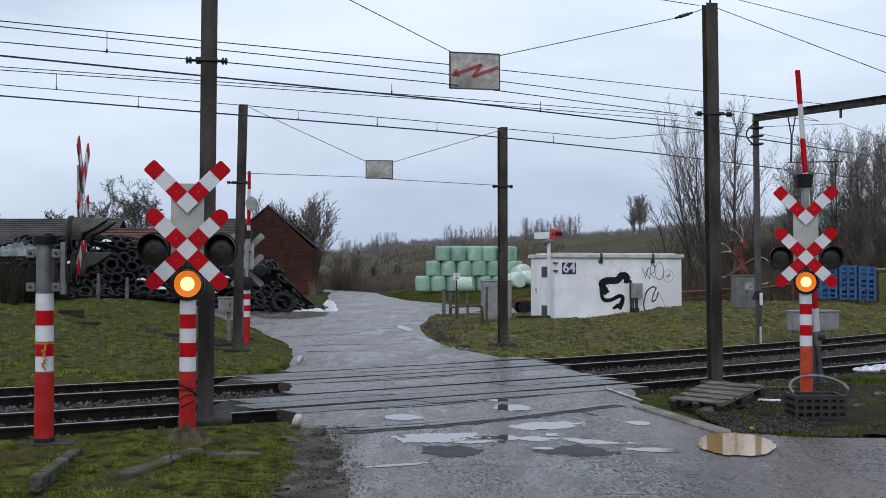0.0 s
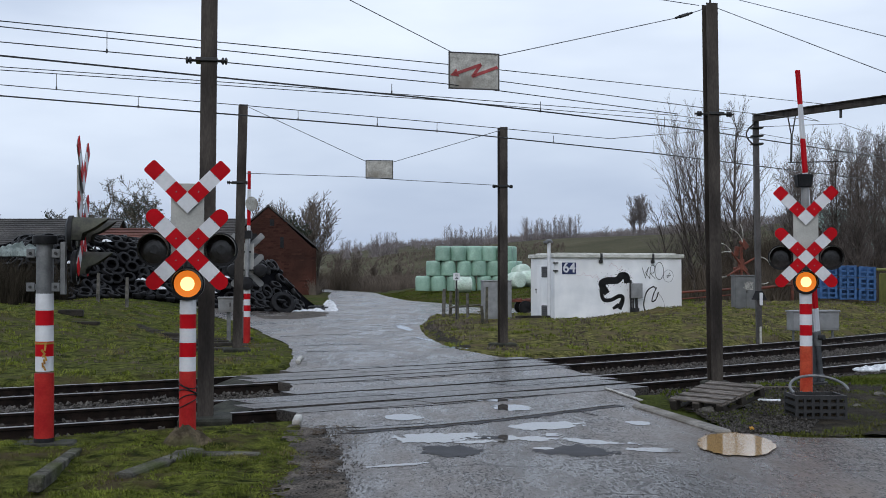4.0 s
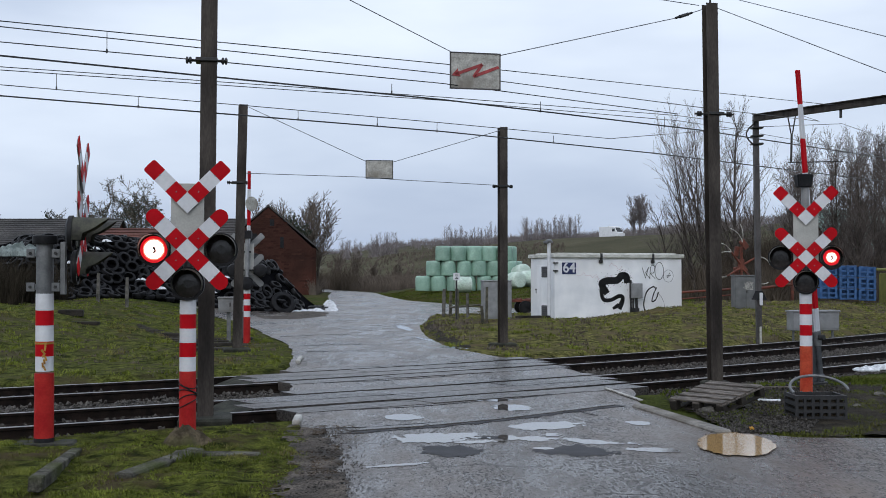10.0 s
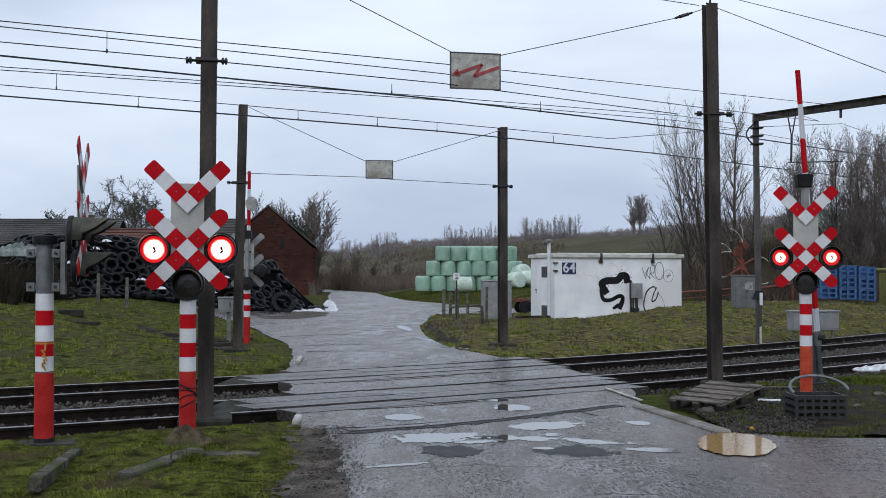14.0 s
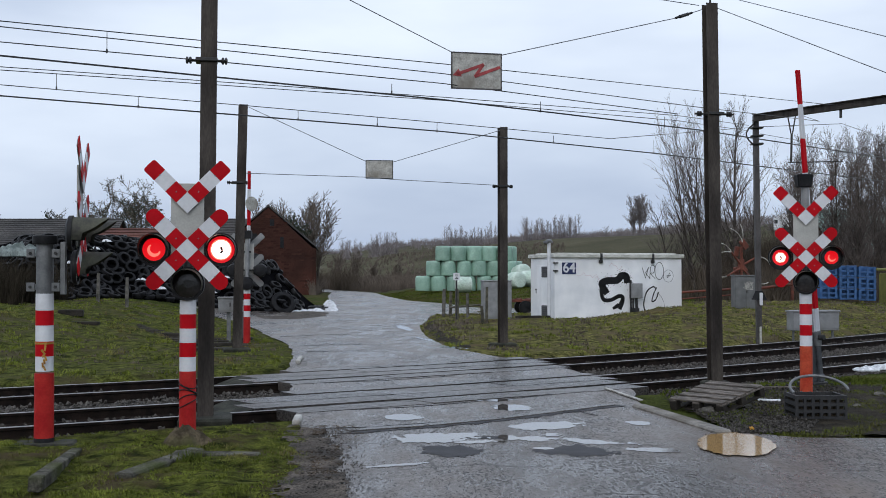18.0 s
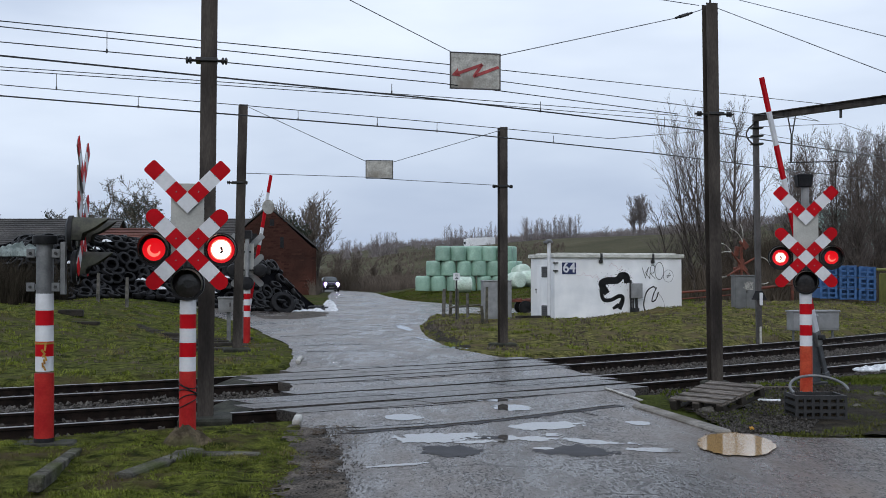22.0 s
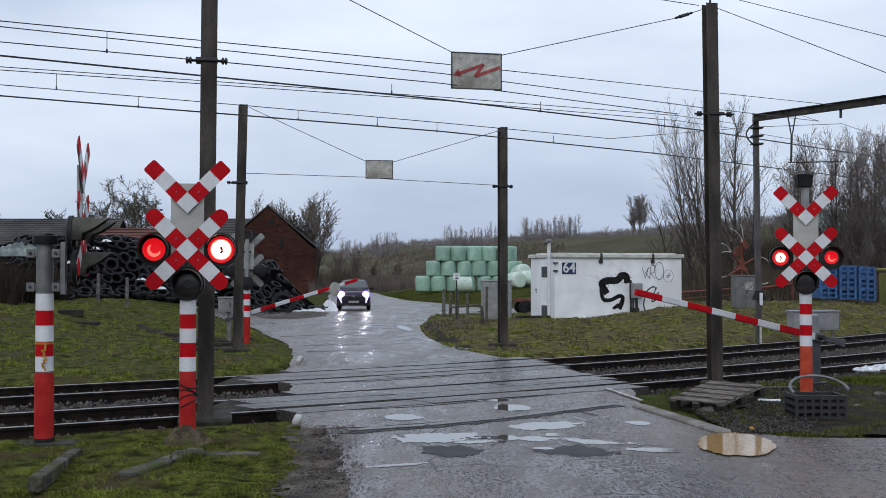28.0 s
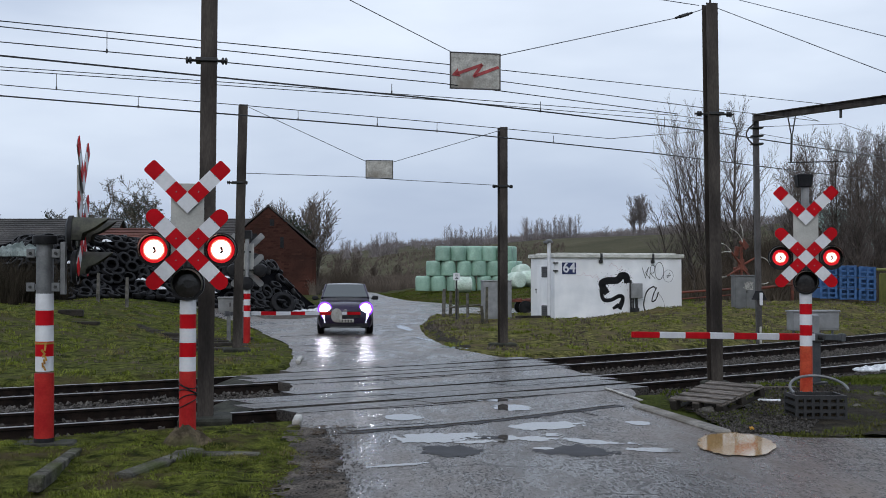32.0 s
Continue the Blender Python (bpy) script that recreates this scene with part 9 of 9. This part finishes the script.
def motions():
    # barrier arms: seconds and degrees over the level
    right = [(0, 83.5), (20.7, 83.5), (21.0, 82.0), (21.5, 77.5), (22, 71.0), (22.5, 66.0), (23, 61.2), (23.5, 56.0), (24, 50.8), (24.5, 45.8), (25, 39.6), (25.5, 34.9), (26.5, 24.8), (27.5, 15.0), (28, 10.3), (28.5, 5.7), (29, 1.5), (29.5, 2.5), (30, 3.4), (30.5, 2.7), (31, 1.8), (31.5, 2.7), (32, 2.3)]
    walk(arm_right, [(t, pose(0, -0.03, 0.787, 0, -a, 0)) for t, a in right])
    far = [(0, 89.5), (20.9, 89.5), (21.5, 85), (22, 79.0), (22.5, 73.0), (23, 67.0), (23.5, 62.0), (24, 56.5), (24.5, 51.0), (25, 45.5), (25.5, 40.0), (26.5, 29.0), (27.5, 18.5), (28, 13.5), (28.5, 7.5), (29, 2.5), (29.5, -0.6), (30, -1.4), (31, -1.0), (32, -1.2)]
    walk(arm_far, [(t, pose(0, -0.03, 0.72, 0, -a, 0)) for t, a in far])
    # the warning board sways a little
    walk(board_near, [(t, pose(0.465 + d, 17.62, 4.745, 0, 0, 14)) for t, d in ((0, -0.004), (3, -0.010), (6, -0.020), (9, 0.004), (13, 0.004), (16, 0.012), (19, 0.024), (21, 0.006), (23, 0.004), (28, 0.022), (30, 0.010), (32, 0.004))])
    # lamps
    a = [(0, 0)] + [(5.0 + 0.5 * i, int(s)) for i, s in enumerate(RED_A.split())]
    b = [(0, 0)] + [(5.0 + 0.5 * i, int(s)) for i, s in enumerate(RED_B.split())]
    c = [(0.5 * i, int(s)) for i, s in enumerate(AMBER.split())]
    for key in ("near_",):
        flash(key + "l", a)
        flash(key + "r", b)
        flash(key + "a", c)
    for key in ("side_", "far_"):
        flash(key + "l", b)
        flash(key + "r", a)
        flash(key + "a", c)
    # the car comes round the bend and stops short of the barrier
    path = [(0, -118, 203), (17.5, -45, 175), (19.5, -24, 158), (20.5, -15.8, 145), (21.5, -13.0, 134), (22.2, -11.7, 128), (23, -10.0, 119), (24, -8.25, 108.5), (25, -6.95, 96.5), (25.5, -6.5, 91), (26.5, -5.7, 80.5), (27.5, -5.1, 71.0), (28, -4.75, 65.0), (28.5, -4.32, 58.6), (29, -4.22, 54.6), (29.5, -4.10, 50.4), (30, -3.84, 47.0), (31, -3.44, 42.6), (32, -3.20, 39.8)]
    rows, dist, way = [], [], 0.0
    for i, (t, x, y) in enumerate(path):
        x0, y0 = path[max(0, i - 1)][1:]
        x1, y1 = path[min(len(path) - 1, i + 1)][1:]
        if i:
            way += math.hypot(x - x0, y - y0)
        h = math.degrees(math.atan2(y1 - y0, x1 - x0)) + 90
        rows.append((t, pose(x, y, height(x, y) + 0.014, 0, 0, h)))
        dist.append((t, way))
    walk(car, rows)
    for w in car_wheels:
        roll(w, dist, 0.33)
    # far traffic
    lane = 4.0
    keys = [(t, emb_at((p - 784) / 2154, lane)) for t, p in ((6.5, 634), (7, 679), (7.5, 728), (8, 784), (8.5, 846), (9, 921), (9.5, 1000), (10, 1084))]
    v = (keys[-1][1] - keys[0][1]) / 3.5
    drive_far(van, van_wheels, [(0, keys[0][1] - v * 6.5)] + keys + [(12, keys[-1][1] + v * 2), (32, keys[-1][1] + v * 22)], lane, False, 0.36)
    keys = [(t, emb_at((p - 784) / 2154, lane)) for t, p in ((0, 962), (0.5, 1038), (1.0, 1128))]
    v = keys[2][1] - keys[0][1]
    drive_far(truck_red, truck_red_wheels, keys + [(3, keys[-1][1] + v * 2), (32, keys[-1][1] + v * 31)], lane, False, 0.5)
    lane = 8.0
    keys = [(t, emb_at((p - 784) / 2154, lane)) for t, p in ((19.5, 1168), (20, 1088), (20.5, 1025), (21, 963), (21.5, 903), (22, 848), (22.5, 798), (23, 755), (23.5, 714), (24, 678), (24.5, 645))]
    v = (keys[-1][1] - keys[0][1]) / 5.0
    drive_far(truck_white, truck_white_wheels, [(0, keys[0][1] - v * 19.5), (18, keys[0][1] - v * 1.5)] + keys + [(32, keys[-1][1] + v * 7.5)], lane, True, 0.5)


motions()
